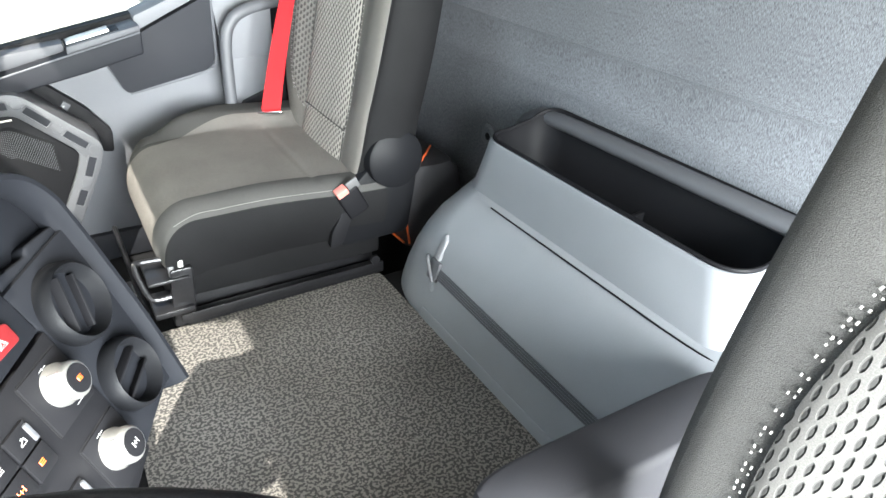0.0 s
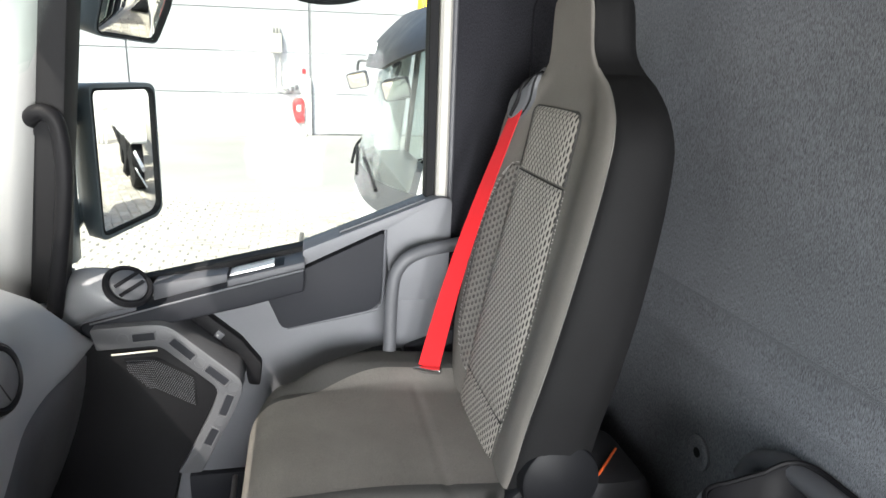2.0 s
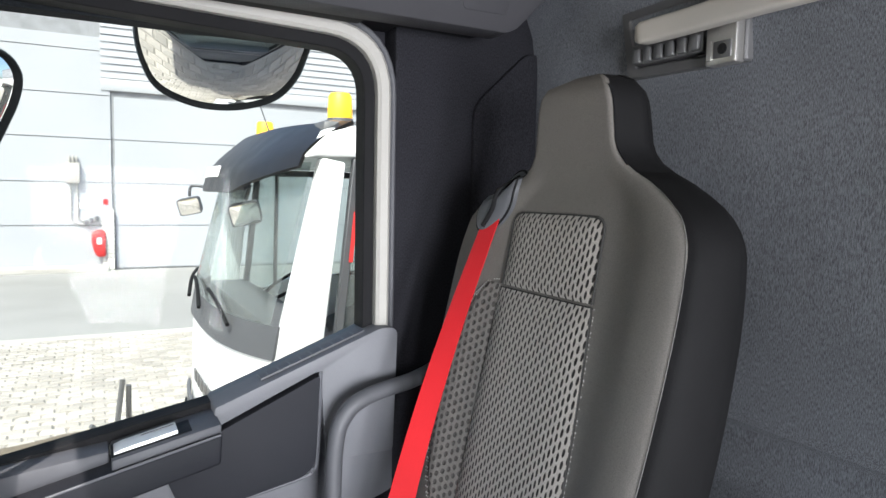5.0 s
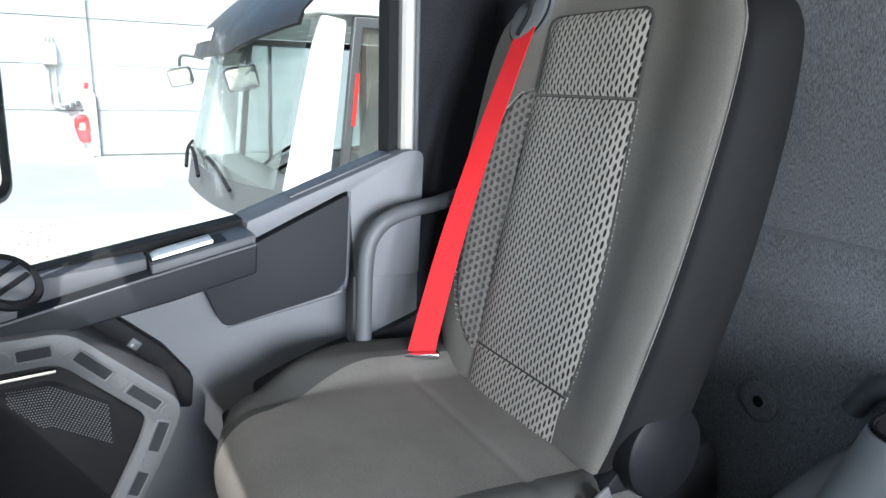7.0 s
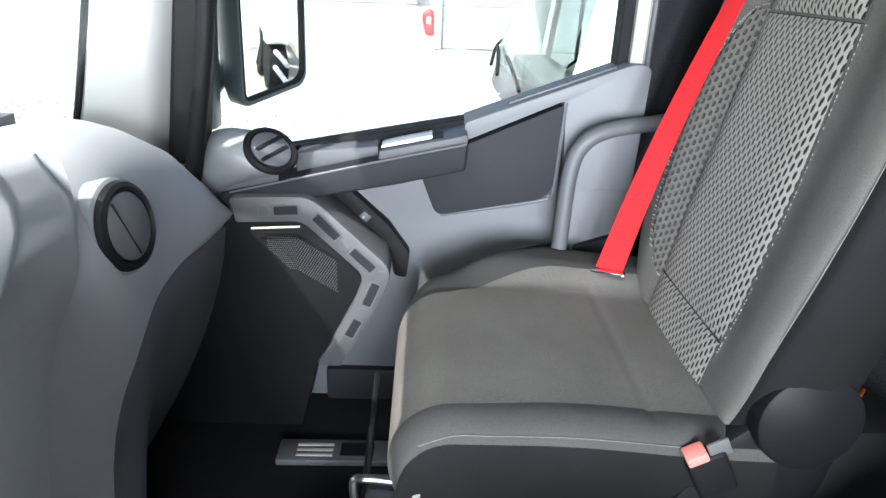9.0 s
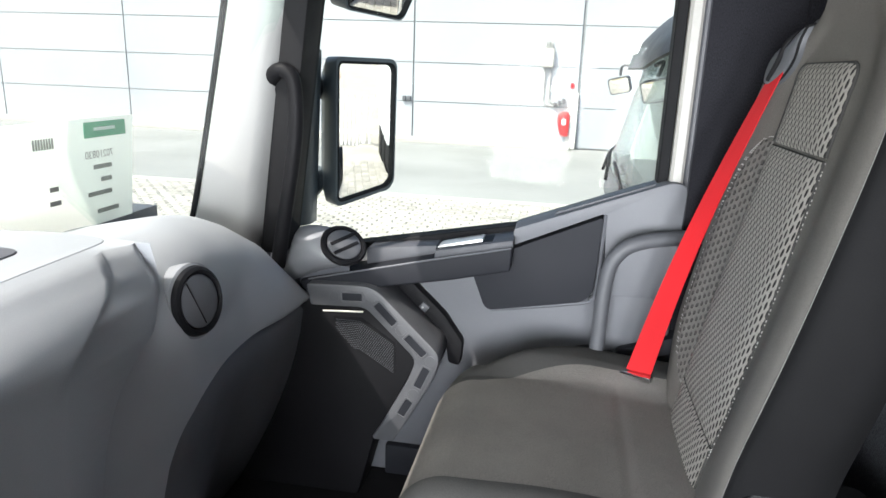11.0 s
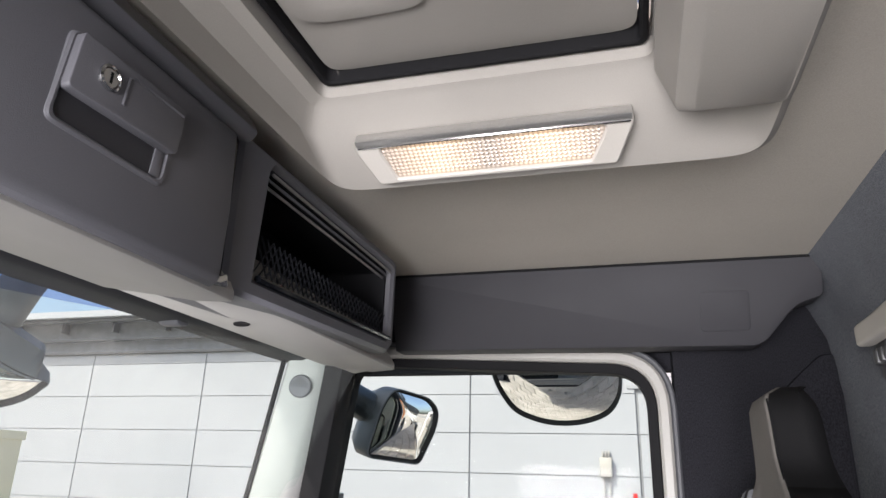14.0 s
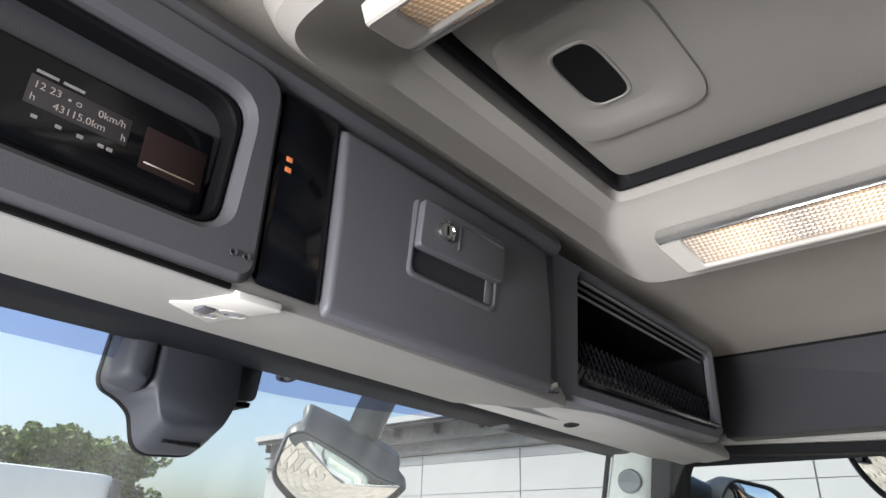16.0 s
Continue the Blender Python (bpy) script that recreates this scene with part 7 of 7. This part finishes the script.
for k in range(3):
    part("socket", box(-0.18 + 0.13 * k, -0.09 + 0.13 * k, BY - 0.12, BY, -0.18 + 0.06 * k, -0.04 + 0.06 * k, 0.01), SLATE, fuse)
for x in (-4.98, -4.82):
    solo("wall_socket", box(x, x + 0.11, BY - 0.10, BY, -0.18, -0.03, 0.01), SLATE, "small grey socket on the hall's wall", "socket", "wall sockets")
ext = thing("fire_extinguisher", "fire extinguisher under a red cover on the hall", "fire extinguisher", (0.19, BY - 0.2, -1.0))
part("cover", loft([superrect(0.17 + o, BY - 0.16, 0.185 * a, 0.11 * a, z, 20, 3) for z, a, o in ((-1.06, 0.4, 0.06), (-1.02, 0.7, 0.05), (-0.85, 0.85, 0.02), (-0.62, 1.0, 0.0), (-0.42, 0.95, 0.0), (-0.34, 0.7, 0.02), (-0.30, 0.3, 0.03))]), EXTRED, ext)
part("white_label", box(0.12, 0.24, BY - 0.275, BY - 0.262, -0.70, -0.52, 0), WHITEPAINT, ext)
solo("wall_sign", box(0.30, 0.42, BY - 0.02, BY - 0.001, 0.40, 0.56, 0), EXTRED, "small red sign above the brick pier", "sign")
solo("wall_notice", box(-0.30, -0.06, BY - 0.02, BY - 0.001, 0.28, 0.46, 0), WHITEPAINT, "small white notice on the hall", "sign")

# ---- white truck parked beside ----
truck = thing("parked_truck", "white truck cab with black sun visor and amber beacons", "truck", (1.6, 5.0, GZ))
TM = Matrix.Translation((0.71, 3.82, 0))


def tpart(name, bm, mat_, parent=truck, label="", smooth=40):
    bmesh.ops.transform(bm, matrix=TM, verts=bm.verts)
    return part(name, bm, mat_, parent, label, smooth)


def bow(y):
    """How far the cab's front is set back at y, across 0 to 2.3."""
    return 0.22 * abs((y - 1.15) / 1.15) ** 3 - 0.09


def front_sheet(prof, y0, y1, thick=0.0, n=28, end=None):
    """A band round the cab's front: prof gives (x, z) for v in 0..1."""
    def at(u, v):
        y = y0 + (y1 - y0) * u
        x, z = prof(v)
        if end:
            z += end(y, v)
        return (x + bow(y), y, z)
    return sheet(at, n, 6, thick)


# local: x to its rear, y across (0 near side .. 2.3), z up
screen_x = lambda z: 0.01 + 0.255 * (z - 0.24)
tpart("front_panel", front_sheet(lambda v: (-0.02 + 0.02 * v, -0.95 + 1.03 * v), 0.02, 2.28, 0.04), WHITEPAINT, label="white painted front panel")
tpart("wiper_panel", front_sheet(lambda v: (-0.015 + 0.03 * v, 0.075 + 0.165 * v), 0.05, 2.25, 0.03), CHARCOAL, label="dark grey wiper panel")
g = tpart("windscreen", front_sheet(lambda v: (screen_x(0.24 + 0.80 * v), 0.24 + 0.80 * v), 0.10, 2.2, 0.006), CABGLASS, label="greenish windscreen")
g.visible_shadow = False
for s in (0, 1):
    ya, yb = (0.0, 0.10) if s == 0 else (2.2, 2.3)
    tpart("pillar", prism([(0.10, 0.05), (0.32, 0.05), (0.44, 1.04), (0.32, 1.06), (0.13, 0.24)], "y", ya, yb, 0.015), WHITEPAINT)
    yd = (0.0, 0.05) if s == 0 else (2.25, 2.3)
    dr = tpart("door", prism([(0.37, -0.95), (1.45, -0.95), (1.45, 0.20), (0.78, 0.20), (0.39, 0.06)], "y", yd[0], yd[1], 0.01), WHITEPAINT, label="white cab door")
    tpart("window_frame", frame_ring([(0.375, 0.05), (1.45, 0.20), (1.45, 1.06), (0.48, 1.06)], [(0.42, 0.10), (1.40, 0.24), (1.40, 1.01), (0.52, 1.01)], "y", yd[0] + 0.004, yd[1] - 0.004, 0.004), CHARCOAL, dr)
    tpart("window_post", prism([(0.62, 0.14), (0.645, 0.14), (0.665, 1.03), (0.64, 1.03)], "y", yd[0] + 0.006, yd[1] - 0.006, 0.002), CHARCOAL, dr)
    g = tpart("side_window", prism([(0.41, 0.09), (1.41, 0.23), (1.41, 1.02), (0.51, 1.02)], "y", yd[0] + 0.022, yd[0] + 0.027, 0), CABGLASS, dr)
    g.visible_shadow = False
    tpart("rear_side", box(1.46, 1.95, yd[0], yd[1], -0.95, 1.06, 0.01), WHITEPAINT)
tpart("red_marker", prism([(0.455, 0.55), (0.475, 0.55), (0.500, 0.80), (0.480, 0.80)], "y", -0.004, 0.0, 0), EXTRED)
tpart("roof", prism([(0.20, 1.045), (0.34, 1.20), (0.60, 1.24), (1.95, 1.24), (1.95, 1.065), (0.3, 1.065)], "y", 0.0, 2.3, 0.02), WHITEPAINT, label="white cab roof")
tpart("rear_wall", box(1.90, 1.95, 0.05, 2.25, -0.95, 1.06, 0), CLAD)
tpart("cab_floor", box(0.15, 1.95, 0.05, 2.25, -1.0, -0.95, 0), CHARCOAL)
tpart("dashboard", prism([(0.12, -0.3), (0.42, -0.3), (0.50, 0.10), (0.40, 0.20), (0.12, 0.20)], "y", 0.06, 2.24, 0.03), SLATE)
for y in (0.55, 1.75):
    tpart("cab_seat", prism(rounded([(0.95, -0.5), (1.35, -0.5), (1.50, 0.75), (1.38, 0.78), (1.22, 0.0), (0.95, -0.1)], 0.04), "y", y - 0.24, y + 0.24, 0.03), CHARCOAL)
tpart("steering_wheel", loft([[(0.62 + 0.20 * math.cos(a) + 0.015 * math.cos(b) * math.cos(a), 1.75 + 0.22 * math.sin(a), 0.22 + 0.12 * math.cos(a) + 0.015 * math.sin(b)) for b in [j * math.tau / 6 for j in range(6)]] for a in [i * math.tau / 20 for i in range(21)]], caps=False), DARK)
tpart("grille", front_sheet(lambda v: (-0.045, -0.95 + 0.5 * v), 0.45, 1.85, 0.02), CHARCOAL)
for k in range(5):
    tpart("grille_bar", front_sheet(lambda v: (-0.060, -0.92 + 0.08 * k + 0.03 * v), 0.5, 1.8, 0.012), DARK)
for k in range(5):
    tpart("badge_bar", front_sheet(lambda v: (-0.028, -0.30 + 0.07 * v), 0.70 + 0.12 * k, 0.78 + 0.12 * k, 0.01, 2), SILVER)
vis_end = lambda y, v: 0.13 * max(0.0, abs(y - 1.15) / 1.15 - 0.45) / 0.55 * (1 - v)
visor = tpart("sun_visor", front_sheet(lambda v: (0.07 + 0.27 * v ** 1.4, 0.885 + 0.36 * v ** 0.85), 0.0, 2.3, 0.02, 28, vis_end), VISOR, label="glossy black sun visor")
for k in range(7):
    tpart("visor_print", front_sheet(lambda v: (0.080 + 0.020 * v, 0.975 + 0.065 * v), 1.05 + 0.085 * k, 1.11 + 0.085 * k, 0.012, 2), WHITEPAINT, visor)
for y in (0.28, 2.02):
    tpart("roof_fairing", box(0.34, 0.75, y - 0.22, y + 0.22, 1.16, 1.25, 0.03), SILVER)
    tpart("beacon_base", disc((0.50, y, 1.24), (0, 0, 1), [(0.070, 0), (0.070, 0.03), (0.066, 0.04)], 20), CHARCOAL)
    tpart("beacon", disc((0.50, y, 1.275), (0, 0, 1), [(0.062, 0), (0.066, 0.015), (0.060, 0.12), (0.05, 0.135), (0.0, 0.135)], 20), AMBER, label="amber flashing beacon")
tpart("aerial", tube([(0.40, 1.4, 1.25), (0.25, 1.5, 1.75)], 0.005, 5, 0), CHARCOAL)
mh = tpart("side_mirror", loft([superrect(0.86, -0.30, 0.10 * a, 0.13 * a, z, 28, 4) for z, a in ((-0.02, 0.5), (0.02, 0.85), (0.10, 0.97), (0.48, 1.0), (0.56, 0.9), (0.58, 0.6))]), KERB, label="pale grey mirror housing")
tpart("mirror_cap", loft([superrect(0.87, -0.30, 0.11 * a, 0.13 * a, z, 28, 4) for z, a in ((0.60, 0.6), (0.62, 0.92), (0.72, 1.0), (0.86, 0.97), (0.91, 0.8), (0.93, 0.4))]), KERB, mh)
for k in range(4):
    tpart("label_bar", box(0.758, 0.764, -0.34, -0.26 - 0.01 * (k % 2), 0.20 + 0.022 * k, 0.21 + 0.022 * k, 0), SLATE, mh)
tpart("mirror_arm", tube([(0.86, -0.28, 0.90), (0.84, -0.22, 1.0), (0.80, -0.02, 1.02), (0.80, 0.04, 1.02)], 0.022, 6), CHARCOAL)
tpart("mirror_arm", tube([(0.86, -0.28, 0.04), (0.84, -0.22, -0.06), (0.80, 0.04, -0.06)], 0.022, 6), CHARCOAL)
for y, dx in ((2.36, 0.0), (0.72, 0.10)):
    tpart("front_mirror_arm", tube([(0.12 + bow(min(y, 2.2)) * 0.6, y - 0.05, 0.90), (0.02 + dx, y, 0.92), (0.0 + dx, y + 0.02, 0.84)], 0.012, 6), CHARCOAL)
    fm = tpart("front_mirror", loft([[facing((0.0 + dx, y + 0.02, 0.76), (-0.35, -0.85, -0.25), 12) @ Vector((px_, py_, h)) for px_, py_ in rounded(rect(-0.088 * k, 0.088 * k, -0.066 * k, 0.066 * k), 0.025 * k, 4)] for k, h in ((0.5, -0.09), (0.9, -0.06), (1.0, 0.0), (0.99, 0.008), (0.92, 0.006))]), CHARCOAL)
    tpart("front_mirror_glass", loft([[facing((0.0 + dx, y + 0.02, 0.76), (-0.35, -0.85, -0.25), 12) @ Vector((px_, py_, h)) for px_, py_ in rounded(rect(-0.080 * k, 0.080 * k, -0.058 * k, 0.058 * k), 0.022 * k, 4)] for k, h in ((1.0, 0.006), (0.6, 0.014), (0.05, 0.018))]), MIRROR, fm)
for y0 in (0.40, 1.0, 1.5):
    w = tpart("wiper_arm", tube([(bow(y0) + screen_x(0.2) - 0.03, y0, 0.20), (bow(y0 + 0.25) + screen_x(0.30) - 0.03, y0 + 0.25, 0.29), (bow(y0 + 0.5) + screen_x(0.33) - 0.025, y0 + 0.5, 0.32)], 0.012, 6), RUBBER)
for x in (0.95, 4.6):
    for y in (0.15, 2.15):
        tw = tpart("wheel", disc((x, y, GZ + 0.5), (0, -1, 0), [(0.30, -0.12), (0.50, -0.12), (0.50, 0.12), (0.30, 0.14), (0.0, 0.08)], 32), RUBBER)
tpart("chassis", box(0.1, 6.5, 0.6, 1.7, -1.0, -0.7, 0.02), KERB)
tpart("side_guard", tube([(2.2, 0.12, -0.55), (4.0, 0.12, -0.55)], 0.04, 8, 0), SILVER)
tpart("tank", disc((2.3, 0.42, -0.85), (1, 0, 0), [(0.28, 0), (0.30, 0.02), (0.30, 1.2), (0.28, 1.22), (0.0, 1.22)], 24), SILVER, label="silver fuel tank")
tpart("bumper", box(0.0, 0.3, 0.02, 2.28, -1.25, -0.93, 0.04), WHITEPAINT)
ramp_ = thing("folding_stand", "bent galvanised steel stand on the paving", "stand", (0.15, 6.3, GZ))
for pts in ([(0.10, 6.1, GZ), (0.22, 6.2, -0.55)], [(0.26, 6.4, GZ), (0.26, 6.2, -0.60)], [(0.0, 6.1, -0.85), (0.22, 6.2, -1.08)], [(0.0, 6.1, -1.15), (0.26, 6.2, -0.9)]):
    part("bar", tube(pts, 0.02, 6, 0), SILVER, ramp_)

# ---- towards the front: bins, van and trees ----
def bin_box(x, y, w, d, h):
    t = thing("storage_bin", "cream painted steel skip standing in the yard", "container", (x, y, GZ), "storage bins")
    part("shell", frame_ring(rect(x - w / 2, x + w / 2, y - d / 2, y + d / 2), rect(x - w / 2 + 0.06, x + w / 2 - 0.06, y - d / 2 + 0.06, y + d / 2 - 0.06), "z", GZ, GZ + h, 0.01), CREAM, t)
    part("rim", frame_ring(rect(x - w / 2 - 0.05, x + w / 2 + 0.05, y - d / 2 - 0.05, y + d / 2 + 0.05), rect(x - w / 2, x + w / 2, y - d / 2, y + d / 2), "z", GZ + h - 0.2, GZ + h, 0.01), CREAM, t)
    for k in range(4):
        xx = x - w / 2 + w * (k + 0.5) / 4
        part("rib", box(xx - 0.05, xx + 0.05, y - d / 2 - 0.06, y - d / 2, GZ, GZ + h - 0.2, 0.01), CREAM, t)


bin_box(-17.6, 12.6, 2.6, 2.2, 3.16)
bin_box(-14.9, 12.6, 2.4, 2.2, 3.12)
bin_box(-21.4, 12.8, 4.0, 2.2, 3.20)
van = thing("white_van", "white van roof far across the yard", "van", (-26, 9.5, GZ))
part("van_body", loft([superrect(-26, 9.2, 1.0 * a, 2.6 * b, z, 32, 5) for z, a, b in ((GZ + 0.3, 1.0, 1.0), (2.4, 1.0, 1.0), (3.1, 0.93, 0.97), (3.35, 0.85, 0.93), (3.4, 0.6, 0.85))]), WHITEPAINT, van)
part("rear_lamp_bar", box(-25.1, -24.95, 11.4, 11.75, 2.4, 3.2, 0.03), CHARCOAL, van)
for k in range(2):
    part("van_wheel", disc((-25.0, 8.0 + 2.6 * k, GZ + 0.4), (1, 0, 0), [(0.4, -0.1), (0.4, 0.1), (0.0, 0.1)], 20), RUBBER, van)


def tree(x, y, h, spread, seed):
    rnd = random.Random(seed)
    t = thing("tree", "leafy green broadleaf tree behind the yard", "tree", (x, y, GZ), "trees")
    part("trunk", tube([(x, y, GZ), (x + 0.1, y, GZ + h * 0.3), (x, y + 0.2, GZ + h * 0.6), (x, y, GZ + h * 0.85)], 0.28, 8), BARK, t)
    for k in range(6):
        a, z = rnd.uniform(0, 6.28), GZ + h * rnd.uniform(0.3, 0.6)
        part("limb", tube([(x, y, z), (x + spread * 0.4 * math.cos(a), y + spread * 0.4 * math.sin(a), z + 1.0), (x + spread * 0.75 * math.cos(a), y + spread * 0.75 * math.sin(a), z + 2.2)], 0.09, 6), BARK, t)
    vs, fs = [], []
    clumps = [(Vector((x + spread * rnd.gauss(0, 0.42), y + spread * rnd.gauss(0, 0.42), GZ + h * rnd.uniform(0.35, 1.0))), rnd.uniform(0.5, 1.1)) for _ in range(95)]
    for c, r in clumps:
        for _ in range(190):
            d = Vector((rnd.gauss(0, 1), rnd.gauss(0, 1), rnd.gauss(0, 1))).normalized() * r * rnd.uniform(0.5, 1.0) ** 0.5
            p = c + d
            u = Vector((rnd.gauss(0, 1), rnd.gauss(0, 1), rnd.gauss(0, 0.5))).normalized() * 0.20
            w = u.cross(Vector((rnd.gauss(0, 1), rnd.gauss(0, 1), 1))).normalized() * 0.12
            i = len(vs)
            vs += [p - u, p + w, p + u, p - w]
            fs.append((i, i + 1, i + 2, i + 3))
    me = bpy.data.meshes.new("crown")
    me.from_pydata(vs, [], fs)
    me.materials.append(LEAF)
    o = new("crown", me)
    o.parent, o.matrix_parent_inverse = t, t.matrix_basis.inverted()
    tagged(o, kind="stuff")


tree(-46, 16, 8.5, 3.4, 1)
tree(-50, 22, 9.0, 3.6, 2)
tree(-45, 9, 7.5, 3.0, 3)

# ---- what the mirrors show behind: own body, fence, another truck ----
own = thing("own_truck_body", "orange side of the truck's own superstructure", "truck body", (3.0, 1.6, GZ))
part("cab_skin", box(1.07, 1.10, -0.6, 2.03, -0.9, 1.5, 0.01), WHITEPAINT, own)
part("body_panel", box(2.1, 6.5, 1.2, 1.99, 0.55, 1.9, 0.05), ORANGEPAINT, own)
part("cab_side", box(1.10, 1.30, 1.2, 2.02, -0.9, 1.7, 0.03), WHITEPAINT, own)
part("chassis_rail", box(1.2, 9.0, 1.3, 1.5, -0.75, -0.45, 0.02), STEEL, own)
for k in range(3):
    part("side_box", box(1.45 + 1.15 * k, 2.50 + 1.15 * k, 1.3, 1.97, -1.05, -0.28, 0.04), CHARCOAL, own, "black side locker")
for x in (5.7, 7.0):
    part("wheel", disc((x, 1.85, GZ + 0.5), (0, 1, 0), [(0.30, -0.15), (0.50, -0.15), (0.50, 0.12), (0.30, 0.14), (0.0, 0.06)], 28), RUBBER, own)
fence = thing("fence", "white picket fence at the yard's end", "fence", (14.0, 2, GZ))
for k in range(38):
    part("picket", box(14.0, 14.03, -3.4 + 0.17 * k, -3.31 + 0.17 * k, GZ, GZ + 1.30, 0), FENCE, fence, smooth=0)
for z in (0.3, 1.05):
    part("fence_rail", box(14.03, 14.06, -3.4, 3.4, GZ + z, GZ + z + 0.07, 0), FENCE, fence, smooth=0)
other = thing("parked_lorry", "white chassis of a lorry parked along the lane", "lorry", (12, 4.4, GZ))
part("chassis", box(8.2, 16.0, 3.9, 4.7, -0.75, -0.45, 0.03), KERB, other, "grey chassis frame")
part("cab", box(14.5, 16.8, 3.2, 5.4, -0.6, 1.7, 0.1), WHITEPAINT, other, "white cab")
for k in range(3):
    part("mudguard", prism(rounded([(8.35 + 1.3 * k, -0.62), (9.5 + 1.3 * k, -0.62), (9.35 + 1.3 * k, -0.30), (8.5 + 1.3 * k, -0.30)], 0.15), "y", 3.2, 3.65, 0.03), WHITEPAINT, other, "white mudguard")
    wheel_ = part("tyre", disc((8.92 + 1.3 * k, 3.4, GZ + 0.5), (0, -1, 0), [(0.28, -0.15), (0.46, -0.15), (0.50, -0.10), (0.50, 0.10), (0.46, 0.15), (0.30, 0.15)], 32), RUBBER, other, "black tyre")
    part("rim", disc((8.92 + 1.3 * k, 3.4, GZ + 0.5), (0, -1, 0), [(0.30, -0.05), (0.30, 0.14), (0.27, 0.14), (0.20, 0.05), (0.10, 0.08), (0.0, 0.08)], 24), KERB, wheel_)
for z in (-0.95, -0.70):
    part("side_rail", tube([(6.9, 3.3, z), (8.2, 3.3, z)], 0.035, 8, 0), FENCE, other)
# ---- paving: single stones, nearest ones as pieces ----
paving = thing("pavement", "worn grey-beige stone paving of the yard", "pavement", (-1, 7, GZ), kind="structure")
rnd = random.Random(5)
SW, SD = 0.235, 0.135


def stone_box(x, y, w, d, h, tw):
    c, s = math.cos(tw), math.sin(tw)
    out = []
    for z, k in ((-0.06, 1.0), (-0.012, 1.0), (0.0, 0.86)):
        for sx_, sy_ in ((-1, -1), (1, -1), (1, 1), (-1, 1)):
            px_, py_ = sx_ * w / 2 * k, sy_ * d / 2 * k
            out.append((x + px_ * c - py_ * s, y + px_ * s + py_ * c, GZ + z + h))
    faces = [(8, 9, 10, 11)]
    for r in range(2):
        for i in range(4):
            faces.append((4 * r + i, 4 * r + (i + 1) % 4, 4 * r + 4 + (i + 1) % 4, 4 * r + 4 + i))
    return out, faces


vs, fs, single = [], [], 0
shapes = []
for k in range(6):
    w, d = SW * rnd.uniform(0.86, 0.95), SD * rnd.uniform(0.82, 0.93)
    v, f = stone_box(0, 0, w, d, 0, 0)
    me = bpy.data.meshes.new("stone")
    me.from_pydata([(a, b, c - GZ) for a, b, c in v], [], f)
    me.materials.append(STONE)
    shapes.append(me)
row = 0
y = 0.4
while y < 12.3:
    x0 = -9.5 if y > 5 else -4.6
    x1 = 6.0 if y > 5 else (11.3 if 2.0 < y < 3.4 else (4.0 if y > 2.0 else -0.9))
    x = x0 + (0.5 * SW if row % 2 else 0)
    while x < x1:
        h, tw = rnd.uniform(-0.010, 0.004), rnd.uniform(-0.04, 0.04)
        if single < 300 and 5.9 < y < 8.6 and -1.6 < x < 1.0 and rnd.random() < 0.9:
            o = new("paving_stone", shapes[rnd.randrange(6)])
            o.matrix_basis = pose(x, y, GZ + h, 0, 0, math.degrees(tw))
            o.parent, o.matrix_parent_inverse = paving, paving.matrix_basis.inverted()
            single += 1
        else:
            v, f = stone_box(x, y, SW * rnd.uniform(0.86, 0.95), SD * rnd.uniform(0.82, 0.93), h, tw)
            i = len(vs)
            vs += v
            fs += [tuple(q + i for q in g_) for g_ in f]
        x += SW
    y += SD
    row += 1
me = bpy.data.meshes.new("paving_field")
me.from_pydata(vs, [], fs)
me.materials.append(STONE)
field = new("paving_field", me)
field.parent, field.matrix_parent_inverse = paving, paving.matrix_basis.inverted()
tagged(field, kind="stuff")
puddle = solo("puddle", prism([(-0.15 + (0.75 + 0.1 * math.sin(3 * a)) * math.cos(a), 7.35 + (0.42 + 0.05 * math.sin(5 * a)) * math.sin(a)) for a in [k * math.tau / 40 for k in range(40)]], "z", GZ - 0.02, GZ + 0.006, 0), WETSAND, "damp brown sandy patch on the paving", "puddle")
